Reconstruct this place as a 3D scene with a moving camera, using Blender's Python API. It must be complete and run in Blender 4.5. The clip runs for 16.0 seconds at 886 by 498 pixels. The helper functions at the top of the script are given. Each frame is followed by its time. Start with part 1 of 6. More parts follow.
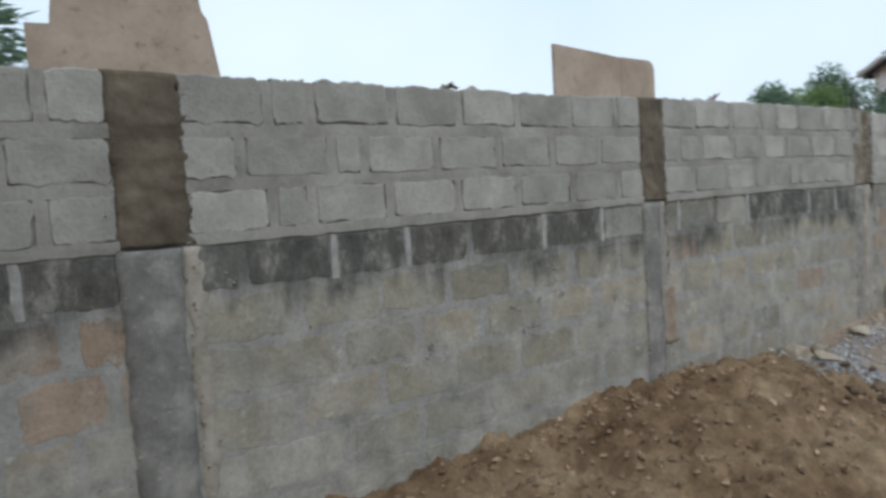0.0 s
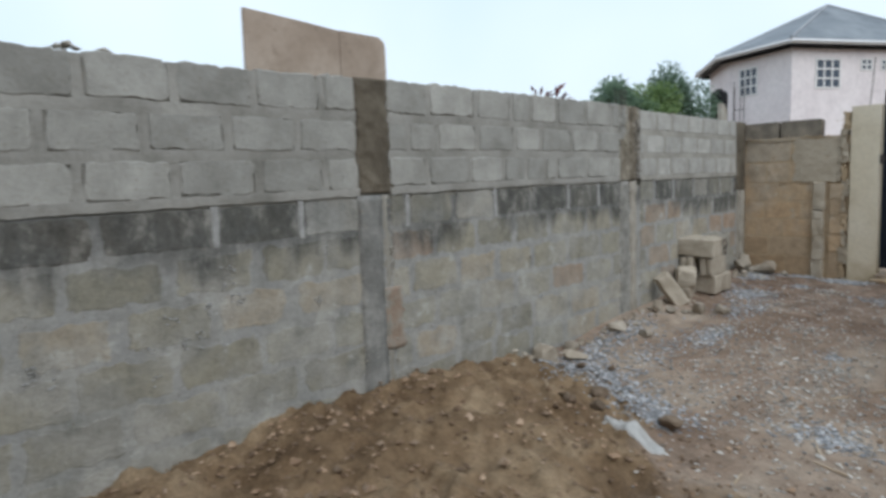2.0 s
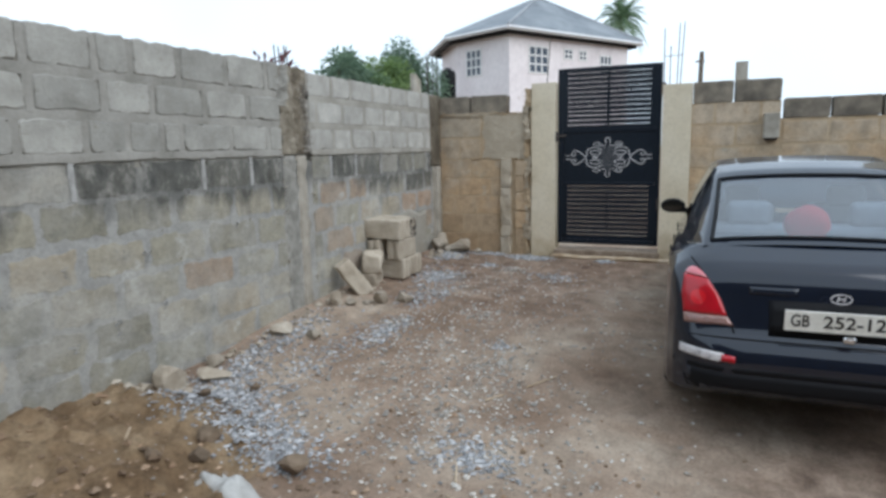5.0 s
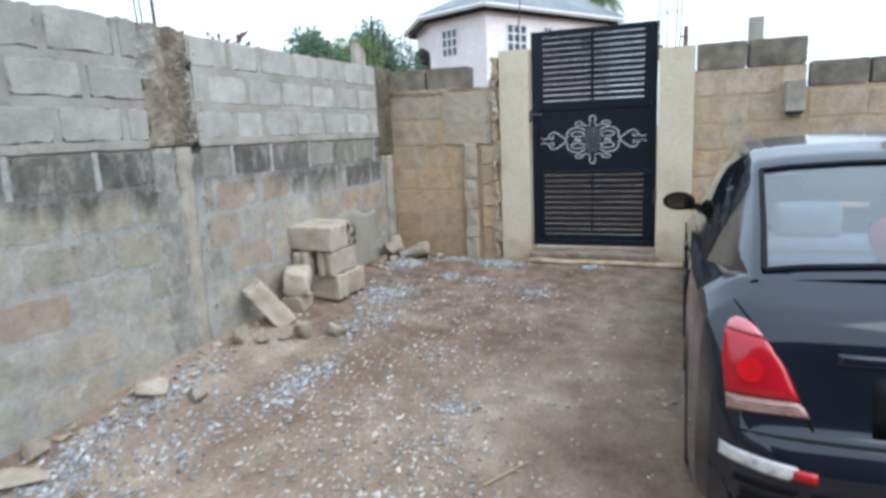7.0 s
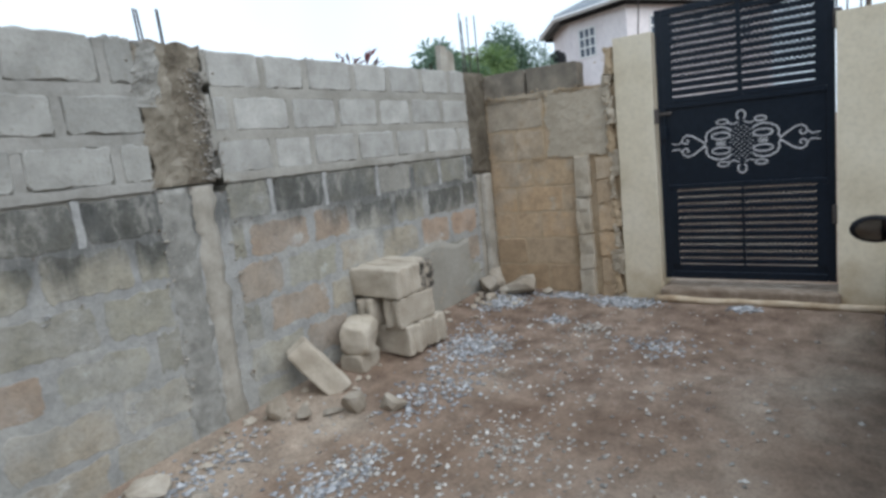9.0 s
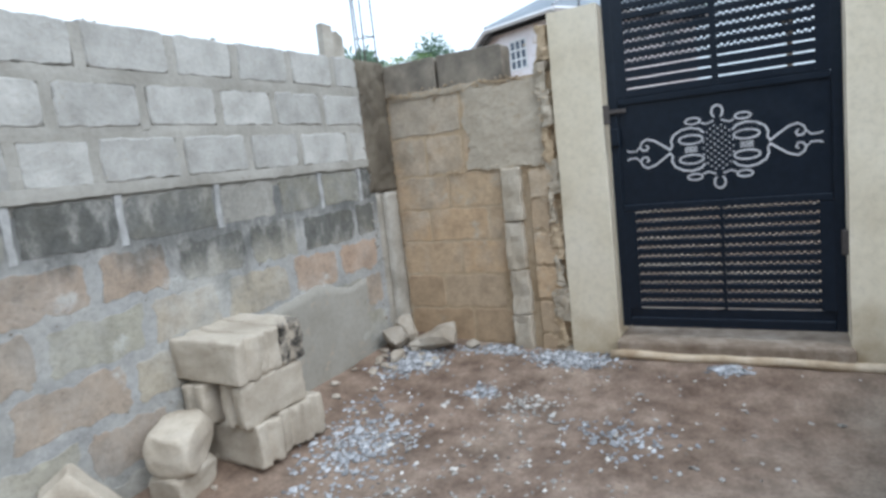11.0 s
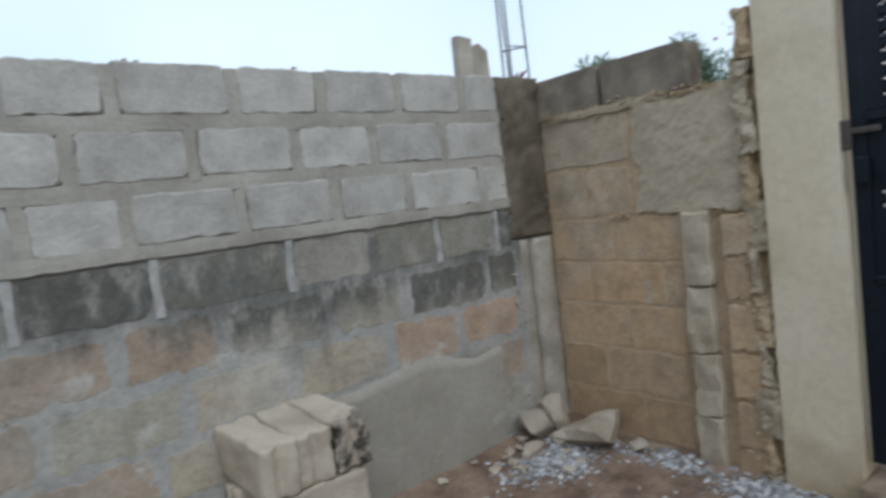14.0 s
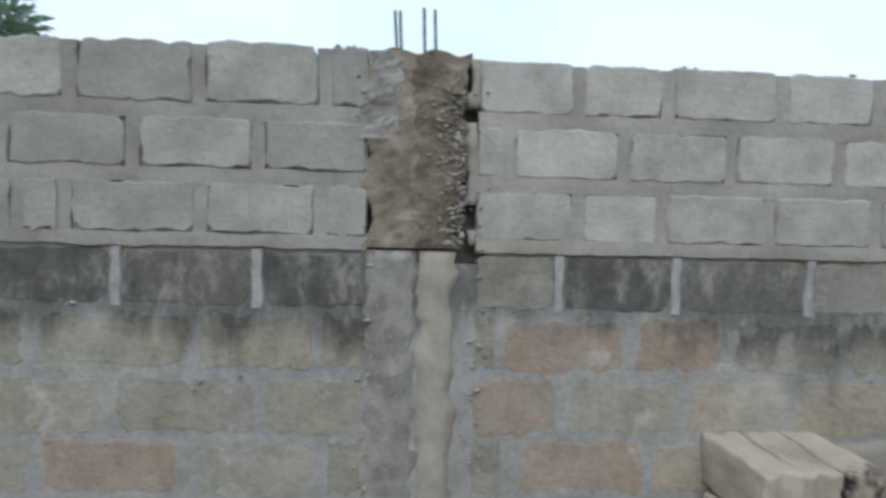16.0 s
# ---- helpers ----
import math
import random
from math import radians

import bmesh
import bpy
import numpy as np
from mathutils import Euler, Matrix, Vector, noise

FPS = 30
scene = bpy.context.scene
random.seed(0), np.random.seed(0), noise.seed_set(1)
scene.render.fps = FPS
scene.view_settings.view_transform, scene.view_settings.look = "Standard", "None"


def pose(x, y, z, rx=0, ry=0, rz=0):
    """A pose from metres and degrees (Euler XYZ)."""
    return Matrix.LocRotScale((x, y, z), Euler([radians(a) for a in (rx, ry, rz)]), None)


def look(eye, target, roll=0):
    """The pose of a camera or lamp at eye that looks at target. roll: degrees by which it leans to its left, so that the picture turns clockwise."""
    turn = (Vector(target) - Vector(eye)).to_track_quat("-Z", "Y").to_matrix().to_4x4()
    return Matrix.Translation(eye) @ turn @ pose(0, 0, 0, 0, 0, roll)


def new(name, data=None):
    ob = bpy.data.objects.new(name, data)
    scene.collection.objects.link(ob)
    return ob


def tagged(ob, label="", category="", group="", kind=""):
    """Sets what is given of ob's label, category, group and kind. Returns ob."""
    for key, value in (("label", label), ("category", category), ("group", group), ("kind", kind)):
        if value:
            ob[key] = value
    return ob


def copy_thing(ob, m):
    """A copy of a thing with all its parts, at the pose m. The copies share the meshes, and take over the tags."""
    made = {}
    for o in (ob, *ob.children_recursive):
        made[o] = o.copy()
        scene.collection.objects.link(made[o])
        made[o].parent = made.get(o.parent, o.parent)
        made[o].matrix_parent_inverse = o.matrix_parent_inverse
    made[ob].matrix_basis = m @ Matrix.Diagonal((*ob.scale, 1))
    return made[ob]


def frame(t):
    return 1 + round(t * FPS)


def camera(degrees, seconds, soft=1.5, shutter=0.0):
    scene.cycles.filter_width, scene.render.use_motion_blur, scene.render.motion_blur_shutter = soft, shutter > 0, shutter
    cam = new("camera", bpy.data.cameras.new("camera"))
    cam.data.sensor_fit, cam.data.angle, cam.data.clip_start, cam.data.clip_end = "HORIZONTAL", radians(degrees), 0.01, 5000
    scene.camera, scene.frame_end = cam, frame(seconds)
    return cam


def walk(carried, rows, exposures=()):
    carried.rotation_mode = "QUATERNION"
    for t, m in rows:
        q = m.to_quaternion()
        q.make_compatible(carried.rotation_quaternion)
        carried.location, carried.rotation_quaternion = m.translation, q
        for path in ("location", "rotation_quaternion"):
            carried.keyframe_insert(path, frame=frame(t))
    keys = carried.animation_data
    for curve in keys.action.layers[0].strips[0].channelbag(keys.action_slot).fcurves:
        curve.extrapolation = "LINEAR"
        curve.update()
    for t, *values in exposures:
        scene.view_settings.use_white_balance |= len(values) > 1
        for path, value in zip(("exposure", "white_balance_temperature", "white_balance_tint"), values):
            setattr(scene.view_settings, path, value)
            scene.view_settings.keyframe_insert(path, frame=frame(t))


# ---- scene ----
SOFT = 3.1
cam = camera(70.2, 16.0, soft=SOFT, shutter=0.4)
PATH = [
    (0, (0.145, 0.067, 1.584), (1.267, 1.717, 1.458), -3.8),
    (0.5, (0.437, -0.115, 1.653), (1.391, 1.637, 1.514), -0.2),
    (1, (0.766, -0.244, 1.635), (1.904, 1.391, 1.455), -1.2),
    (1.5, (1.093, -0.158, 1.614), (2.419, 1.331, 1.452), 0.9),
    (2, (1.403, -0.273, 1.601), (2.81, 1.133, 1.391), -2.0),
    (2.5, (1.644, -0.434, 1.644), (3.138, 0.869, 1.384), -1.4),
    (3, (1.853, -0.425, 1.639), (3.484, 0.703, 1.384), 1.9),
    (3.5, (2.098, -0.381, 1.624), (3.867, 0.519, 1.378), 3.2),
    (4, (2.234, -0.419, 1.608), (4.071, 0.315, 1.312), 1.0),
    (4.2, (2.307, -0.421, 1.603), (4.133, 0.351, 1.339), -0.3),
    (6.3, (3.709, -0.336, 1.526), (5.508, 0.429, 1.102), -1.6),
    (6.5, (3.844, -0.315, 1.522), (5.59, 0.542, 1.055), -2.1),
    (7, (4.241, -0.166, 1.564), (6.068, 0.563, 1.203), -2.5),
    (7.5, (4.467, -0.08, 1.577), (6.304, 0.663, 1.313), -3.1),
    (8, (4.845, -0.154, 1.607), (6.487, 0.971, 1.411), -5.7),
    (8.2, (4.967, -0.195, 1.632), (6.609, 0.92, 1.392), -6.7),
    (10.3, (6.404, 0.294, 1.521), (7.969, 1.486, 1.163), -4.8),
    (10.5, (6.558, 0.35, 1.526), (8.194, 1.456, 1.21), -6.6),
    (11, (6.82, 0.42, 1.539), (8.545, 1.392, 1.26), -6.4),
    (11.5, (7.106, 0.32, 1.57), (8.805, 1.339, 1.297), -6.9),
    (12, (7.366, 0.371, 1.572), (9.036, 1.437, 1.298), -6.7),
    (12.5, (7.567, 0.502, 1.596), (9.129, 1.715, 1.3), -4.9),
    (13, (7.762, 0.535, 1.651), (9.212, 1.876, 1.337), -5.4),
    (13.5, (7.917, 0.473, 1.663), (9.326, 1.887, 1.544), -6.3),
    (14, (7.967, 0.459, 1.638), (9.206, 2.022, 1.483), -6.9),
    (14.3, (7.92, 0.487, 1.61), (8.925, 2.209, 1.463), -5.9),
    (14.5, (7.852, 0.53, 1.609), (8.626, 2.367, 1.45), -5.0),
    (15, (7.709, 0.571, 1.643), (8.216, 2.501, 1.497), -2.3),
    (15.5, (7.614, 0.565, 1.682), (7.929, 2.536, 1.557), -0.8),
    (16, (7.504, 0.585, 1.64), (7.628, 2.58, 1.574), 1.4),
]
EXPOSURES = [(t, e, k, 10) for t, e, k in ((0.0, -0.04, 5990), (2.5, 0.02, 5990), (4.0, 0.07, 5940), (6.4, 0.74, 5840), (7.0, 0.78, 5740), (7.5, 0.54, 5790), (8.2, 0.02, 5840), (10.3, 0.97, 5690), (11.2, 0.64, 5640), (11.6, 0.44, 5690), (12.0, 0.54, 5710), (12.5, 0.38, 5740), (13.0, 0.80, 5640), (13.5, 0.22, 5790), (14.0, 0.02, 5840), (14.5, -0.05, 5820), (15.0, 0.22, 5840), (16.0, 0.10, 5840))]
walk(cam, [(t, look(eye, target, roll)) for t, eye, target, roll in PATH], EXPOSURES)

# ---- world and sun: bright overcast sky ----
world = bpy.data.worlds.new("overcast_sky")
scene.world = world
world.use_nodes = True
wn, wl = world.node_tree.nodes, world.node_tree.links
wn.clear()
sky = wn.new("ShaderNodeTexSky")
sky.sky_type, sky.sun_disc = "NISHITA", False
sky.sun_elevation, sky.sun_rotation = radians(46), radians(198)
sky.air_density, sky.dust_density, sky.ozone_density = 1.4, 4.0, 1.0
cloud = wn.new("ShaderNodeTexNoise")
cloud.inputs["Scale"].default_value, cloud.inputs["Detail"].default_value = 2.2, 3.0
cramp = wn.new("ShaderNodeValToRGB")
cramp.color_ramp.elements[0].position, cramp.color_ramp.elements[0].color = 0.3, (7.0, 8.1, 8.8, 1)
cramp.color_ramp.elements[1].position, cramp.color_ramp.elements[1].color = 0.7, (8.6, 9.3, 9.7, 1)
wmix = wn.new("ShaderNodeMix")
wmix.data_type = "RGBA"
wmix.inputs[0].default_value = 0.82
wbg, wout = wn.new("ShaderNodeBackground"), wn.new("ShaderNodeOutputWorld")
wbg.inputs["Strength"].default_value = 0.125
wl.new(cloud.outputs["Fac"], cramp.inputs["Fac"])
wl.new(sky.outputs["Color"], wmix.inputs[6])
wl.new(cramp.outputs["Color"], wmix.inputs[7])
wl.new(wmix.outputs[2], wbg.inputs["Color"])
wl.new(wbg.outputs["Background"], wout.inputs["Surface"])

sun = new("sun", bpy.data.lights.new("sun", "SUN"))
sun.data.energy, sun.data.angle, sun.data.color = 1.15, radians(60), (1.0, 0.97, 0.93)
sun.matrix_world = look((-4, -12, 13), (0, 0, 0))


# ---- materials ----
def material(name):
    m = bpy.data.materials.new(name)
    m.use_nodes = True
    n = m.node_tree.nodes
    return m, n, m.node_tree.links, n["Principled BSDF"]


def rgba(c):
    return (c[0], c[1], c[2], 1.0)


def coords(n, l, local, stretch=(1, 1, 1)):
    mapping = n.new("ShaderNodeMapping")
    mapping.inputs["Scale"].default_value = stretch
    if local:
        l.new(n.new("ShaderNodeTexCoord").outputs["Object"], mapping.inputs["Vector"])
    else:
        l.new(n.new("ShaderNodeNewGeometry").outputs["Position"], mapping.inputs["Vector"])
    return mapping.outputs["Vector"]


def noise_node(n, l, vec, scale, detail=4.0, rough=0.55):
    t = n.new("ShaderNodeTexNoise")
    t.inputs["Scale"].default_value, t.inputs["Detail"].default_value, t.inputs["Roughness"].default_value = scale, detail, rough
    l.new(vec, t.inputs["Vector"])
    return t.outputs["Fac"]


def ramp(n, l, fac, stops):
    r = n.new("ShaderNodeValToRGB")
    e = r.color_ramp.elements
    while len(e) < len(stops):
        e.new(0.5)
    for k, (p, c) in enumerate(stops):
        e[k].position = p
        e[k].color = rgba(c) if isinstance(c, tuple) else (c, c, c, 1)
    l.new(fac, r.inputs["Fac"])
    return r.outputs["Color"]


def blend(n, l, fac, a, b, kind="MIX"):
    x = n.new("ShaderNodeMix")
    x.data_type, x.blend_type = "RGBA", kind
    for sock, v in ((x.inputs[0], fac), (x.inputs[6], a), (x.inputs[7], b)):
        if isinstance(v, (int, float)):
            sock.default_value = v
        elif isinstance(v, tuple):
            sock.default_value = rgba(v)
        else:
            l.new(v, sock)
    return x.outputs[2]


def calc(n, l, op, a, b):
    x = n.new("ShaderNodeMath")
    x.operation = op
    for sock, v in ((x.inputs[0], a), (x.inputs[1], b)):
        if isinstance(v, (int, float)):
            sock.default_value = v
        else:
            l.new(v, sock)
    return x.outputs[0]


def bump(n, l, bsdf, height, strength, distance):
    b = n.new("ShaderNodeBump")
    b.inputs["Strength"].default_value, b.inputs["Distance"].default_value = strength, distance
    l.new(height, b.inputs["Height"])
    l.new(b.outputs["Normal"], bsdf.inputs["Normal"])


def per_object(n, l, color, amount):
    """Each object a little lighter or darker than its neighbours."""
    r = n.new("ShaderNodeObjectInfo").outputs["Random"]
    f = calc(n, l, "ADD", calc(n, l, "MULTIPLY", r, amount), 1 - amount / 2)
    c = n.new("ShaderNodeCombineColor")
    for k in range(3):
        l.new(f, c.inputs[k])
    return blend(n, l, 1.0, color, c.outputs["Color"], "MULTIPLY")


def rough_surface(name, dark, mid, light, grain=40.0, patch=1.7, roughness=0.9, relief=0.5, depth=0.01, vary=0.0, local=False, island=False, spots=None):
    """Dusty mineral surface: broad patches, fine grain, dark or pale specks, relief."""
    m, n, l, b = material(name)
    v = coords(n, l, local)
    broad, fine = noise_node(n, l, v, patch, 5.0, 0.6), noise_node(n, l, v, grain, 5.0, 0.65)
    c = ramp(n, l, broad, [(0.3, dark), (0.5, mid), (0.7, light)])
    c = blend(n, l, 0.2, c, ramp(n, l, fine, [(0.3, 0.45), (0.5, 1.0), (0.75, 1.35)]), "MULTIPLY")
    if spots:
        s = ramp(n, l, noise_node(n, l, v, patch * 7, 3.0, 0.7), [(0.6, 0.0), (0.72, 1.0)])
        c = blend(n, l, s, c, spots)
    if vary:
        c = per_object(n, l, c, vary)
    if island:
        r = n.new("ShaderNodeNewGeometry").outputs["Random Per Island"]
        c = blend(n, l, 1.0, c, ramp(n, l, r, [(0.0, 0.55), (0.6, 1.0), (1.0, 1.5)]), "MULTIPLY")
    l.new(c, b.inputs["Base Color"])
    b.inputs["Roughness"].default_value = roughness
    b.inputs["Specular IOR Level"].default_value = 0.25
    bump(n, l, b, blend(n, l, 0.5, broad, fine), relief, depth)
    return m


def old_wall(name, colors, smear, smear_low, smear_high, top=1.56, stain=1.0, vary=0.0):
    """Old block wall: each piece its own tone, smeared with cement, with a black mould band below the newer courses."""
    m, n, l, b = material(name)
    v = coords(n, l, False)
    fine = noise_node(n, l, v, 45, 6, 0.7)
    tone = n.new("ShaderNodeObjectInfo").outputs["Random"]
    base = ramp(n, l, tone, colors)
    base = blend(n, l, 0.55, base, ramp(n, l, noise_node(n, l, v, 9, 5, 0.65), [(0.3, 0.55), (0.5, 1.0), (0.72, 1.3)]), "MULTIPLY")
    where = n.new("ShaderNodeSeparateXYZ")
    l.new(n.new("ShaderNodeNewGeometry").outputs["Position"], where.inputs[0])
    cloak = noise_node(n, l, v, 2.3, 6, 0.62)
    if stain:
        # more cement smeared over the older end of the wall
        cloak = calc(n, l, "ADD", cloak, calc(n, l, "MAXIMUM", calc(n, l, "MULTIPLY", calc(n, l, "SUBTRACT", 7.5, where.outputs[0]), 0.014), 0.03))
        cloak = calc(n, l, "ADD", cloak, calc(n, l, "MULTIPLY", calc(n, l, "MAXIMUM", calc(n, l, "SUBTRACT", 0.85, where.outputs[2]), 0.0), 0.14))
    else:
        # greyer above, orange-stained below
        cloak = calc(n, l, "ADD", cloak, calc(n, l, "MULTIPLY", calc(n, l, "SUBTRACT", where.outputs[2], 1.35), 0.16))
    cover = ramp(n, l, cloak, [(smear_low, 0.0), (smear_high, 0.82)])
    grey = ramp(n, l, noise_node(n, l, v, 6, 5, 0.6), [(0.32, (smear[0] * 0.62, smear[1] * 0.64, smear[2] * 0.64)), (0.54, smear), (0.72, (smear[0] * 1.22, smear[1] * 1.22, smear[2] * 1.22))])
    c = blend(n, l, cover, base, grey)
    # pale lime bloom and darker damp blotches
    c = blend(n, l, ramp(n, l, noise_node(n, l, v, 4.3, 7, 0.72), [(0.585, 0.0), (0.67, 0.7)]), c, (0.47, 0.46, 0.425) if stain else (0.48, 0.43, 0.34))
    c = blend(n, l, ramp(n, l, noise_node(n, l, v, 4.6, 5, 0.7), [(0.28, 0.5), (0.40, 0.0)]), c, (0.17, 0.163, 0.145) if stain else (0.27, 0.185, 0.105))
    if vary:
        c = per_object(n, l, c, vary)
    # mould streaks that run down from the old wall's top
    z = n.new("ShaderNodeSeparateXYZ")
    l.new(n.new("ShaderNodeNewGeometry").outputs["Position"], z.inputs[0])
    streak = noise_node(n, l, coords(n, l, False, (5.0, 1.0, 0.9)), 1.0, 5, 0.6)
    plate = noise_node(n, l, coords(n, l, False, (1.0, 1.0, 1.0)), 1.1, 3, 0.5)
    reach = calc(n, l, "ADD", calc(n, l, "MULTIPLY", streak, 0.75), calc(n, l, "MULTIPLY", plate, 0.85))
    low = calc(n, l, "SUBTRACT", top - (0.10 if top < 1.4 else 0.02), calc(n, l, "MULTIPLY", calc(n, l, "SUBTRACT", reach, 0.42), 0.85))
    mould = calc(n, l, "MULTIPLY", calc(n, l, "SUBTRACT", z.outputs[2], low), 5.0)
    mould = ramp(n, l, mould, [(0.0, 0.0), (0.9, 0.85 * stain)])
    if top < 1.4:
        mould = blend(n, l, 1.0, mould, ramp(n, l, tone, [(0.05, 0.3), (0.2, 0.8), (0.45, 1.0)]), "MULTIPLY")
    black = ramp(n, l, noise_node(n, l, coords(n, l, False, (9.0, 4.0, 5.0)), 1.0, 6, 0.72), [(0.34, (0.035, 0.036, 0.034)), (0.52, (0.085, 0.085, 0.078)), (0.66, (0.26, 0.25, 0.225))])
    c = blend(n, l, mould, c, black)
    c = blend(n, l, 0.4, c, ramp(n, l, fine, [(0.3, 0.5), (0.5, 1.0), (0.75, 1.3)]), "MULTIPLY")
    l.new(c, b.inputs["Base Color"])
    b.inputs["Roughness"].default_value, b.inputs["Specular IOR Level"].default_value = 0.92, 0.2
    bump(n, l, b, blend(n, l, 0.4, fine, noise_node(n, l, v, 7, 5, 0.6)), 0.6, 0.02)
    return m


def plain(name, color, roughness=0.5, metallic=0.0, coat=0.0, grain=25.0, amount=0.25, relief=0.0, local=True):
    m, n, l, b = material(name)
    v = coords(n, l, local)
    f = noise_node(n, l, v, grain, 4, 0.6)
    c = blend(n, l, amount, color, ramp(n, l, f, [(0.3, tuple(k * 0.5 for k in color)), (0.7, tuple(min(1, k * 1.4) for k in color))]))
    l.new(c, b.inputs["Base Color"])
    l.new(ramp(n, l, noise_node(n, l, v, grain * 0.3, 3), [(0.3, max(0.0, roughness - 0.08)), (0.7, min(1.0, roughness + 0.08))]), b.inputs["Roughness"])
    b.inputs["Metallic"].default_value, b.inputs["Coat Weight"].default_value = metallic, coat
    if relief:
        bump(n, l, b, f, relief, 0.005)
    return m


NEW_BLOCK = rough_surface("sandcrete_block", (0.30, 0.288, 0.258), (0.38, 0.368, 0.335), (0.445, 0.432, 0.395), grain=55, patch=6.5, relief=0.7, depth=0.016, vary=0.2, spots=(0.36, 0.335, 0.285))
# the new block in a darker tone, for the panels before the third column
DARK_BLOCK = rough_surface("dark_sandcrete_block", (0.255, 0.247, 0.22), (0.325, 0.316, 0.285), (0.39, 0.38, 0.345), grain=55, patch=5.0, relief=0.7, depth=0.016, vary=0.28, spots=(0.26, 0.245, 0.205))
DARK_MORTAR = rough_surface("dark_mortar", (0.20, 0.191, 0.166), (0.29, 0.278, 0.249), (0.355, 0.342, 0.308), grain=38, patch=3.2, relief=0.7, depth=0.015)
NEW_MORTAR = rough_surface("mortar", (0.225, 0.21, 0.178), (0.31, 0.293, 0.254), (0.385, 0.367, 0.324), grain=38, patch=2.6, relief=0.7, depth=0.015)
JOINT_BACK = rough_surface("joint_recess", (0.19, 0.178, 0.15), (0.27, 0.253, 0.217), (0.33, 0.31, 0.27), grain=40, patch=3)
OLD_TONES = [(0.0, (0.285, 0.268, 0.211)), (0.3, (0.325, 0.30, 0.232)), (0.64, (0.305, 0.288, 0.229)), (0.85, (0.335, 0.286, 0.216)), (1.0, (0.30, 0.287, 0.234))]
OLD_BLOCK = old_wall("old_block", OLD_TONES, (0.35, 0.336, 0.30), 0.46, 0.66, top=1.50, vary=0.26)
OLD_TOP_BLOCK = old_wall("mouldy_old_block", OLD_TONES, (0.32, 0.315, 0.292), 0.46, 0.64, top=1.33)
ORANGE_TONES = [(0.0, (0.345, 0.255, 0.182)), (0.5, (0.325, 0.272, 0.213)), (1.0, (0.355, 0.258, 0.185))]
ORANGE_BLOCK = old_wall("orange_old_block", ORANGE_TONES, (0.325, 0.305, 0.27), 0.47, 0.74, top=1.50, vary=0.15)
CLEAN_TOP_BLOCK = old_wall("pale_old_block", [(0.0, (0.33, 0.31, 0.265)), (1.0, (0.345, 0.325, 0.28))], (0.33, 0.325, 0.30), 0.46, 0.64, top=1.62, stain=0.35)
OLD_MORTAR = old_wall("old_mortar", [(0.0, (0.315, 0.31, 0.292)), (1.0, (0.325, 0.32, 0.302))], (0.36, 0.347, 0.31), 0.44, 0.66, top=1.50, stain=0.8)
WET_CONCRETE = rough_surface("dark_concrete", (0.075, 0.062, 0.045), (0.115, 0.096, 0.07), (0.17, 0.145, 0.108), grain=34, patch=4.0, relief=0.8, depth=0.02)
RAW_CONCRETE = rough_surface("honeycombed_concrete", (0.135, 0.115, 0.085), (0.235, 0.205, 0.157), (0.33, 0.296, 0.24), grain=28, patch=8.0, relief=0.9, depth=0.018, spots=(0.09, 0.075, 0.05))
BROWN_RUN = rough_surface("brown_stained_concrete", (0.235, 0.165, 0.115), (0.295, 0.23, 0.175), (0.325, 0.30, 0.255), grain=35, patch=9.0, relief=0.7, depth=0.015)
HONEYCOMB = rough_surface("dark_honeycombed_concrete", (0.085, 0.07, 0.05), (0.175, 0.148, 0.11), (0.28, 0.245, 0.19), grain=26, patch=9.0, relief=1.0, depth=0.04, spots=(0.04, 0.033, 0.025))
JOINT_PALE = rough_surface("pale_mortar_run", (0.23, 0.227, 0.213), (0.325, 0.32, 0.303), (0.41, 0.405, 0.385), grain=40, patch=14, relief=0.7)
GREY_CONCRETE = rough_surface("grey_concrete", (0.14, 0.137, 0.124), (0.21, 0.206, 0.19), (0.33, 0.32, 0.292), grain=30, patch=6.5, relief=0.8, depth=0.02, spots=(0.34, 0.325, 0.29))
SHAFT_GREY = rough_surface("mottled_grey_concrete", (0.175, 0.168, 0.148), (0.26, 0.25, 0.222), (0.36, 0.348, 0.312), grain=30, patch=9.0, relief=0.9, depth=0.02, spots=(0.39, 0.378, 0.342))
FOOT_COAT = rough_surface("thin_cement_coat", (0.235, 0.217, 0.178), (0.295, 0.277, 0.235), (0.335, 0.317, 0.274), grain=36, patch=1.8, relief=0.45, depth=0.01, spots=(0.335, 0.285, 0.222))
PALE_CONCRETE = rough_surface("pale_concrete", (0.25, 0.228, 0.185), (0.345, 0.315, 0.262), (0.42, 0.39, 0.335), grain=40, patch=6.0, relief=0.5, depth=0.012)
TAN_TONES = [(0.0, (0.49, 0.355, 0.218)), (0.4, (0.46, 0.345, 0.225)), (0.7, (0.505, 0.35, 0.205)), (1.0, (0.46, 0.355, 0.24))]
TAN_BLOCK = old_wall("tan_block", TAN_TONES, (0.47, 0.39, 0.295), 0.42, 0.62, top=2.30, stain=0.0)
GREY_TAN_BLOCK = old_wall("grey_tan_block", [(0.0, (0.43, 0.355, 0.262)), (1.0, (0.46, 0.36, 0.25))], (0.41, 0.355, 0.28), 0.40, 0.66, top=2.30, stain=0.0)
BROWN_TAN_BLOCK = old_wall("brown_tan_block", [(0.0, (0.40, 0.285, 0.175)), (1.0, (0.43, 0.325, 0.215))], (0.38, 0.30, 0.21), 0.46, 0.70, top=2.30, stain=0.0)
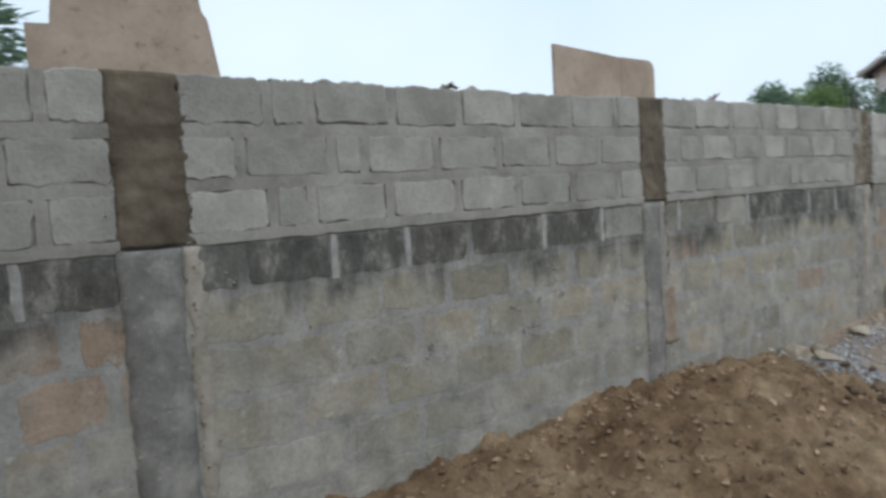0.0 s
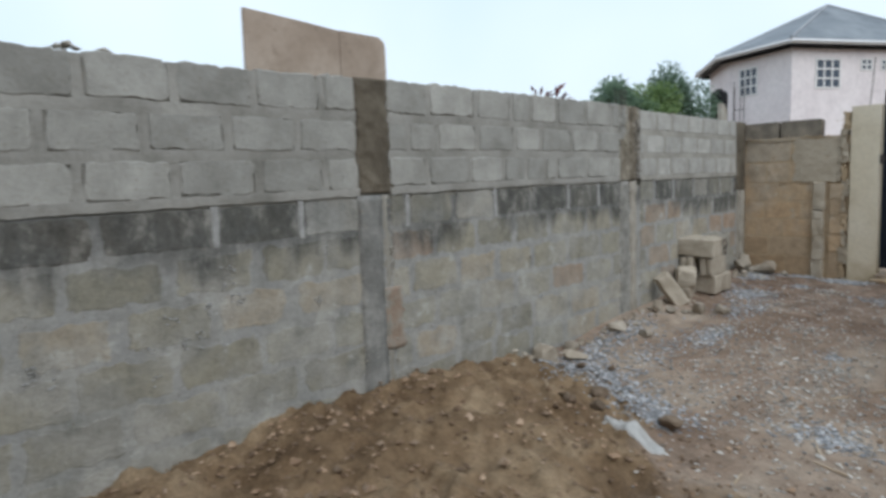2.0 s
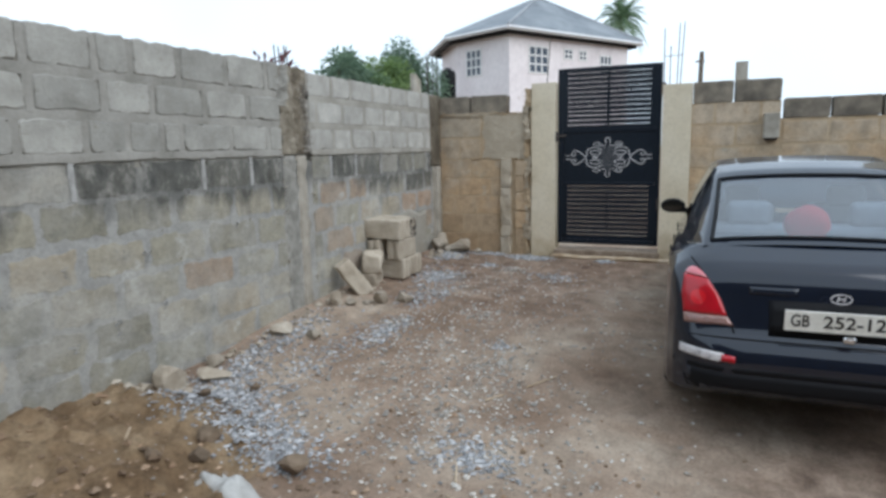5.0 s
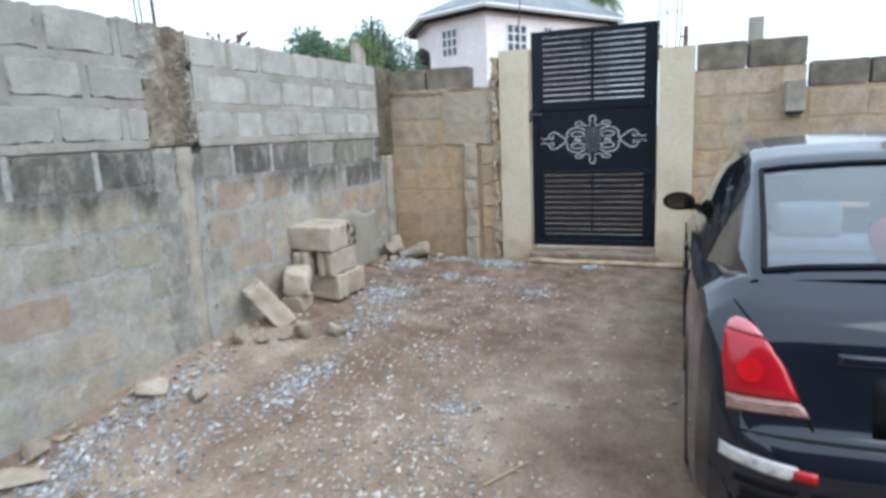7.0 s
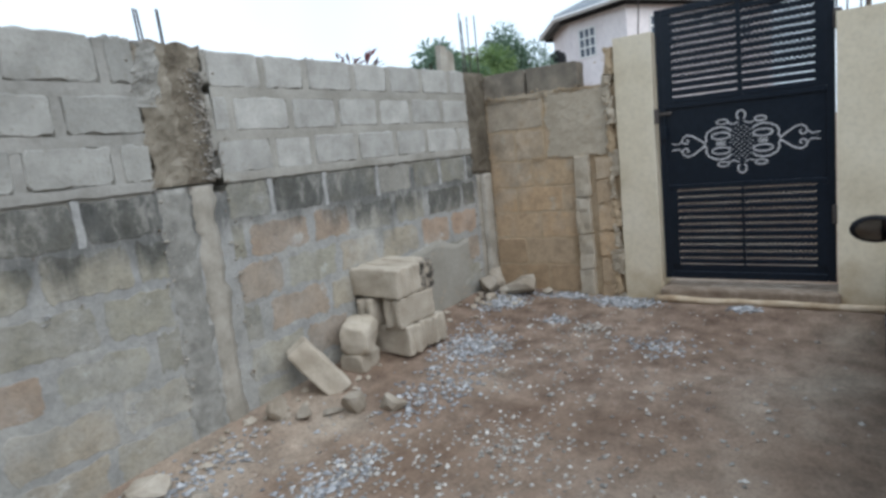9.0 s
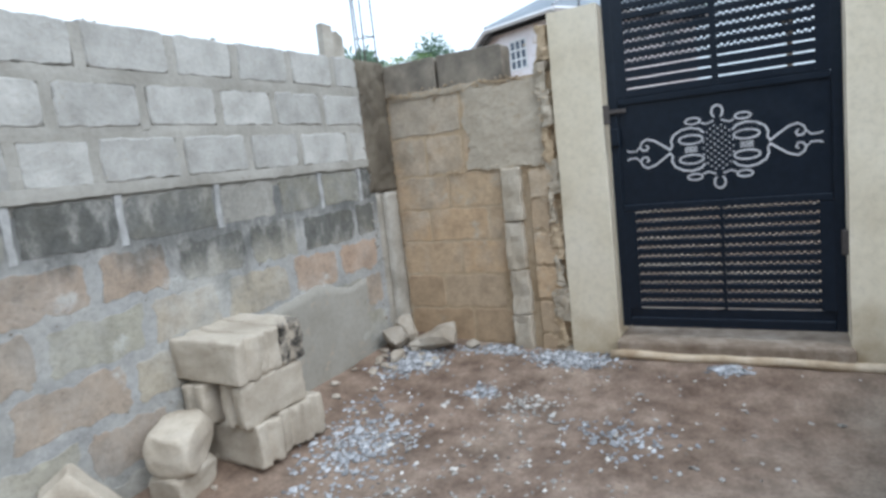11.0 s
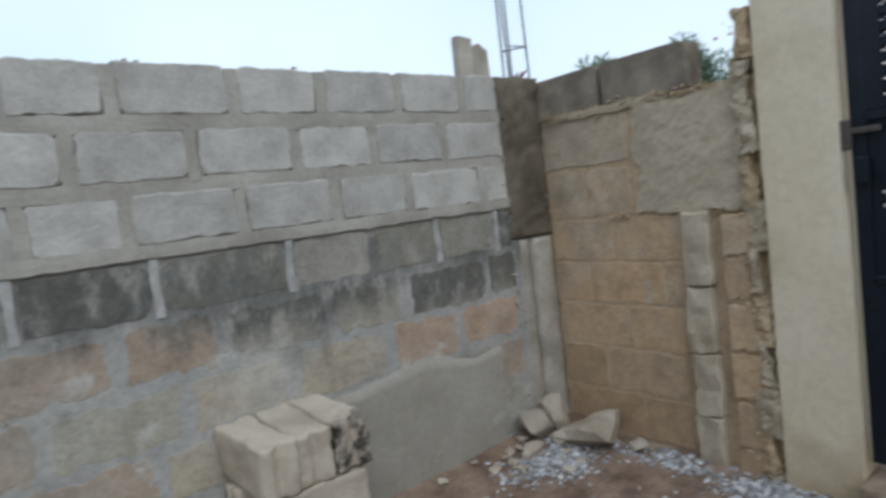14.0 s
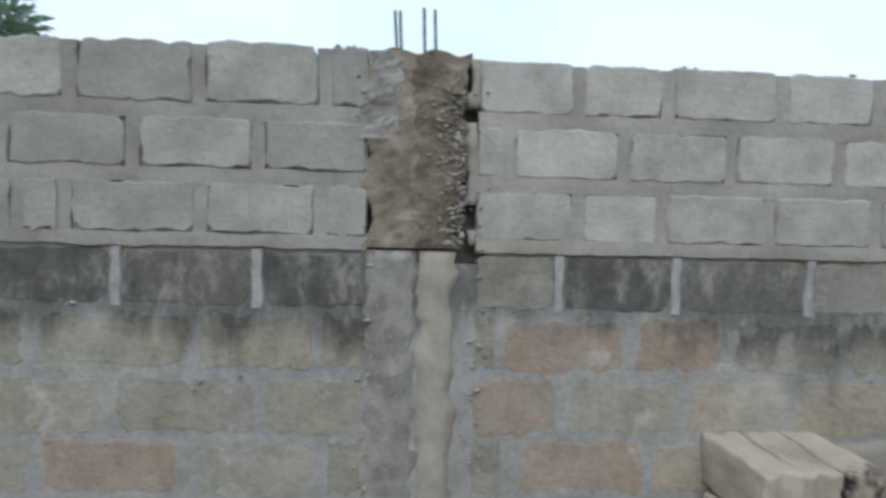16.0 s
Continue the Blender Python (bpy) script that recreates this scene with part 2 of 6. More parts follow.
TAN_CEMENT = rough_surface("grey_beige_cement", (0.34, 0.285, 0.21), (0.41, 0.35, 0.265), (0.46, 0.40, 0.31), grain=34, patch=3.2, relief=0.7, depth=0.014, spots=(0.33, 0.26, 0.17))
TAN_MORTAR = rough_surface("tan_mortar", (0.36, 0.265, 0.16), (0.44, 0.335, 0.215), (0.49, 0.39, 0.27), grain=32, patch=2.5, relief=0.9, depth=0.02, spots=(0.24, 0.18, 0.11))
BLACK_BLOCK = rough_surface("mould_black_block", (0.10, 0.088, 0.07), (0.18, 0.155, 0.122), (0.29, 0.25, 0.19), grain=35, patch=4.5, relief=0.6, depth=0.012, vary=0.3)
BEIGE_CONCRETE = rough_surface("beige_concrete", (0.33, 0.275, 0.20), (0.41, 0.35, 0.265), (0.46, 0.405, 0.325), grain=40, patch=3.0, relief=0.6, depth=0.014)
CREAM = rough_surface("cream_render", (0.50, 0.425, 0.30), (0.61, 0.535, 0.40), (0.66, 0.59, 0.465), grain=30, patch=1.6, relief=0.35, depth=0.008)


def splashed(m, height, dirt):
    """Rain-splashed earth on the foot of a rendered wall, with a blotchy upper edge."""
    n, l = m.node_tree.nodes, m.node_tree.links
    b = n["Principled BSDF"]
    clean = b.inputs["Base Color"].links[0].from_socket
    v = coords(n, l, False)
    z = n.new("ShaderNodeSeparateXYZ")
    l.new(v, z.inputs[0])
    blot = noise_node(n, l, v, 5.0, 5, 0.65)
    f = calc(n, l, "ADD", calc(n, l, "MULTIPLY", calc(n, l, "SUBTRACT", height, z.outputs[2]), 1.6), calc(n, l, "MULTIPLY", calc(n, l, "SUBTRACT", blot, 0.5), 1.6))
    l.new(blend(n, l, ramp(n, l, f, [(0.1, 0.0), (0.8, 0.75)]), clean, dirt), b.inputs["Base Color"])


splashed(CREAM, 0.55, (0.36, 0.265, 0.15))
SILL_EARTH = rough_surface("earthy_concrete", (0.16, 0.115, 0.08), (0.235, 0.18, 0.13), (0.33, 0.27, 0.21), grain=40, patch=7, relief=0.8, depth=0.02)
LOOSE_BLOCK = rough_surface("loose_sandcrete", (0.34, 0.288, 0.22), (0.43, 0.375, 0.295), (0.50, 0.445, 0.362), grain=50, patch=4.0, relief=0.7, depth=0.012, vary=0.2)
STONE = rough_surface("rubble_stone", (0.25, 0.208, 0.155), (0.345, 0.298, 0.235), (0.45, 0.405, 0.335), grain=30, patch=5, relief=0.8, depth=0.015, vary=0.4)
# earth clods; also stands in for shade in the wall's pits
DARK_CLOD_AND_PIT = rough_surface("dark_clod_and_pit", (0.10, 0.075, 0.05), (0.15, 0.11, 0.075), (0.22, 0.165, 0.115), grain=30, patch=5, relief=0.8, depth=0.015, vary=0.4)
GRAVEL = rough_surface("crushed_granite", (0.22, 0.222, 0.226), (0.32, 0.322, 0.325), (0.47, 0.471, 0.472), grain=60, patch=20, roughness=0.75, relief=0.4, depth=0.004, island=True)
CHIPS = rough_surface("pale_chips", (0.27, 0.245, 0.21), (0.39, 0.365, 0.325), (0.50, 0.475, 0.435), grain=60, patch=20, roughness=0.8, relief=0.4, depth=0.004, island=True)
CLODS = rough_surface("earth_clods", (0.17, 0.108, 0.066), (0.255, 0.175, 0.112), (0.36, 0.27, 0.19), grain=50, patch=10, relief=0.6, depth=0.008, island=True)
CEMENT = rough_surface("spilt_cement", (0.31, 0.30, 0.275), (0.43, 0.42, 0.395), (0.54, 0.53, 0.505), grain=30, patch=6, relief=0.5)
PLY = rough_surface("weathered_board", (0.30, 0.235, 0.18), (0.385, 0.31, 0.245), (0.45, 0.375, 0.305), grain=25, patch=2.2, relief=0.4, depth=0.006, spots=(0.26, 0.205, 0.16))
TIMBER = rough_surface("pale_timber", (0.31, 0.225, 0.14), (0.46, 0.36, 0.245), (0.57, 0.47, 0.35), grain=45, patch=5, roughness=0.8, relief=0.5)
GATE_BLACK = plain("black_gate_paint", (0.007, 0.011, 0.018), 0.36, 0.0, 0.0, 30, 0.5)
GATE_BLACK.node_tree.nodes["Principled BSDF"].inputs["Specular IOR Level"].default_value = 0.24
# badge silver; also the pale colour painted for light through the gate's cutouts
SILVER_AND_CUTOUT = plain("silver_and_cutout_light", (0.62, 0.60, 0.59), 0.4, 0.1, 0.0, 20, 0.5)
RUST = plain("rebar", (0.085, 0.072, 0.064), 0.7, 0.4, 0.0, 40, 0.5)
CAR_PAINT = plain("navy_car_paint", (0.004, 0.007, 0.016), 0.30, 0.0, 1.0, 6, 0.3)
for key, val in (("Coat Roughness", 0.07), ("Specular IOR Level", 0.05), ("Coat Weight", 1.0), ("Coat IOR", 1.58)):
    CAR_PAINT.node_tree.nodes["Principled BSDF"].inputs[key].default_value = val
# black trim; also colours the painted shade on the lower bumper
TRIM_AND_SHADE_BLACK = plain("black_plastic_and_shade", (0.007, 0.007, 0.008), 0.6)
TRIM_AND_SHADE_BLACK.node_tree.nodes["Principled BSDF"].inputs["Specular IOR Level"].default_value = 0.15
RUBBER = plain("tyre_rubber", (0.018, 0.017, 0.016), 0.85, relief=0.3)
RIM = plain("wheel_metal", (0.28, 0.28, 0.28), 0.45, 0.8)
RED_LENS = plain("red_lens", (0.42, 0.003, 0.012), 0.22, 0.0, 0.35, 8, 0.3)
PINK_LENS = plain("pink_red_lens", (0.62, 0.16, 0.18), 0.18, 0.0, 1.0, 8, 0.3)
CLEAR_LENS = plain("clear_lens", (0.26, 0.13, 0.105), 0.2, 0.1, 1.0, 30, 0.6)
RIB_LENS = plain("pale_lens_rib", (0.55, 0.44, 0.40), 0.25, 0.1, 0.6, 60, 0.7)
WHITE_PAINT = plain("white_paint", (0.72, 0.71, 0.69), 0.45)
SCRAPED = rough_surface("scraped_bumper", (0.30, 0.29, 0.30), (0.60, 0.58, 0.58), (0.70, 0.69, 0.68), grain=60, patch=22, roughness=0.5, relief=0.3, spots=(0.40, 0.10, 0.13), local=True)
PLATE_WHITE = plain("plate_white", (0.80, 0.78, 0.70), 0.4)
INK = plain("black_ink", (0.01, 0.01, 0.01), 0.5)
CHROME = plain("chrome", (0.7, 0.7, 0.7), 0.15, 1.0)
SEAT = plain("grey_seat_cloth", (0.30, 0.33, 0.36), 0.9, relief=0.3)
RED_CLOTH = plain("red_cushion_cloth", (0.62, 0.06, 0.07), 0.8, relief=0.3)
HOUSE_WHITE = rough_surface("pink_white_render", (0.62, 0.56, 0.56), (0.72, 0.665, 0.66), (0.78, 0.73, 0.72), grain=4, patch=0.4, relief=0.1)
RIDGE = rough_surface("ridge_sheet", (0.24, 0.255, 0.27), (0.30, 0.315, 0.33), (0.36, 0.375, 0.39), grain=3, patch=0.5, roughness=0.6, relief=0.1)
ROOF_GREY = rough_surface("grey_roof_sheet", (0.13, 0.145, 0.16), (0.19, 0.21, 0.225), (0.25, 0.27, 0.285), grain=3, patch=0.5, roughness=0.6, relief=0.2)
FASCIA = plain("white_fascia", (0.6, 0.6, 0.6), 0.6)
# for the unseen closing walls, kept dark to dull the car's reflections
CLOSING_WALL_DARK = rough_surface("closing_wall_dark", (0.10, 0.092, 0.08), (0.14, 0.13, 0.113), (0.19, 0.177, 0.155), grain=25, patch=1.2, relief=0.4)


def leaf_material(name, dark, light):
    m, n, l, b = material(name)
    r = n.new("ShaderNodeNewGeometry").outputs["Random Per Island"]
    l.new(ramp(n, l, r, [(0.0, dark), (1.0, light)]), b.inputs["Base Color"])
    b.inputs["Roughness"].default_value = 0.6
    # thin leaves let some of the light through
    through_leaf, mixer = n.new("ShaderNodeBsdfTranslucent"), n.new("ShaderNodeMixShader")
    l.new(ramp(n, l, r, [(0.0, dark), (1.0, light)]), through_leaf.inputs["Color"])
    mixer.inputs["Fac"].default_value = 0.45
    l.new(b.outputs["BSDF"], mixer.inputs[1])
    l.new(through_leaf.outputs["BSDF"], mixer.inputs[2])
    l.new(mixer.outputs["Shader"], n["Material Output"].inputs["Surface"])
    return m


LEAF = leaf_material("green_leaf", (0.095, 0.16, 0.085), (0.22, 0.31, 0.165))
LEAF_DARK = leaf_material("dark_green_leaf", (0.095, 0.15, 0.105), (0.2, 0.285, 0.185))
LEAF_LIGHT = leaf_material("light_green_leaf", (0.115, 0.185, 0.065), (0.245, 0.335, 0.13))
LEAF_RED = leaf_material("red_leaf", (0.08, 0.025, 0.03), (0.2, 0.07, 0.07))
BARK = rough_surface("bark", (0.07, 0.055, 0.04), (0.12, 0.095, 0.07), (0.17, 0.14, 0.11), grain=20, patch=3)


def glass_material(name, tint, rough=0.02, alpha=0.35):
    m, n, l, b = material(name)
    glass, clear = n.new("ShaderNodeBsdfGlossy"), n.new("ShaderNodeBsdfTransparent")
    clear.inputs["Color"].default_value = rgba(tint)
    glass.inputs["Roughness"].default_value = rough
    fres = n.new("ShaderNodeFresnel")
    fres.inputs["IOR"].default_value = 1.55
    mixer = n.new("ShaderNodeMixShader")
    l.new(calc(n, l, "ADD", calc(n, l, "MULTIPLY", fres.outputs["Fac"], 1.5), alpha), mixer.inputs["Fac"])
    l.new(clear.outputs["BSDF"], mixer.inputs[1])
    l.new(glass.outputs["BSDF"], mixer.inputs[2])
    l.new(mixer.outputs["Shader"], n["Material Output"].inputs["Surface"])
    return m


CAR_GLASS = glass_material("car_glass", (0.66, 0.76, 0.84), 0.08, 0.13)
DARK_GLASS = glass_material("tinted_side_glass", (0.10, 0.11, 0.12), 0.03, 0.05)
HOUSE_GLASS = plain("window_glass", (0.03, 0.045, 0.07), 0.12, 0.0, 0.2)


def ground_material():
    m, n, l, b = material("earth")
    v = coords(n, l, False)
    broad, mid, fine = noise_node(n, l, v, 0.9, 6, 0.6), noise_node(n, l, v, 5.5, 6, 0.65), noise_node(n, l, v, 48, 6, 0.7)
    yard = ramp(n, l, broad, [(0.32, (0.18, 0.12, 0.082)), (0.5, (0.272, 0.201, 0.147)), (0.66, (0.39, 0.32, 0.247))])
    # darker reddish-brown earth where this mask is high, with noisy edges
    dusky_mask = n.new("ShaderNodeAttribute")
    dusky_mask.attribute_name = "dusky"
    dusky_edge = calc(n, l, "ADD", dusky_mask.outputs["Fac"], calc(n, l, "MULTIPLY", calc(n, l, "SUBTRACT", noise_node(n, l, v, 1.6, 5, 0.65), 0.5), 1.3))
    yard = blend(n, l, ramp(n, l, dusky_edge, [(0.2, 0.0), (0.9, 0.85)]), yard, ramp(n, l, mid, [(0.3, (0.125, 0.082, 0.058)), (0.5, (0.19, 0.134, 0.10)), (0.7, (0.27, 0.205, 0.157))]))
    yard = blend(n, l, 0.6, yard, ramp(n, l, mid, [(0.3, 0.55), (0.5, 1.0), (0.7, 1.4)]), "MULTIPLY")
    heap = ramp(n, l, noise_node(n, l, v, 2.2, 6, 0.65), [(0.3, (0.10, 0.062, 0.033)), (0.5, (0.205, 0.138, 0.079)), (0.7, (0.325, 0.24, 0.15))])
    heap = blend(n, l, 0.5, heap, ramp(n, l, mid, [(0.3, 0.5), (0.5, 1.0), (0.7, 1.35)]), "MULTIPLY")
    mask = n.new("ShaderNodeAttribute")
    mask.attribute_name = "heap"
    edge = calc(n, l, "ADD", mask.outputs["Fac"], calc(n, l, "MULTIPLY", calc(n, l, "SUBTRACT", mid, 0.5), 0.5))
    c = blend(n, l, ramp(n, l, edge, [(0.12, 0.0), (0.32, 1.0)]), yard, heap)
    c = blend(n, l, 0.5, c, ramp(n, l, fine, [(0.3, 0.45), (0.5, 1.0), (0.72, 1.45)]), "MULTIPLY")
    l.new(c, b.inputs["Base Color"])
    b.inputs["Roughness"].default_value, b.inputs["Specular IOR Level"].default_value = 0.95, 0.2
    bump(n, l, b, blend(n, l, 0.5, mid, fine), 0.8, 0.03)
    return m


EARTH = ground_material()


# ---- building helpers ----
def mesh_object(name, bm, mat, smooth=False):
    me = bpy.data.meshes.new(name)
    bm.normal_update()
    bm.to_mesh(me)
    bm.free()
    me.materials.append(mat)
    if smooth:
        me.polygons.foreach_set("use_smooth", [True] * len(me.polygons))
    return new(name, me)


def part(name, bm, mat, parent, label="", smooth=False):
    ob = mesh_object(name, bm, mat, smooth)
    ob.parent = parent
    if label:
        ob["label"] = label
    return ob


def thing(name, m, label, category, group="", kind=""):
    ob = new(name)
    ob.matrix_world = m
    return tagged(ob, label, category, group, kind)


def box(bm, x0, x1, y0, y1, z0, z1, m=None):
    vs = [bm.verts.new((x, y, z)) for x in (x0, x1) for y in (y0, y1) for z in (z0, z1)]
    for q in ((0, 1, 3, 2), (4, 6, 7, 5), (0, 4, 5, 1), (2, 3, 7, 6), (0, 2, 6, 4), (1, 5, 7, 3)):
        bm.faces.new([vs[k] for k in q])
    if m is not None:
        bmesh.ops.transform(bm, matrix=m, verts=vs)
    return vs


def one_box(x0, x1, y0, y1, z0, z1, bevel=0.0, seg=1):
    bm = bmesh.new()
    box(bm, x0, x1, y0, y1, z0, z1)
    if bevel:
        bmesh.ops.bevel(bm, geom=bm.edges[:], offset=bevel, segments=seg, affect="EDGES", profile=0.6)
    bmesh.ops.recalc_face_normals(bm, faces=bm.faces[:])
    return bm


def rod(bm, a, b, r0, r1=None, n=8):
    a, b = Vector(a), Vector(b)
    r1 = r0 if r1 is None else r1
    q = (b - a).to_track_quat("Z", "Y").to_matrix()
    rings = []
    for c, r in ((a, r0), (b, r1)):
        rings.append([bm.verts.new(c + q @ Vector((r * math.cos(2 * math.pi * k / n), r * math.sin(2 * math.pi * k / n), 0))) for k in range(n)])
    for k in range(n):
        bm.faces.new((rings[0][k], rings[0][(k + 1) % n], rings[1][(k + 1) % n], rings[1][k]))
    bm.faces.new(rings[0][::-1])
    bm.faces.new(rings[1])


def grid_faces(bm, rows, close=False):
    for a, b in zip(rows, rows[1:]):
        n = len(a)
        for k in range(n if close else n - 1):
            bm.faces.new((a[k], a[(k + 1) % n], b[(k + 1) % n], b[k]))


def rough_slab(x0, x1, z0, z1, depth, seed, jag=0.02, relief=0.008, step=0.05, lean=0.0):
    """An upright slab, front face towards -y at y=0, with ragged sides and an uneven face."""
    bm = bmesh.new()
    nx, nz = max(3, round((x1 - x0) / step) + 1), max(3, round((z1 - z0) / step) + 1)
    front, back = [], []
    for j in range(nz):
        v = j / (nz - 1)
        z = z0 + (z1 - z0) * v
        f, g = [], []
        for i in range(nx):
            u = i / (nx - 1)
            edge = abs(2 * u - 1) ** 3
            x = x0 + (x1 - x0) * u + lean * (v - 0.5)
            x += jag * edge * (noise.noise((seed * 7.3 + (5 if u > 0.5 else 0), z * 7, 0.3)) * 0.6 + noise.noise((seed * 3.3 + (5 if u > 0.5 else 0), z * 23, 0.7)) * 0.55) * (1 if u > 0.5 else -1)
            y = relief * noise.fractal((x * 15 + seed, z * 15, seed), 0.75, 2.1, 4) + 0.012 * edge
            f.append(bm.verts.new((x, y, z)))
            g.append(bm.verts.new((x, depth, z)))
        front.append(f)
        back.append(g)
    grid_faces(bm, front)
    rim = front[0] + [r[-1] for r in front[1:]] + front[-1][::-1][1:] + [r[0] for r in front[::-1][1:-1]]
    rimb = back[0] + [r[-1] for r in back[1:]] + back[-1][::-1][1:] + [r[0] for r in back[::-1][1:-1]]
    used = set(rimb)
    for k in range(len(rim)):
        bm.faces.new((rim[k - 1], rim[k], rimb[k], rimb[k - 1]))
    for v in [v for r in back for v in r if v not in used]:
        bm.verts.remove(v)
    bmesh.ops.recalc_face_normals(bm, faces=bm.faces[:])
    return bm


def block_mesh(name, mat, seed, length=0.45, height=0.22, depth=0.14, jag=0.012, bevel=0.010, corner=0.03):
    """A hand-laid block: worn corners, ragged outline, softened front edge; its front faces -y, its middle at the origin."""
    hx, hz = length / 2, height / 2
    pts = [(-hx + length * k / 15, -hz) for k in range(15)] + [(hx, -hz + height * k / 8) for k in range(8)]
    pts += [(hx - length * k / 15, hz) for k in range(15)] + [(-hx, hz - height * k / 8) for k in range(8)]
    n = len(pts)
    out, inn = [], []
    for x, z in pts:
        # corners are worn round, each by its own amount
        wear = corner * (0.6 + 0.8 * noise.noise((seed * 3.7 + (1 if x > 0 else 4), (2 if z > 0 else 7), 0.5)))
        ex, ez = max(0.0, abs(x) - (hx - wear)), max(0.0, abs(z) - (hz - wear))
        cut = max(0.0, math.hypot(ex, ez) - wear) if ex > 0 and ez > 0 else 0.0
        w = jag * (0.75 * noise.noise((x * 11, z * 11, seed * 5.1)) + 0.5 * noise.noise((x * 37, z * 37, seed * 2.3)) - 0.25)
        sx, sz = (1 if x > 0 else -1), (1 if z > 0 else -1)
        ax, az = (1.0 if abs(abs(x) - hx) < 1e-6 else 0.0), (1.0 if abs(abs(z) - hz) < 1e-6 else 0.0)
        px, pz = x + sx * (w * ax - cut * 0.7), z + sz * (w * az - cut * 0.7)
        b = bevel * (1.0 + 0.8 * noise.noise((x * 23, z * 23, seed * 1.9)))
        out.append((px, pz))
        inn.append((px * (1 - b / hx), pz * (1 - b / hz)))
    verts = [(x, 0.0, z) for x, z in inn] + [(x, bevel, z) for x, z in out] + [(x, depth, z) for x, z in out]
    faces = [tuple(range(n))]
    for a in (0, n):
        faces += [(a + k, a + n + k, a + n + (k + 1) % n, a + (k + 1) % n) for k in range(n)]
    me = bpy.data.meshes.new(name)
    me.from_pydata(verts, [], faces)
    me.materials.append(mat)
    return me


def lay(me, name, parent, m, sx=1.0, sz=1.0):
    ob = new(name, me)
    ob.parent = parent
    ob.matrix_parent_inverse = parent.matrix_world.inverted()
    ob.matrix_world = m @ Matrix.Diagonal((sx, 1, sz, 1))
    return ob


def stones(name, places, mat, parent=None, label="", category="", flat=0.7):
    """Many small angular stones (x, y, z, size) as one mesh."""
    r = random.Random(len(places))
    base = [(1, 0, 0), (-1, 0, 0), (0, 1, 0), (0, -1, 0), (0, 0, 1), (0, 0, -1)]
    tris = [(0, 2, 4), (2, 1, 4), (1, 3, 4), (3, 0, 4), (2, 0, 5), (1, 2, 5), (3, 1, 5), (0, 3, 5)]
    verts, faces = [], []
    for x, y, z, s in places:
        a, o = r.uniform(0, 6.28), len(verts)
        ca, sa = math.cos(a), math.sin(a)
        k1, k2, k3 = r.uniform(0.6, 1.3), r.uniform(0.5, 1.0), r.uniform(0.5, 0.9) * flat
        tx, ty = r.uniform(-0.5, 0.5), r.uniform(-0.5, 0.5)
        for bx, by, bz in base:
            px, py, pz = bx * k1 + bz * tx, by * k2 + bz * ty, bz * k3 + bx * r.uniform(-0.3, 0.3)
            verts.append((x + s * (ca * px - sa * py), y + s * (sa * px + ca * py), z + s * pz))
        faces += [(o + i, o + j, o + k) for i, j, k in tris]
    me = bpy.data.meshes.new(name)
    me.from_pydata(verts, [], faces)
    me.materials.append(mat)
    ob = new(name, me)
    if parent:
        ob.parent = parent
    return tagged(ob, label, category, kind="stuff")


# ---- ground ----
def heap_height(x, y):
    """The orange earth heap along the block wall."""
    h = 0.0
    for cx, cy, rx, ry, top in ((3.9, 2.75, 1.75, 1.6, 0.235), (4.85, 2.5, 0.9, 0.95, 0.17), (2.4, 2.65, 2.0, 1.5, 0.16), (3.3, 0.95, 1.5, 1.3, 0.10)):
        d = ((x - cx) / rx) ** 2 + ((y - cy) / ry) ** 2
        d *= 1 + 0.35 * noise.noise((x * 1.7, y * 1.7, cx))
        if d < 1:
            h = max(h, top * (1 - d) ** 0.75)
    return h


def yard_height(x, y):
    base = float(np.interp(x, (-3, 5.0, 6.2, 8.5, 10.8, 12), (-0.06, -0.03, -0.02, 0.125, 0.18, 0.2)))
    base -= 0.045 * min(3.5, max(0.0, 2.3 - y))
    bank = max(0.0, min(1.0, (y - 2.55) / 0.5)) * float(np.interp(x, (5, 6.5, 7.2, 10.8), (0.03, 0.06, 0.09, 0.07)))
    # the earth is banked up level before the gate
    ramp = max(0.0, min(1.0, (x - 10.25) / 0.35)) * 0.045 * min(1.75, max(0.0, 1.6 - y)) * max(0.0, min(1.0, (y + 0.45) / 0.3))
    return base + bank + ramp


def ground_height(x, y):
    if x > 11.2 or y > 3.3:
        return 0.1 if x > 11.2 else 0.0
    h = yard_height(x, y)
    rough = 0.012 * noise.fractal((x * 2.2, y * 2.2, 0.5), 0.8, 2.0, 4)
    e = heap_height(x, y)
    if e > 0:
        k = min(1.0, e / 0.08)
        rough += k * 0.07 * noise.fractal((x * 2.6, y * 2.6, 4.0), 0.7, 2.1, 5)
        rough += k * 0.045 * noise.fractal((x * 8, y * 8, 7.0), 0.75, 2.1, 4)
        rough += k * 0.026 * abs(noise.fractal((x * 15, y * 15, 2.0), 0.8, 2.1, 3))
        # a kicked hollow near the crest, and its lip
        e -= 0.15 * math.exp(-((x - 4.02) ** 2 / 0.030 + (y - 2.50) ** 2 / 0.022)) - 0.05 * math.exp(-((x - 3.80) ** 2 / 0.03 + (y - 2.30) ** 2 / 0.03))
    return h + e + rough


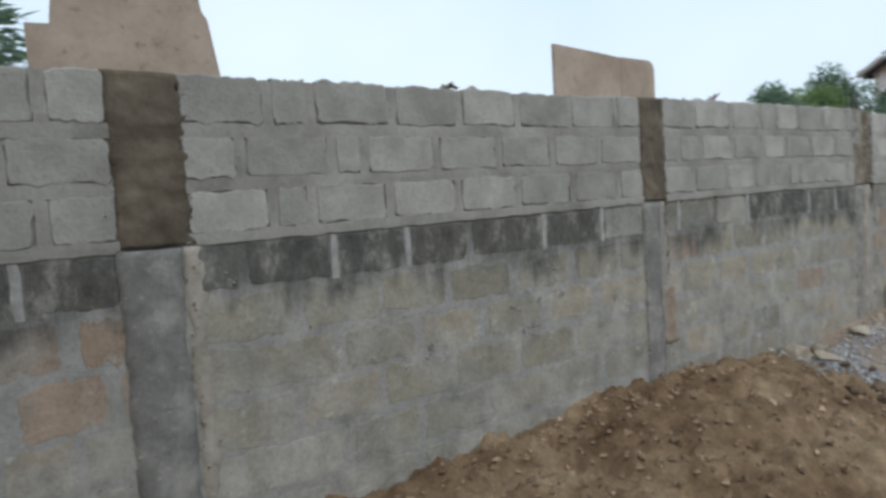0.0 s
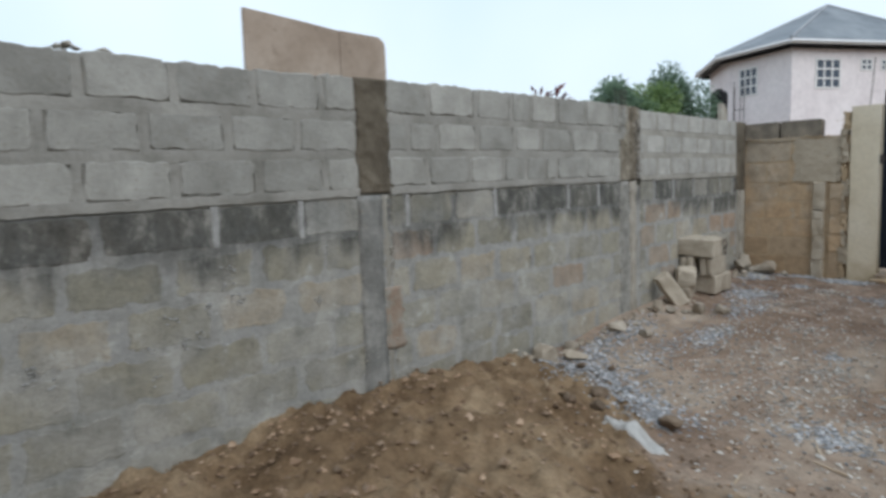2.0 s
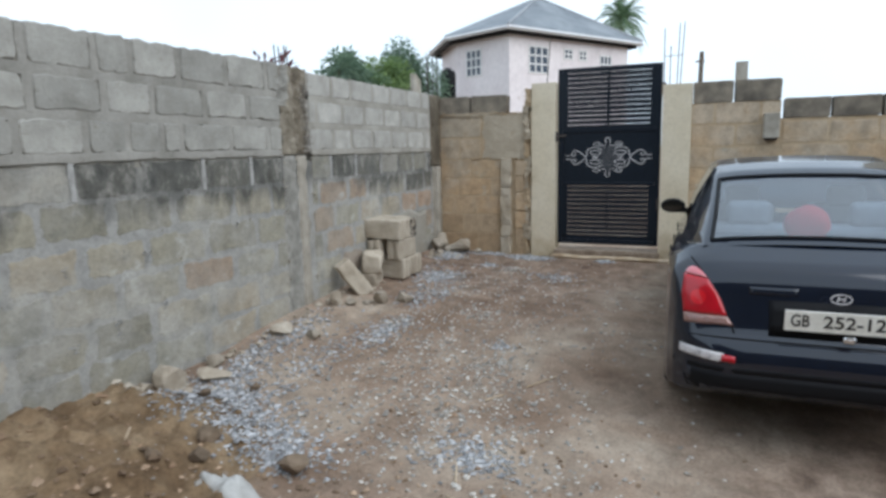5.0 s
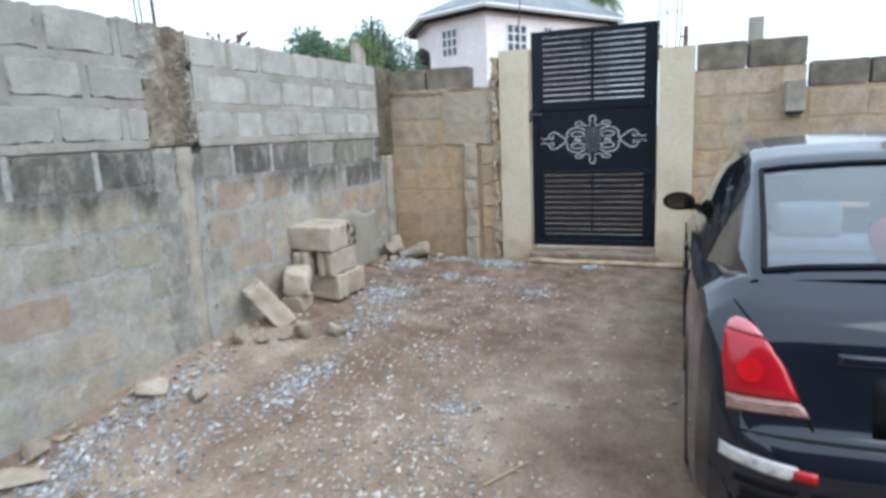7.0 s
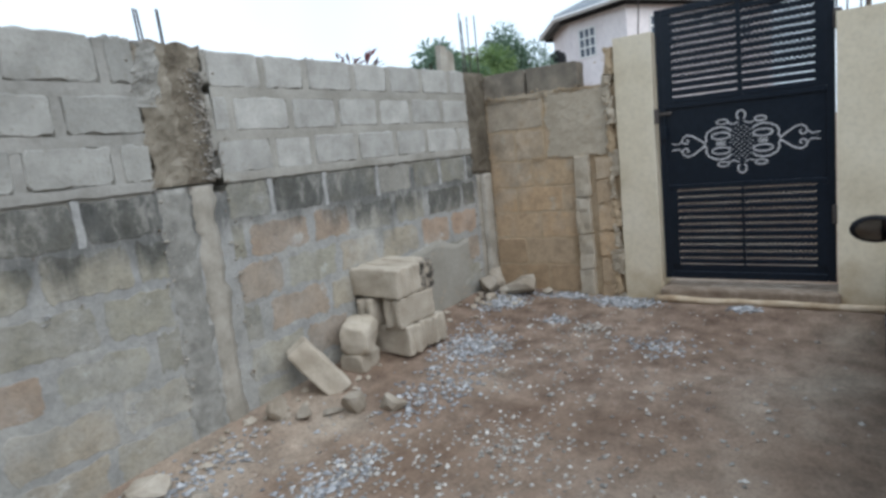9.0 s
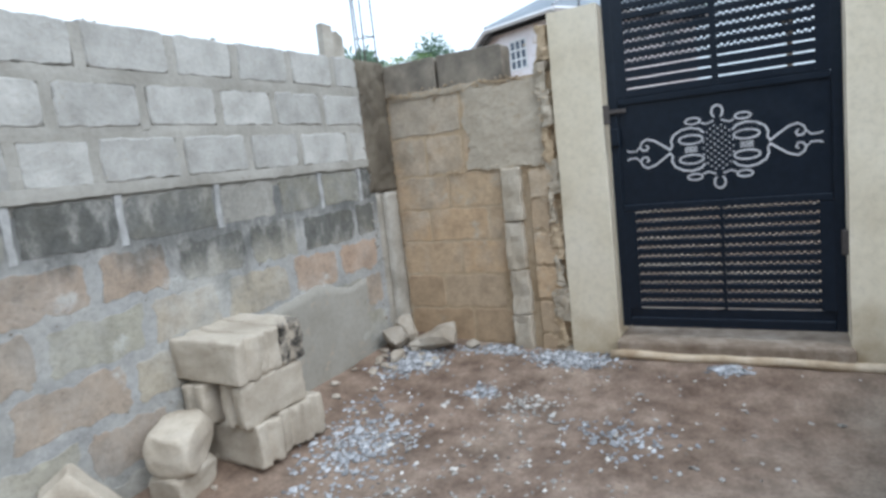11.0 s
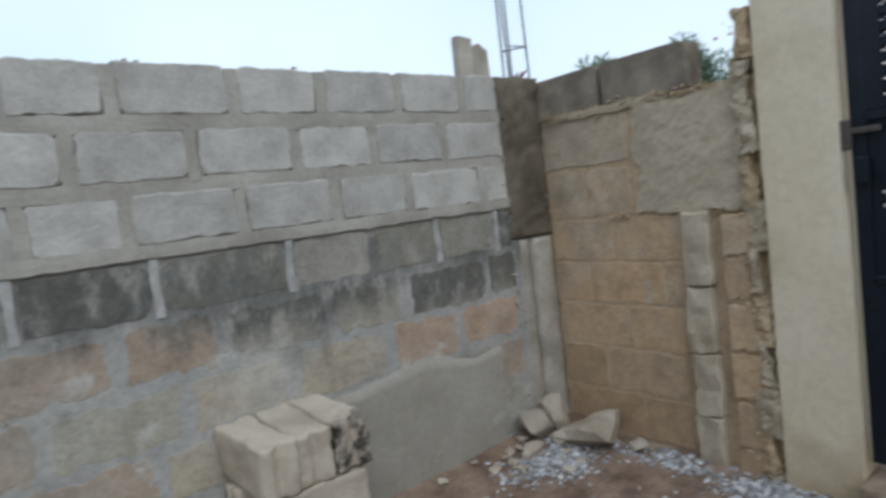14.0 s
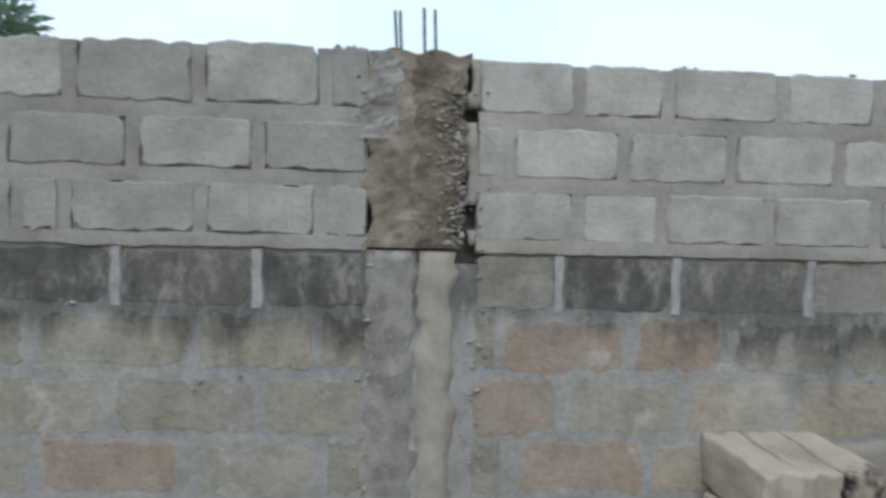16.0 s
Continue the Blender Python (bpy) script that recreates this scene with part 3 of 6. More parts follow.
def build_ground():
    fine = 0.032
    xs = [-900, -200, -60, -20, -8, -4, -2] + list(np.arange(-1.0, 11.2, fine)) + [11.3, 12, 15, 20, 30, 60, 120, 300, 900]
    ys = [-900, -200, -60, -20, -9, -6, -4, -2.6] + list(np.arange(-1.8, 3.26, fine)) + [3.4, 4, 6, 10, 20, 60, 200, 900]
    verts, heaps, dusky_values = [], [], []
    for y in ys:
        for x in xs:
            verts.append((x, y, ground_height(x, y)))
            heaps.append(min(1.0, heap_height(x, y) / 0.2) if y < 3.3 else 0.0)
            # two darker areas: before the gate and around the car's tail
            dusky_values.append(max(0.0, 1.15 - math.hypot((x - 10.0) / 2.3, (y - 1.6) / 2.3), 1.1 - math.hypot((x - 5.9) / 1.9, (y + 1.5) / 1.4)) if x < 11.2 else 0.0)
    w = len(xs)
    faces = [(j * w + i, j * w + i + 1, (j + 1) * w + i + 1, (j + 1) * w + i) for j in range(len(ys) - 1) for i in range(w - 1)]
    me = bpy.data.meshes.new("ground")
    me.from_pydata([tuple(map(float, v)) for v in verts], [], faces)
    me.attributes.new("heap", "FLOAT", "POINT").data.foreach_set("value", heaps)
    me.attributes.new("dusky", "FLOAT", "POINT").data.foreach_set("value", dusky_values)
    me.polygons.foreach_set("use_smooth", [True] * len(faces))
    me.materials.append(EARTH)
    tagged(new("ground", me), "bare brown earth yard with an orange soil heap", "ground", kind="structure")


build_ground()

# ---- block wall along the yard ----
FACE, TOP, LEDGE, GX = 3.05, 2.30, 1.55, 10.87


def sag(x):
    """The courses run a little lower at the far start of the yard."""
    return -0.065 * max(0.0, 1 - x / 5.5)


def top_line(x):
    """Height of the wall's top, which the masons did not keep quite level."""
    return float(np.interp(x, (-3.3, 0.5, 1.0, 3.4, 4.3, 5.5, 7.3, 7.75, 10.6), (2.25, 2.262, 2.268, 2.283, 2.308, 2.324, 2.332, 2.302, 2.295)))


wall_north = mesh_object("wall_north", one_box(-6, 10.6, FACE + 0.0045, FACE + 0.16, -0.5, 1.50), OLD_MORTAR)
bed_bm = bmesh.new()
for a, b in ((-6.0, 0.0), (0.0, 2.0), (2.0, 4.0), (4.0, 7.355), (7.825, 10.6)):
    box(bed_bm, a, b, FACE + 0.016, FACE + 0.155, 1.48, 2.24 + sag((a + b) / 2))
box(bed_bm, 7.32, 7.84, FACE + 0.135, FACE + 0.158, 1.5, 2.26)
part("mortar_bed", bed_bm, JOINT_BACK, wall_north, "recessed mortar between the blocks")
tagged(wall_north, "unplastered grey sandcrete block wall with newer upper courses", "wall", kind="structure")

COLUMNS = ((0.52, 0.80), (3.97, 4.23), (7.36, 7.785), (10.54, 10.87))


def clear_of_columns(a, b):
    """Cuts the stretch a-b short at the columns."""
    out = [(a, b)]
    for c, d in COLUMNS:
        out = [(p, q) for s, e in out for p, q in ((s, min(e, c)), (max(s, d), e)) if q - p > 0.03]
    return out


JOINTS_A = [-3.1, -2.62, -2.14, -1.66, -1.19, -0.7, -0.21, 0.28, 1.21, 1.43, 1.90, 2.35, 2.80, 3.25, 3.71, 4.62, 5.14, 5.58, 5.84, 6.24, 6.71, 7.19, 8.18, 8.54, 9.01, 9.42, 9.85, 10.27]
JOINTS_B = [-3.3, -2.83, -2.36, -1.88, -1.4, -0.93, -0.36, 0.12, 1.06, 1.53, 1.71, 2.17, 2.63, 3.08, 3.52, 4.42, 4.70, 5.15, 5.62, 5.99, 6.47, 6.94, 7.91, 8.37, 8.81, 9.26, 9.67, 10.11]
JOINTS_C = [-3.1, -2.62, -2.14, -1.66, -1.19, -0.7, -0.21, 0.25, 1.20, 1.40, 1.85, 2.31, 2.77, 3.25, 3.71, 4.60, 5.05, 5.47, 5.77, 6.05, 6.22, 6.72, 7.18, 8.19, 8.53, 8.98, 9.43, 9.85, 10.35]
JOINTS_D = [-3.2, -2.72, -2.25, -1.77, -1.3, -0.83, -0.35, 0.14, 1.03, 1.50, 1.94, 2.37, 2.97, 3.52, 4.39, 4.86, 5.35, 5.82, 6.41, 6.94, 8.125, 8.60, 9.16, 9.60, 10.0, 10.42]
JOINTS_F = [-2.9, -2.4, -1.9, -1.42, -0.9, -0.4, 0.06, 0.45, 1.5, 1.98, 2.44, 2.95, 3.42, 4.4, 4.9, 5.36, 5.85, 6.40, 6.955, 8.145, 8.635, 9.10, 9.61, 10.09]
JOINTS_G = [-3.0, -2.5, -2.0, -1.5, -1.0, -0.5, 0.0, 0.3, 1.25, 1.74, 2.2, 2.7, 3.2, 3.7, 4.66, 5.1, 5.6, 6.12, 6.70, 7.2, 7.93, 8.52, 9.0, 9.46, 9.9, 10.34]
JOINTS_H = [-2.8, -2.3, -1.8, -1.3, -0.8, -0.3, 0.2, 1.5, 1.95, 2.45, 2.95, 3.45, 4.4, 4.88, 5.37, 5.86, 6.42, 6.95, 7.78, 8.24, 8.70, 9.2, 9.7, 10.15]
JOINTS_E = [-3.0, -2.5, -2.02, -1.54, -1.06, -0.58, -0.1, 0.3, 1.28, 1.75, 2.2, 2.7, 3.2, 3.68, 4.66, 5.12, 5.6, 6.09, 6.71, 7.18, 7.90, 8.42, 8.83, 9.33, 9.76, 10.32]

new_blocks = [block_mesh("block", NEW_BLOCK, k, jag=0.015, bevel=0.007) for k in range(14)]
dark_blocks = [block_mesh("block", DARK_BLOCK, 100 + k, jag=0.02, bevel=0.007, corner=0.04) for k in range(12)]
top_blocks = [block_mesh("block", OLD_TOP_BLOCK, 30 + k, jag=0.022, bevel=0.0022) for k in range(8)]
old_blocks = [block_mesh("block", OLD_BLOCK, 20 + k, jag=0.04, bevel=0.0022, corner=0.05) for k in range(8)]
pale_blocks = [block_mesh("block", CLEAN_TOP_BLOCK, 40 + k, jag=0.022, bevel=0.0022) for k in range(3)]
orange_blocks = [block_mesh("block", ORANGE_BLOCK, 45 + k, jag=0.04, bevel=0.0022, corner=0.05) for k in range(5)]
mortar_bm, dark_mortar_bm, old_mortar_bm = bmesh.new(), bmesh.new(), bmesh.new()
rnd = random.Random(5)


def strip(bm, a, b, z0, z1, front, seed, level=True):
    """A bead of mortar with wavy edges; runs along x, or upright where level is off."""
    n = max(3, int(abs((b - a) if level else (z1 - z0)) / 0.045) + 1)
    rows = []
    for k in range(n):
        u = k / (n - 1)
        w0, w1 = (0.011 * noise.noise((u * (b - a + z1 - z0) * 9, seed + j * 9.1, 0)) + 0.006 * noise.noise((u * (b - a + z1 - z0) * 31, seed + j * 9.1, 3)) for j in (0, 1))
        y = front + 0.005 * noise.noise((a + u * (b - a) * 9, z0 + u * 5, seed))
        if level:
            x, lo, hi = a + (b - a) * u, z0 + w0, z1 + w1
            s = sag(x)
            ring = [(x, y + 0.028, lo + s - 0.002), (x, y + 0.002, lo + s + 0.003), (x, y + 0.001, (lo + hi) / 2 + s), (x, y + 0.002, hi + s - 0.003), (x, y + 0.028, hi + s + 0.002)]
        else:
            z, lo, hi = z0 + (z1 - z0) * u + sag(a), a + w0, b + w1
            ring = [(lo - 0.002, y + 0.028, z), (lo + 0.003, y + 0.002, z), ((lo + hi) / 2, y, z), (hi - 0.003, y + 0.002, z), (hi + 0.002, y + 0.028, z)]
        rows.append([bm.verts.new(p) for p in ring])
    grid_faces(bm, rows)


def course(joints, z0, z1, meshes, front, bm=None, jfront=0.0, gap=0.030, over=-0.003, tilt=0.003, lean=0.05, special=()):
    edges = list(joints) + [10.62]
    for a, b in zip(edges, edges[1:]):
        for p, q in clear_of_columns(a, b):
            ga, gb = (gap / 2, gap / 2) if bm else (gap * rnd.uniform(0.2, 0.85), gap * rnd.uniform(0.2, 0.85))
            lo, hi = p + (ga if p == a else 0.004), q - (gb if q == b else 0.004)
            if hi - lo < 0.04:
                continue
            mid = (lo + hi) / 2
            hi_z = top_line(mid) - sag(mid) if z1 == TOP else z1
            m = pose(mid, front + rnd.uniform(-tilt, tilt), (z0 + hi_z) / 2 + sag(mid) + rnd.uniform(-0.003, 0.003) * (1 if bm else 3), rnd.uniform(-lean, lean), rnd.uniform(-0.5, 0.5), rnd.uniform(-lean, lean))
            kinds = next((own for c, d, own in special if c < mid < d), meshes)
            lay(rnd.choice(kinds), "block", wall_north, m, (hi - lo) / 0.45, (hi_z - z0) / 0.22 * (1.0 if bm else rnd.uniform(0.95, 1.06)))
    for a in joints[1:] if bm else ():
        if all(not (c - 0.02 < a < d + 0.02) for c, d in COLUMNS):
            if z0 < 1.5 and rnd.random() < 0.3:
                continue
            strip(dark_mortar_bm if bm is mortar_bm and a < 7.4 else bm, a - gap / 2 - over, a + gap / 2 + over, z0 - 0.01, top_line(a) - sag(a) - 0.014 if z1 == TOP else z1 + 0.008, jfront, a * 3.1 + z0, False)


course(JOINTS_A, 2.092, TOP, new_blocks, FACE - 0.003, mortar_bm, FACE + 0.0005, 0.046, 0.007, lean=0.4, special=((-9, 7.4, dark_blocks),))
course(JOINTS_B, 1.843, 2.040, new_blocks, FACE - 0.003, mortar_bm, FACE + 0.0005, 0.046, 0.007, lean=0.4, special=((-9, 7.4, dark_blocks),))
course(JOINTS_C, 1.597, 1.795, new_blocks, FACE - 0.003, mortar_bm, FACE + 0.0005, 0.046, 0.007, lean=0.4, special=((-9, 7.4, dark_blocks),))
course(JOINTS_D, 1.325, 1.535, top_blocks, FACE + 0.002, old_mortar_bm, FACE + 0.0, 0.046, -0.002, 0.001, special=((9.2, 9.6, pale_blocks), (3.5, 3.97, pale_blocks), (5.1, 5.3, pale_blocks)))
course(JOINTS_E, 1.075, 1.295, old_blocks, FACE + 0.0025, gap=0.046, tilt=0.0006, lean=0.02,
       special=((7.9, 8.42, orange_blocks), (8.43, 8.83, orange_blocks), (9.77, 10.6, top_blocks), (4.2, 4.65, orange_blocks), (-0.1, 0.5, orange_blocks), (-1.06, -0.6, orange_blocks)))
course(JOINTS_F, 0.825, 1.045, old_blocks, FACE + 0.0025, gap=0.05, tilt=0.0006, lean=0.02, special=((9.61, 10.6, orange_blocks), (7.7, 8.14, orange_blocks), (0.06, 0.5, orange_blocks)))
course(JOINTS_G, 0.575, 0.795, old_blocks, FACE + 0.0025, gap=0.046, tilt=0.0006, lean=0.02, special=((7.93, 8.52, orange_blocks), (10.34, 10.6, orange_blocks), (-0.5, 0.0, orange_blocks), (6.2, 6.7, orange_blocks)))
course(JOINTS_H, 0.325, 0.545, old_blocks, FACE + 0.0025, gap=0.046, tilt=0.0006, lean=0.02, special=((8.24, 8.70, orange_blocks), (-0.3, 0.2, orange_blocks)))
course([x + 0.2 for x in JOINTS_G], 0.075, 0.295, old_blocks, FACE + 0.0025, gap=0.046, tilt=0.0006, lean=0.02)
for p, q in clear_of_columns(-3.3, 10.6):
    for z0, z1, front in ((1.545, 1.604, FACE - 0.006), (1.782, 1.852, FACE - 0.0008), (2.027, 2.102, FACE - 0.0008)):
        strip(dark_mortar_bm if p < 7.0 else mortar_bm, p, q, z0, z1, front, z0 * 17 + p)
part("mortar", dark_mortar_bm, DARK_MORTAR, wall_north, "dark grey mortar joints")["kind"] = "stuff"
part("mortar", mortar_bm, NEW_MORTAR, wall_north, "beige-grey mortar joints")["kind"] = "stuff"
part("mortar", old_mortar_bm, JOINT_PALE, wall_north, "pale smeared mortar joints")["kind"] = "stuff"

# columns cast between the block panels
COLUMN_LABEL = "rough concrete column cast between the wall's blocks"
for k, (c, d) in enumerate(COLUMNS):
    s = sag((c + d) / 2)
    col = thing("column_%d" % (k + 1), Matrix.Translation((0, FACE, 0)), COLUMN_LABEL, "column", kind="structure")
    upper = RAW_CONCRETE if k == 2 else WET_CONCRETE
    low = 1.36 if k == 3 else LEDGE + 0.01
    if k == 2:
        for p, q, push, mat, words in ((7.354, 7.61, -0.010, RAW_CONCRETE, "brown rough-cast concrete"), (7.535, 7.735, -0.020, HONEYCOMB, "dark honeycombed concrete with exposed stones")):
            bm = rough_slab(p, q, low + s, TOP + 0.022 + s, 0.15, q, 0.065, 0.008, 0.018)
            for v in bm.verts:
                if v.co.z > TOP - 0.1:
                    v.co.z += 0.028 * noise.noise((v.co.x * 14, 2.0, q)) - 0.006
            bmesh.ops.translate(bm, vec=(0, push, 0), verts=bm.verts[:])
            part("upper_casting", bm, mat, col, words)
        bm = rough_slab(7.35, 7.50, 1.98, TOP + 0.015, 0.14, 5.5, 0.05, 0.014, 0.018, 0.04)
        bmesh.ops.translate(bm, vec=(0, -0.017, 0), verts=bm.verts[:])
        part("smear", bm, SHAFT_GREY, col, "grey cement smeared over the casting")
    else:
        bm = rough_slab(c - 0.010, d + 0.010, low + s, top_line((c + d) / 2) - 0.005, 0.15, k + 1, 0.045, 0.014, 0.02)
        bmesh.ops.translate(bm, vec=(0, -0.012, 0), verts=bm.verts[:])
        part("upper_casting", bm, upper, col, "dark damp brown concrete", True)
    if k == 0:
        spans = ((0.50, 0.755, GREY_CONCRETE, -0.022, 0.02), (0.76, 0.85, PALE_CONCRETE, -0.008, 0.05))
    elif k == 1:
        spans = ((3.95, 4.15, GREY_CONCRETE, -0.014, 0.012), (4.155, 4.225, FOOT_COAT, -0.003, 0.05))
        bm = rough_slab(4.165, 4.325, 0.45, 0.89, 0.15, 81, 0.11, 0.008, 0.03)
        bmesh.ops.translate(bm, vec=(0, -0.005, 0), verts=bm.verts[:])
        part("clay_smear", bm, BROWN_RUN, col, "orange clay smeared beside the column", True)
    elif k == 2:
        spans = ((7.345, 7.565, SHAFT_GREY, -0.004, 0.035), (7.565, 7.705, PALE_CONCRETE, -0.012, 0.05))
    else:
        spans = ((10.55, 10.69, PALE_CONCRETE, 0.004, 0.02), (10.695, 10.865, PALE_CONCRETE, -0.02, 0.02))
    for j, (p, q, mat, push, jag) in enumerate(spans):
        bm = rough_slab(p, q, -0.3, low - 0.012 + s, 0.15, 10 + 3 * k + j, jag, 0.008, 0.04)
        bmesh.ops.translate(bm, vec=(0, push, 0), verts=bm.verts[:])
        part("shaft", bm, mat, col, "", True)

# stones showing in the honeycombed column
r9 = random.Random(9)
peb = []
for k in range(380):
    z = r9.uniform(1.57, 2.18)
    x = 7.735 - abs(r9.gauss(0, 0.05)) - 0.10 * max(0, (z - 1.85)) * r9.random()
    peb.append((x, FACE - 0.012 - r9.uniform(0.002, 0.018), z, r9.uniform(0.006, 0.014)))
stones("exposed_stones", peb, CHIPS, label="pale stones exposed in the rough column", category="stones")
# lumps of mortar squeezed out beside the columns and along the wall's top
peb = []
for c, d in COLUMNS:
    for x in (c, d):
        for k in range(26):
            z = r9.uniform(0.35, 1.6)
            peb.append((x + r9.gauss(0, 0.02), FACE - 0.004, z + sag(x), r9.uniform(0.006, 0.018)))
for k in range(24):
    x = r9.uniform(-1, 10.5)
    peb.append((x, r9.uniform(FACE + 0.01, FACE + 0.13), TOP + sag(x) + 0.004, r9.uniform(0.006, 0.02)))
for x, size in ((2.29, 0.035), (2.33, 0.045), (2.37, 0.028), (2.50, 0.035), (2.46, 0.02), (8.62, 0.025)):
    peb.append((x, FACE + 0.05, top_line(x) + size * 0.5, size))
stones("mortar_lumps", peb, PALE_CONCRETE, label="dried mortar lumps stuck on the block wall", category="mortar")


bm = rough_slab(8.62, 10.56, -0.1, 0.80, 0.03, 31, 0.06, 0.003, 0.06)
for v in bm.verts:
    if v.co.z > 0.6:
        v.co.z += (v.co.z - 0.6) / 0.2 * (0.09 * noise.noise((v.co.x * 2.1, 0.0, 5.0)) + 0.035 * noise.noise((v.co.x * 9, 0.0, 8.0)))
bmesh.ops.translate(bm, vec=(0, FACE - 0.0025, 0), verts=bm.verts[:])
part("cement_coat", bm, FOOT_COAT, wall_north, "grey-beige cement coat over the wall's foot", True)
for a, b, k in ((1.575, 1.635, 1), (1.735, 2.055, 2), (2.115, 2.285, 3)):
    bm = rough_slab(7.735, 7.80, a, b, 0.12, 90 + k, 0.06, 0.008, 0.02)
    bmesh.ops.translate(bm, vec=(0, FACE + 0.004, 0), verts=bm.verts[:])
    part("patch", bm, NEW_MORTAR, wall_north, "crumbled mortar edge beside the column", True)
peb = []
for k in range(260):
    y = r9.uniform(1.95, 3.05)
    peb.append((GX - 0.004, y, 2.022 + r9.gauss(0, 0.016) - 0.03 * noise.noise((y * 3, 0, 0)), r9.uniform(0.004, 0.016)))
for k in range(140):
    peb.append((GX - 0.042, 1.81 + r9.gauss(0, 0.04), r9.uniform(0.2, 2.28), r9.uniform(0.004, 0.016)))
for k in range(50):
    peb.append((GX - 0.006, r9.uniform(1.85, 2.6), 1.43 + r9.gauss(0, 0.012), r9.uniform(0.006, 0.018)))
stones("mortar_lumps", peb, TAN_MORTAR, label="ragged dried mortar along the tan wall's joints", category="mortar")

# splashes of mortar thrown on the old wall, each dribbling down
splash = []
for k in range(34):
    x, z = rnd.uniform(0.9, 7.2), rnd.uniform(0.45, 1.42)
    if any(c - 0.05 < x < d + 0.05 for c, d in COLUMNS):
        continue
    for j in range(rnd.randint(5, 16)):
        drop = abs(rnd.gauss(0, 0.045))
        splash.append((x + rnd.gauss(0, 0.016) * (1.2 - drop * 6), FACE + 0.002, z - drop + sag(x), rnd.uniform(0.005, 0.016)))
stones("mortar_splashes", splash, JOINT_PALE, label="pale splashes of mortar on the old wall", category="mortar")
# dark specks painted for the shade in the wall's small pits
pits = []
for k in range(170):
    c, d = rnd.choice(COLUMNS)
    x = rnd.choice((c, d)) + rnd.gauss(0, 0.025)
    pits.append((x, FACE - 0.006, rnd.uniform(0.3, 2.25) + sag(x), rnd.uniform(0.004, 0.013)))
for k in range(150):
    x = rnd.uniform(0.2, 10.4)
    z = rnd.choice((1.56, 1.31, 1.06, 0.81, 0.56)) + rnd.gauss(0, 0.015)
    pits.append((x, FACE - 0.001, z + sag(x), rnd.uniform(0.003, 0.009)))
stones("dirt_specks", pits, DARK_CLOD_AND_PIT, label="dark specks standing in for shaded pits in the wall", category="dirt")

# shuttering boards left behind two columns
def shutter_board(name, outline, y0, y1, label, mat=PLY, category="board"):
    bm = bmesh.new()
    f = [bm.verts.new((x, y0, z)) for x, z in outline]
    b = [bm.verts.new((x, y1, z)) for x, z in outline]
    bm.faces.new(f)
    bm.faces.new(b[::-1])
    for k in range(len(f)):
        bm.faces.new((f[k - 1], b[k - 1], b[k], f[k]))
    bmesh.ops.recalc_face_normals(bm, faces=bm.faces[:])
    tagged(mesh_object(name, bm, mat), label, category)


shutter_board("shuttering_board", [(0.27, 1.5), (1.05, 1.5), (1.055, 2.27), (1.01, 2.56), (0.985, 2.60), (0.95, 2.84), (0.40, 2.86), (0.37, 2.60), (0.355, 2.475), (0.265, 2.47)], 3.215, 3.24, "weathered brown plywood board standing behind the wall")
shutter_board("shuttering_board", [(3.30, 1.5), (3.985, 1.5), (3.99, 2.62), (3.7, 2.64), (3.31, 2.66)], 3.215, 3.24, "weathered brown plywood board standing behind the wall")
shutter_board("shuttering_board", [(4.0, 1.5), (4.39, 1.5), (4.39, 2.56), (4.375, 2.60), (4.33, 2.625), (4.0, 2.625)], 3.22, 3.245, "narrow brown plywood board with rounded corner behind wall")
shutter_board("concrete_slab_piece", [(10.43, 2.1), (10.55, 2.1), (10.545, 2.55), (10.44, 2.56)], 3.215, 3.27, "pale upright concrete slab offcut behind the wall", PALE_CONCRETE, "slab")
shutter_board("concrete_slab_piece", [(10.56, 2.1), (10.69, 2.1), (10.68, 2.49), (10.61, 2.53), (10.565, 2.5)], 3.23, 3.30, "pale upright concrete slab offcut behind the wall", PALE_CONCRETE, "slab")
shutter_board("concrete_slab_piece", [(7.62, 2.0), (7.93, 2.0), (7.93, 2.338), (7.80, 2.345), (7.62, 2.34)], 3.215, 3.255, "pale concrete strip showing over the wall's top", PALE_CONCRETE, "slab")


def rebar_cage(bars, ties, label):
    cage = thing("rebar_cage", Matrix.Identity(4), label, "rebar")
    for a, b in bars:
        bm = bmesh.new()
        rod(bm, a, b, 0.006)
        part("bar", bm, RUST, cage)
    for a, b in ties:
        bm = bmesh.new()
        rod(bm, a, b, 0.004)
        part("tie", bm, RUST, cage)


rebar_cage([((7.47, 3.10, 2.2), (7.449, 3.10, 2.49)), ((7.485, 3.16, 2.2), (7.468, 3.16, 2.51)), ((7.575, 3.10, 2.2), (7.563, 3.10, 2.505)), ((7.622, 3.16, 2.2), (7.609, 3.16, 2.52))], [], "steel reinforcement bars sticking out of a column")
rebar_cage([((10.70, 3.07, 2.2), (10.68, 3.05, 2.80)), ((10.74, 3.17, 2.2), (10.73, 3.16, 2.86)), ((10.85, 3.07, 2.2), (10.83, 3.06, 2.83)), ((10.79, 3.17, 2.2), (10.77, 3.17, 2.80))], [((10.69, 3.05, 2.47), (10.845, 3.06, 2.48)), ((10.735, 3.17, 2.47), (10.845, 3.06, 2.48))], "thin steel reinforcement cage over the corner column")
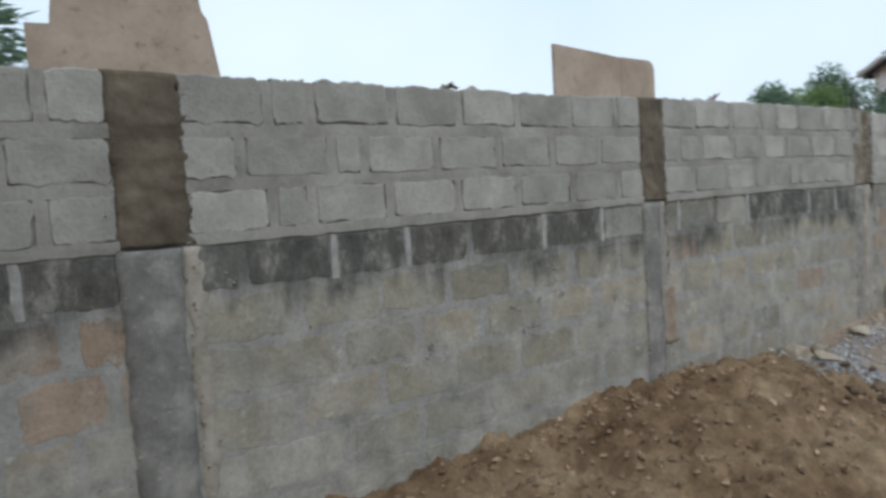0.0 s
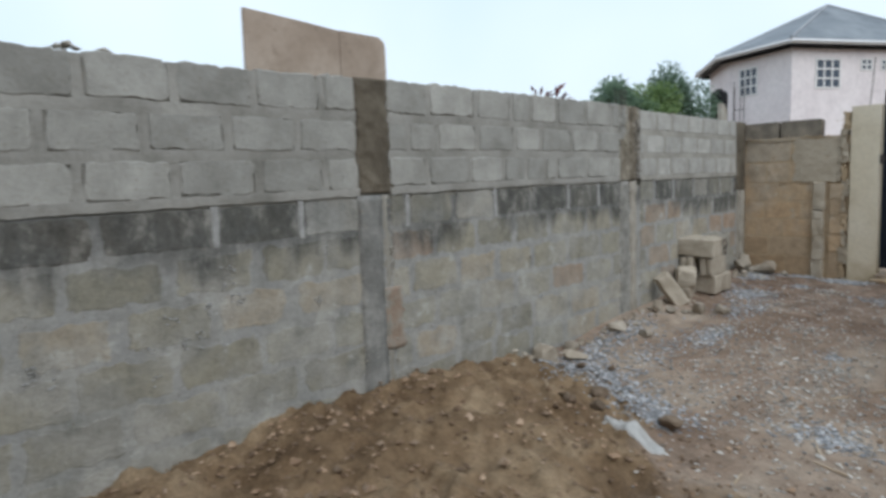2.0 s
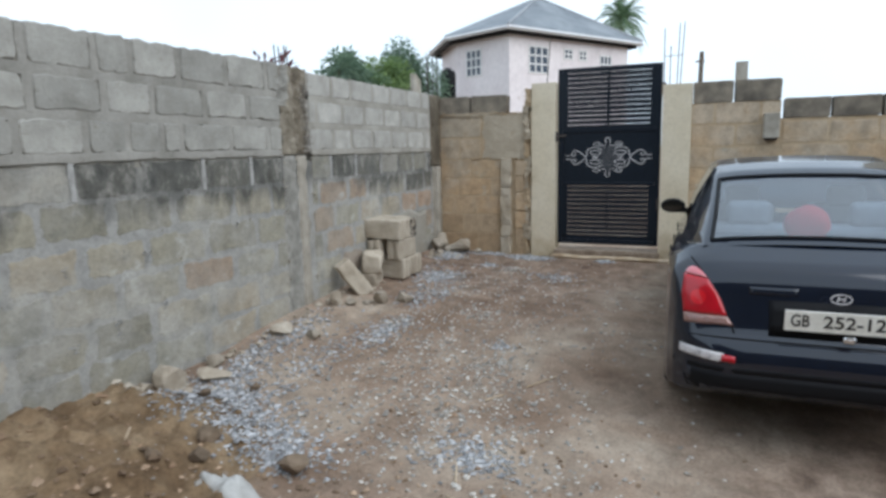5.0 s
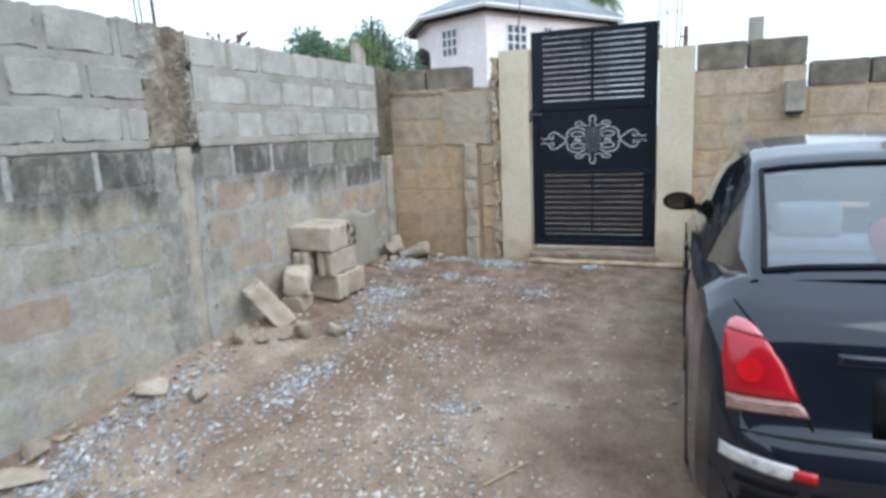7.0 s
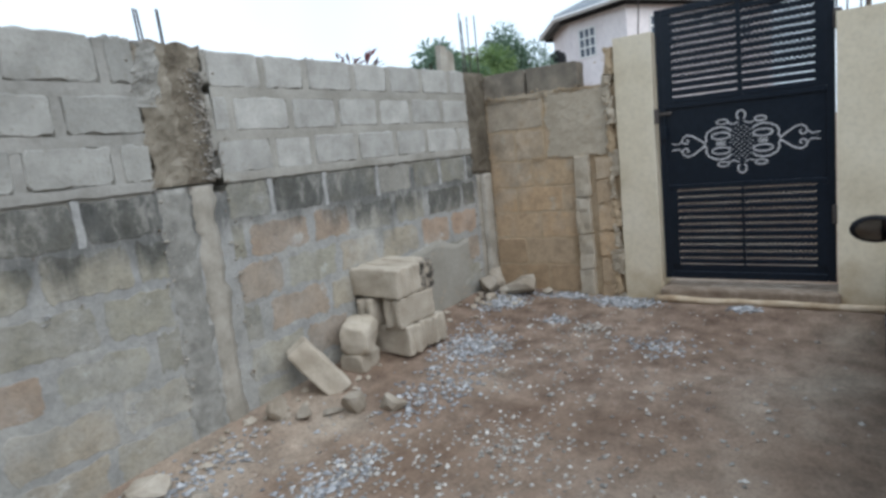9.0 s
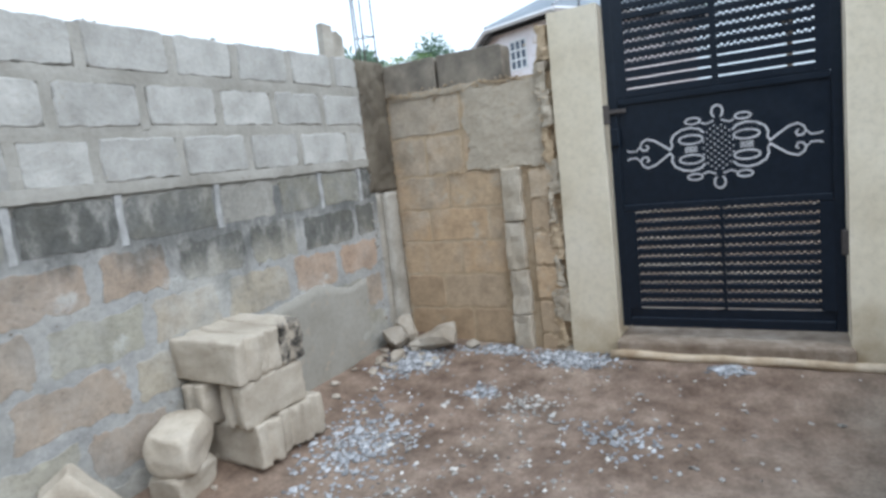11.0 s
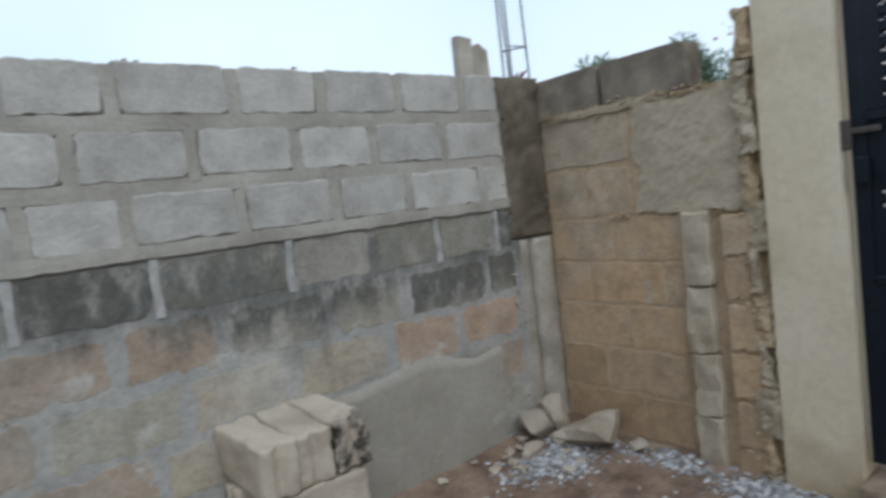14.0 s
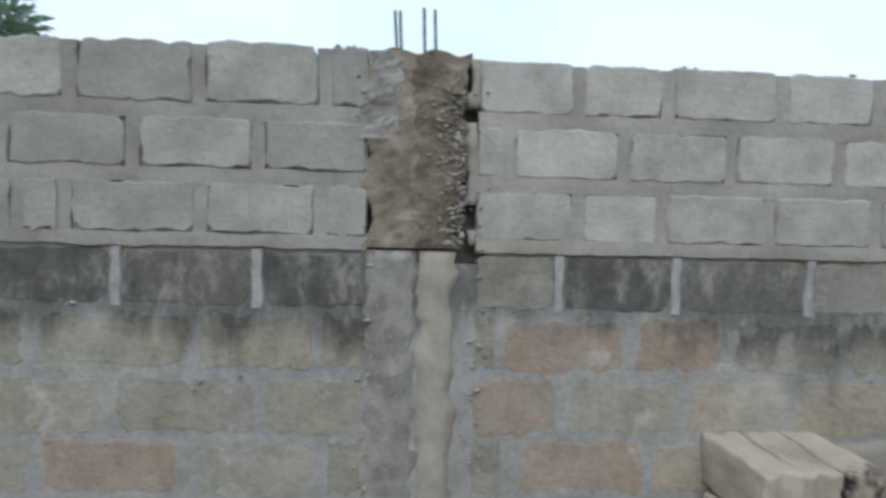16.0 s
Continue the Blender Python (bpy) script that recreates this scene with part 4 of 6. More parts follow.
rebar_cage([((11.06, 0.16, 2.1), (11.06, 0.17, 2.95)), ((11.06, 0.02, 2.1), (11.06, 0.0, 3.0)), ((11.12, -0.01, 2.1), (11.12, -0.05, 3.02)), ((11.12, 0.1, 2.1), (11.12, 0.1, 2.75))], [((11.06, 0.17, 2.62), (11.12, -0.04, 2.64))], "thin steel reinforcement bars behind the gate pillar")
rebar_cage([((11.06, 1.62, 2.1), (11.06, 1.56, 2.98))], [], "thin leaning steel bar behind the gate pillar")

# ---- gate wall ----
wall_east = mesh_object("wall_east", one_box(GX + 0.0105, GX + 0.16, 1.70, 3.21, -0.5, 2.03), TAN_MORTAR)
tagged(wall_east, "old tan block wall beside the gate, orange-stained", "wall", kind="structure")
wall_east_2 = mesh_object("wall_east_2", one_box(GX + 0.0105, GX + 0.16, -1.10, -0.10, -0.5, 2.04), TAN_MORTAR)
tagged(wall_east_2, "old tan block wall beside the gate, black on top", "wall", kind="structure")
wall_east_3 = mesh_object("wall_east_3", one_box(GX + 0.0105, GX + 0.16, -7.0, -1.10, -0.5, 1.84), TAN_MORTAR)
tagged(wall_east_3, "lower stretch of old tan block wall, black on top", "wall", kind="structure")
tan_blocks = [block_mesh("block", TAN_BLOCK, 50 + k, jag=0.016, bevel=0.003) for k in range(6)]
black_blocks = [block_mesh("block", BLACK_BLOCK, 60 + k, jag=0.004, bevel=0.004, depth=0.15) for k in range(4)]


def east_course(parent, ys, z0, z1, meshes, push=0.0, gap=0.02):
    for a, b in zip(ys, ys[1:]):
        mid, w = (a + b) / 2, abs(b - a) - gap
        if w < 0.05:
            continue
        m = pose(GX + push + rnd.uniform(-0.003, 0.003), mid, (z0 + z1) / 2, 0, rnd.uniform(-0.6, 0.6), -90 + rnd.uniform(-0.1, 0.1))
        lay(rnd.choice(meshes), "block", parent, m, w / 0.45, (z1 - z0) / 0.22)


grey_tan_blocks = [block_mesh("block", GREY_TAN_BLOCK, 70 + k, jag=0.018, bevel=0.003) for k in range(3)]
brown_tan_blocks = [block_mesh("block", BROWN_TAN_BLOCK, 75 + k, jag=0.018, bevel=0.003) for k in range(3)]
for z0, z1, stops, meshes in ((1.725, 2.022, (3.05, 2.44, 1.99, 1.86), grey_tan_blocks), (1.435, 1.71, (3.05, 2.76, 2.45, 2.17), tan_blocks), (1.185, 1.425, (3.05, 2.60, 2.17), tan_blocks),
                              (0.945, 1.178, (3.05, 2.78, 2.30, 2.17), tan_blocks), (0.70, 0.938, (3.05, 2.55, 2.17), tan_blocks), (0.44, 0.685, (3.05, 2.72, 2.22, 2.17), brown_tan_blocks),
                              (0.18, 0.43, (3.05, 2.5, 2.17), brown_tan_blocks), (-0.08, 0.17, (3.05, 2.7, 2.17), brown_tan_blocks)):
    east_course(wall_east, stops, z0, z1, meshes, 0.0075, 0.012)
# short courses between the post and the pillar, standing a little proud
for k, (z0, z1) in enumerate(((0.02, 0.26), (0.275, 0.50), (0.52, 0.74), (0.755, 0.98), (1.0, 1.20), (1.215, 1.405))):
    east_course(wall_east, (1.975 - 0.006 * (k % 2), 1.80), z0, z1, (tan_blocks, brown_tan_blocks)[k in (0, 1, 4)], -0.026, 0.004)
bm = rough_slab(-0.088, 0.088, -0.05, 1.41, 0.05, 66, 0.02, 0.012, 0.025)
bmesh.ops.transform(bm, matrix=pose(GX - 0.016, 1.886, 0, 0, 0, -90), verts=bm.verts[:])
part("mortar_bed", bm, TAN_MORTAR, wall_east, "crumbling tan mortar")
for k in range(8):
    z0 = 0.04 + 0.252 * k
    stops = [-0.15, -0.42, -0.9, -1.10] if k % 2 else [-0.15, -0.65, -1.10]
    east_course(wall_east_2, stops, z0, min(2.04, z0 + 0.232), tan_blocks, 0.0075)
    stops = [-1.12 - 0.46 * j - (0.22 if k % 2 and j else 0) for j in range(12)]
    if k < 7:
        east_course(wall_east_3, stops, z0 + 0.02, min(1.84, z0 + 0.25), tan_blocks, 0.0075)
east_course(wall_east, [3.15, 2.60, 2.08], 2.03, 2.265, black_blocks, 0.0)
east_course(wall_east_2, [-0.17, -0.62, -1.11], 2.04, 2.285, black_blocks, 0.0)
east_course(wall_east_3, [-1.12 - 0.47 * j for j in range(12)], 1.84, 2.06, black_blocks, 0.0)

# a coat of cement over the wall above the post, and the ragged bed under the black top blocks
for name, y0, y1, z0, z1, push, jag, mat, words in (("cement_coat", 1.85, 2.42, 1.44, 2.0, -0.012, 0.05, TAN_CEMENT, "grey-beige cement coat"), ("bed_joint", 2.14, 3.02, 2.0, 2.04, -0.008, 0.02, TAN_CEMENT, "ragged mortar bed")):
    bm = rough_slab(-(y1 - y0) / 2, (y1 - y0) / 2, z0, z1, 0.03, y0 * 9, jag, 0.005, 0.03)
    for v in bm.verts:
        if v.co.z < z0 + 0.06 or v.co.z > z1 - 0.03:
            v.co.z += 0.022 * noise.noise((v.co.x * 9, 1.0, z0))
    bmesh.ops.transform(bm, matrix=pose(GX + push, (y0 + y1) / 2, 0, 0, 0, -90), verts=bm.verts[:])
    part(name, bm, mat, wall_east, words)

# broken, toothed edge of the wall beside the pillar: block ends of uneven reach with crumbling mortar between
for k in range(11):
    z0 = -0.05 + 0.215 * k
    reach = (0.085, 0.055, 0.11, 0.07, 0.095, 0.06, 0.12, 0.065, 0.10, 0.075, 0.105)[k]
    z0 += (0.0, 0.02, -0.015, 0.01, -0.02, 0.015, 0.0, -0.01, 0.02, -0.015, 0.0)[k]
    bm = rough_slab(-0.05, reach - 0.05, z0, min(2.315, z0 + 0.224), 0.17, 77 + k, 0.06, 0.018, 0.02)
    for v in bm.verts:
        v.co.z += 0.016 * noise.noise((v.co.x * 20, v.co.y * 9, k * 3.1))
    bmesh.ops.transform(bm, matrix=pose(GX - 0.034 - 0.006 * (k % 3), 1.80, 0, 0, 0, 90) @ pose(0, 0, 0, 0, 0, 180), verts=bm.verts[:])
    part("block_end", bm, (TAN_CEMENT, TAN_MORTAR, TAN_CEMENT)[k % 3], wall_east)

stub = thing("concrete_post", Matrix.Translation((0, 0, 0)), "short concrete post cast against the tan wall", "post")
for k, (z0, z1) in enumerate(((0.05, 0.40), (0.412, 0.72), (0.732, 1.06), (1.072, 1.43))):
    bm = one_box(-0.068, 0.068, 0, 0.10, 0, z1 - z0, 0.006)
    bmesh.ops.subdivide_edges(bm, edges=[e for e in bm.edges if e.calc_length() > 0.06], cuts=6, use_grid_fill=True)
    for v in bm.verts:
        v.co += noise.noise_vector(v.co * 11 + Vector((k * 3, 0, 0))) * 0.014 + noise.noise_vector(v.co * 37 + Vector((k * 3, 0, 0))) * 0.006
    bmesh.ops.transform(bm, matrix=pose(GX - 0.05, 2.10 + 0.005 * (-1) ** k, z0, 0, 0, -90), verts=bm.verts[:])
    part("lift", bm, BEIGE_CONCRETE, stub)


def pillar(name, y0, y1, top, label):
    bm = bmesh.new()
    rows = []
    for j in range(24):
        z = -0.2 + (top + 0.2) * j / 23
        ring = []
        for px, py in ((GX - 0.05, y0), (GX - 0.05, (y0 * 2 + y1) / 3), (GX - 0.05, (y0 + y1 * 2) / 3), (GX - 0.05, y1), (GX + 0.1, y1), (GX + 0.25, y1), (GX + 0.25, y0), (GX + 0.1, y0)):
            d = 0.006 * noise.noise((px * 3, py * 4, z * 3))
            ring.append(bm.verts.new((px + d, py + d, z)))
        rows.append(ring)
    grid_faces(bm, rows, True)
    bm.faces.new(rows[-1])
    bmesh.ops.recalc_face_normals(bm, faces=bm.faces[:])
    tagged(mesh_object(name, bm, CREAM), label, "pillar", kind="structure")


pillar("pillar_1", 1.435, 1.745, 2.375, "cream rendered gate pillar with stained foot")
pillar("pillar_2", -0.17, 0.155, 2.275, "cream rendered gate pillar with stained foot")

meter = thing("meter_box", Matrix.Identity(4), "small pale grey box fixed on the tan wall", "box")
part("case", one_box(GX - 0.10, GX + 0.01, -1.09, -0.93, 1.62, 1.90, 0.008), PALE_CONCRETE, meter)
part("bottom_plate", one_box(GX - 0.09, GX + 0.0, -1.07, -0.95, 1.60, 1.617), TRIM_AND_SHADE_BLACK, meter)
shutter_board("concrete_slab_piece", [(10.98, 2.0), (11.06, 2.0), (11.06, 2.5), (11.0, 2.5)], -0.75, -0.62, "small concrete offcut standing on the wall", PALE_CONCRETE, "slab")

sill = mesh_object("gate_sill", one_box(GX - 0.12, GX + 0.25, 0.135, 1.435, -0.2, 0.265, 0.02, 2), SILL_EARTH)
tagged(sill, "earth-stained concrete step under the gate", "step", kind="structure")


# ---- gate ----
GY0, GY1, GZ0, GZ1 = 0.165, 1.41, 0.335, 2.535
gate = thing("metal_gate", Matrix.Identity(4), "closed black painted metal gate with pale scrolls standing for cutouts", "gate")
gx = GX - 0.01
for y0, y1, z0, z1 in ((GY0, GY0 + 0.055, GZ0, GZ1), (GY1 - 0.055, GY1, GZ0, GZ1), (GY0 + 0.056, GY1 - 0.056, GZ0, GZ0 + 0.06), (GY0 + 0.056, GY1 - 0.056, GZ1 - 0.055, GZ1),
                       (GY0 + 0.056, GY1 - 0.056, 1.085, 1.125), (GY0 + 0.056, GY1 - 0.056, 1.745, 1.785)):
    part("frame_bar", one_box(gx, gx + 0.045, y0, y1, z0, z1, 0.004), GATE_BLACK, gate)
part("middle_panel", one_box(gx + 0.016, gx + 0.024, GY0 + 0.05, GY1 - 0.05, 1.12, 1.75), GATE_BLACK, gate)
part("kick_panel", one_box(gx + 0.016, gx + 0.024, GY0 + 0.05, GY1 - 0.05, 0.39, 0.455), GATE_BLACK, gate)


def slats(z0, z1, count, gap, clear=()):
    pitch = (z1 - z0) / count
    for k in range(count):
        a, b = z0 + pitch * k, z0 + pitch * (k + 1) - (0.006 if k in clear else gap)
        bm = bmesh.new()
        ring = [(gx + 0.018, a), (gx + 0.008, a + 0.006), (gx + 0.008, b - 0.006), (gx + 0.018, b), (gx + 0.024, b), (gx + 0.024, a)]
        rows = [[bm.verts.new((x, y, z)) for x, z in ring] for y in (GY0 + 0.05, GY1 - 0.05)]
        grid_faces(bm, rows, True)
        bmesh.ops.recalc_face_normals(bm, faces=bm.faces[:])
        part("slat", bm, GATE_BLACK, gate)
        if k not in clear:
            # pierced strip in the slot: small holes, one up, one down
            bm = bmesh.new()
            n, y0 = 66, GY0 + 0.05
            w = (GY1 - GY0 - 0.10) / n
            for j in range(n):
                lo = b - 0.002 + (gap * 0.5 if j % 2 else 0.0)
                for p, q, u, v in ((y0 + j * w, y0 + (j + 1) * w, lo, lo + gap * 0.5 + 0.002), (y0 + j * w, y0 + j * w + 0.005, b - 0.002, b + gap + 0.002)):
                    bm.faces.new([bm.verts.new((gx + 0.019 + 0.0005 * (v - u > gap), yy, zz)) for yy, zz in ((p, u), (q, u), (q, v), (p, v))])
            part("pierced_strip", bm, GATE_BLACK, gate)


slats(0.46, 1.085, 11, 0.015)
slats(1.785, 2.48, 12, 0.0155, (0, 1, 2))
for y0, y1 in ((GY0 + 0.045, GY0 + 0.125), (GY1 - 0.125, GY1 - 0.045)):
    for z0, z1 in ((0.455, 1.085), (1.787, 2.48)):
        part("side_plate", one_box(gx + 0.002, gx + 0.007, y0, y1, z0, z1), GATE_BLACK, gate)


for half, z0, z1 in ((0.018, 1.787, 2.48), (0.010, 0.455, 1.085)):
    mid_y = (GY0 + GY1) / 2
    part("centre_plate", one_box(gx + 0.002, gx + 0.007, mid_y - half, mid_y + half, z0, z1), GATE_BLACK, gate)


def ribbon(bm, pts, w, x, closed=False):
    n = len(pts)
    rows = []
    for k, (y, z) in enumerate(pts):
        a, b = pts[(k - 1) % n if closed or k else 0], pts[(k + 1) % n if closed or k < n - 1 else k]
        d = Vector((b[0] - a[0], b[1] - a[1])).normalized()
        ny, nz = -d.y * w / 2, d.x * w / 2
        rows.append([bm.verts.new(p) for p in ((x + 0.004, y + ny, z + nz), (x, y + ny, z + nz), (x, y - ny, z - nz), (x + 0.004, y - ny, z - nz))])
    if closed:
        rows.append(rows[0])
    grid_faces(bm, rows)


def ring_pts(cy, cz, ry, rz, a0=0.0, a1=360.0, n=18):
    full = abs(a1 - a0) >= 360
    return [(cy + ry * math.cos(radians(a0 + (a1 - a0) * k / (n if full else n - 1))), cz + rz * math.sin(radians(a0 + (a1 - a0) * k / (n if full else n - 1)))) for k in range(n)]


def ornament():
    # pale ribbons painted for the daylight seen through the panel's cutouts
    bm = bmesh.new()
    oy, oz, x = (GY0 + GY1) / 2, 1.435, gx + 0.011
    for s in (1, -1):
        for t in (1, -1):
            def at(pts):
                return [(oy + s * y, oz + t * z) for y, z in pts]
            ribbon(bm, at(ring_pts(0.15, 0.058, 0.068, 0.026)), 0.009, x, True)
            ribbon(bm, at(ring_pts(0.135, 0.165, 0.042, 0.018)), 0.008, x, True)
            ribbon(bm, at([(0.075, 0.09), (0.10, 0.115), (0.15, 0.128), (0.20, 0.12), (0.245, 0.095), (0.262, 0.06), (0.255, 0.03), (0.27, 0.012)]), 0.0095, x)
            ribbon(bm, at([(0.265, 0.006), (0.31, 0.04), (0.36, 0.075), (0.405, 0.088), (0.435, 0.07), (0.445, 0.042), (0.43, 0.022), (0.405, 0.02), (0.395, 0.04), (0.41, 0.052)]), 0.0095, x)
            ribbon(bm, at([(0.445, 0.045), (0.47, 0.02), (0.51, 0.022), (0.525, 0.03)]), 0.0075, x)
            ribbon(bm, at([(0.02, 0.155), (0.06, 0.14), (0.09, 0.15)]), 0.008, x)
        for k in (-1, 0, 1):
            ribbon(bm, [(oy + s * 0.115, oz + 0.012 * k), (oy + s * 0.185, oz + 0.012 * k)], 0.006, x)
    for t in (1, -1):
        ribbon(bm, [(oy + y, oz + t * z) for y, z in ring_pts(0, 0.205, 0.03, 0.036, -60, 240)], 0.009, x)
    for i in range(-4, 5):
        for j in range(-7, 8):
            if (i + j) % 2 == 0 and abs(i) * 0.022 + abs(j) * 0.011 < 0.125:
                y, z = oy + i * 0.02, oz + j * 0.018
                ribbon(bm, [(y - 0.0045, z), (y + 0.0045, z)], 0.008, x)
    bmesh.ops.recalc_face_normals(bm, faces=bm.faces[:])
    part("scroll_ornament", bm, SILVER_AND_CUTOUT, gate, "pale scrollwork with loops and dots, painted for light through cutouts")


ornament()
part("bolt", one_box(gx - 0.022, gx - 0.002, 1.30, 1.47, 1.70, 1.725, 0.004), RUST, gate)
part("hinge", one_box(gx - 0.026, gx - 0.002, 1.40, 1.46, 1.64, 1.76, 0.006), RUST, gate)
part("lock_case", one_box(gx - 0.03, gx - 0.002, 1.345, 1.40, 1.50, 1.61, 0.008), GATE_BLACK, gate)
part("latch", one_box(gx - 0.022, gx - 0.002, 0.13, 0.19, 0.78, 0.92, 0.006), RUST, gate)
part("hinge", one_box(gx - 0.026, gx - 0.002, 0.12, 0.175, 2.16, 2.30, 0.006), RUST, gate)

# timber pole lying at the sill
pole = thing("timber_pole", Matrix.Identity(4), "pale rough timber pole lying before the gate", "timber")
bm = bmesh.new()
rows = []
for k in range(22):
    u = k / 21
    c = Vector((10.735 + 0.03 * u + 0.012 * math.sin(u * 5), 1.47 - 1.75 * u, 0.180 - 0.012 * u + 0.012 * noise.noise((u * 6, 0, 0))))
    rr = 0.031 * (1 + 0.15 * noise.noise((u * 9, 3, 0)))
    rows.append([bm.verts.new(c + Vector((rr * math.cos(a * math.pi / 5), 0, rr * 0.95 * math.sin(a * math.pi / 5)))) for a in range(10)])
grid_faces(bm, rows, True)
bm.faces.new(rows[0])
bm.faces.new(rows[-1])
bmesh.ops.recalc_face_normals(bm, faces=bm.faces[:])
part("log", bm, TIMBER, pole, "", True)

# ---- stack of loose blocks and rubble by the wall ----


def loose_block_mesh(name, length, depth, height, mat, seed, groove=True):
    """A hollow-ended sandcrete block with worn edges; length along x."""
    bm = one_box(-length / 2, length / 2, -depth / 2, depth / 2, 0, height, 0.012, 2)
    bmesh.ops.subdivide_edges(bm, edges=[e for e in bm.edges if e.calc_length() > 0.1], cuts=9, use_grid_fill=True)
    r = random.Random(seed)
    for v in bm.verts:
        if groove and abs(v.co.x) > length / 2 - 0.02 and abs(v.co.y) < depth * 0.16:
            v.co.x *= 0.90
        d = noise.noise_vector(v.co * 9 + Vector((seed, 0, 0))) * 0.011 + noise.noise_vector(v.co * 31 + Vector((seed, 3, 0))) * 0.006
        v.co += d
    bmesh.ops.recalc_face_normals(bm, faces=bm.faces[:])
    me = bpy.data.meshes.new(name)
    bm.to_mesh(me)
    bm.free()
    me.materials.append(mat)
    me.polygons.foreach_set("use_smooth", [True] * len(me.polygons))
    return me


SOOTY = rough_surface("sooty_block", (0.34, 0.288, 0.22), (0.43, 0.375, 0.295), (0.50, 0.445, 0.362), grain=50, patch=4.0, relief=0.7, depth=0.012)


def sooted(m):
    """Soot from a fire on one end of the block."""
    n, l = m.node_tree.nodes, m.node_tree.links
    b = n["Principled BSDF"]
    clean = b.inputs["Base Color"].links[0].from_socket
    v = coords(n, l, True)
    x = n.new("ShaderNodeSeparateXYZ")
    l.new(v, x.inputs[0])
    f = calc(n, l, "ADD", calc(n, l, "MULTIPLY", calc(n, l, "SUBTRACT", -0.10, x.outputs[0]), 5.0), calc(n, l, "MULTIPLY", calc(n, l, "SUBTRACT", noise_node(n, l, v, 11.0, 5, 0.65), 0.55), 4.0))
    l.new(blend(n, l, ramp(n, l, f, [(0.1, 0.0), (0.7, 0.93)]), clean, (0.018, 0.018, 0.018)), b.inputs["Base Color"])


sooted(SOOTY)
stack_mesh = [loose_block_mesh("loose_block", 0.425, 0.150, 0.210, LOOSE_BLOCK, k) for k in range(4)]
sooty = loose_block_mesh("loose_block", 0.425, 0.152, 0.210, SOOTY, 9)
BL = "loose grey-beige sandcrete block in a stack by the wall"
tier1, tier2, tier3 = 0.185, 0.398, 0.622
for k in range(3):
    o = new("loose_block", stack_mesh[k])
    o.matrix_world = pose(8.885 + 0.155 * k, 2.845 + 0.012 * (k % 2), tier1, 0, 0, 90 + rnd.uniform(-2, 2))
    tagged(o, BL, "block", "stacked blocks")
for x, y, k in ((8.975, 2.735, 1), (8.945, 2.955, 2)):
    o = new("loose_block", stack_mesh[k])
    o.matrix_world = pose(x, y, tier2, 0, 0, rnd.uniform(-1, 1))
    tagged(o, BL, "block", "stacked blocks")
for k in range(3):
    o = new("loose_block", sooty if k == 2 else stack_mesh[(k + 2) % 4])
    o.matrix_world = pose(8.815 + 0.161 * k, 2.855 + 0.015 * (k == 1) + 0.02 * (k == 2), tier3, 0, -2 + rnd.uniform(-0.6, 0.6), 90 + (2.0, -1, 1)[k])
    tagged(o, "loose sandcrete block blackened with soot on its end" if k == 2 else BL, "block", "stacked blocks")


def boulder(name, x, y, size, seed, mat, label, category, squash=(1, 1, 1), turn=0.0, tilt=0.0, lift=0.0):
    """A broken lump with flat faces, sunk a little into the ground."""
    bm = bmesh.new()
    bmesh.ops.create_icosphere(bm, subdivisions=2, radius=1)
    r = random.Random(seed)
    cuts = [(Vector((r.gauss(0, 1), r.gauss(0, 1), r.gauss(0, 1))).normalized(), r.uniform(0.42, 0.72)) for _ in range(11)]
    for v in bm.verts:
        for nrm, d in cuts:
            over = v.co.dot(nrm) - d
            if over > 0:
                v.co -= nrm * over
        v.co += noise.noise_vector(v.co * 2.5 + Vector((seed, 0, 0))) * 0.06
        v.co = Vector((v.co.x * size * squash[0], v.co.y * size * squash[1], v.co.z * size * squash[2]))
    low = min(v.co.z for v in bm.verts)
    o = mesh_object(name, bm, mat)
    o.matrix_world = pose(x, y, ground_height(x, y) - low * 0.78 + lift, tilt, 0, turn)
    return tagged(o, label, category)


RL = "broken pale lump of concrete lying by the wall"
# squared broken blocks beside the stack
for x, y, z, sx, sy, sz, rx, ry, rz in ((8.565, 2.90, 0.15, 0.25, 0.20, 0.145, 0, 2, 12), (8.57, 2.89, 0.298, 0.27, 0.21, 0.205, 3, -5, 26)):
    me = loose_block_mesh("broken_block", sx, sy, sz, LOOSE_BLOCK, int(z * 100), False)
    for v in me.vertices:
        # worn round and broken off at one end
        u = Vector((v.co.x / sx * 2, v.co.y / sy * 2, v.co.z / sz * 2 - 1))
        k = max(1.0, u.length / 1.42)
        v.co = Vector((u.x / k * sx / 2, u.y / k * sy / 2, (u.z / k + 1) * sz / 2)) + noise.noise_vector(v.co * 7) * 0.02
    o = new("broken_block", me)
    o.matrix_world = pose(x, y, z, rx, ry, rz)
    tagged(o, "half sandcrete block with rounded broken edges beside the stack", "block", "broken blocks")
me = loose_block_mesh("broken_block", 0.42, 0.13, 0.16, LOOSE_BLOCK, 33, False)
o = new("broken_block", me)
o.matrix_world = pose(8.14, 2.86, 0.31, 0, 54, -38) @ pose(0, 0, -0.08)
tagged(o, "sandcrete block leaning down against the rubble", "block", "broken blocks")
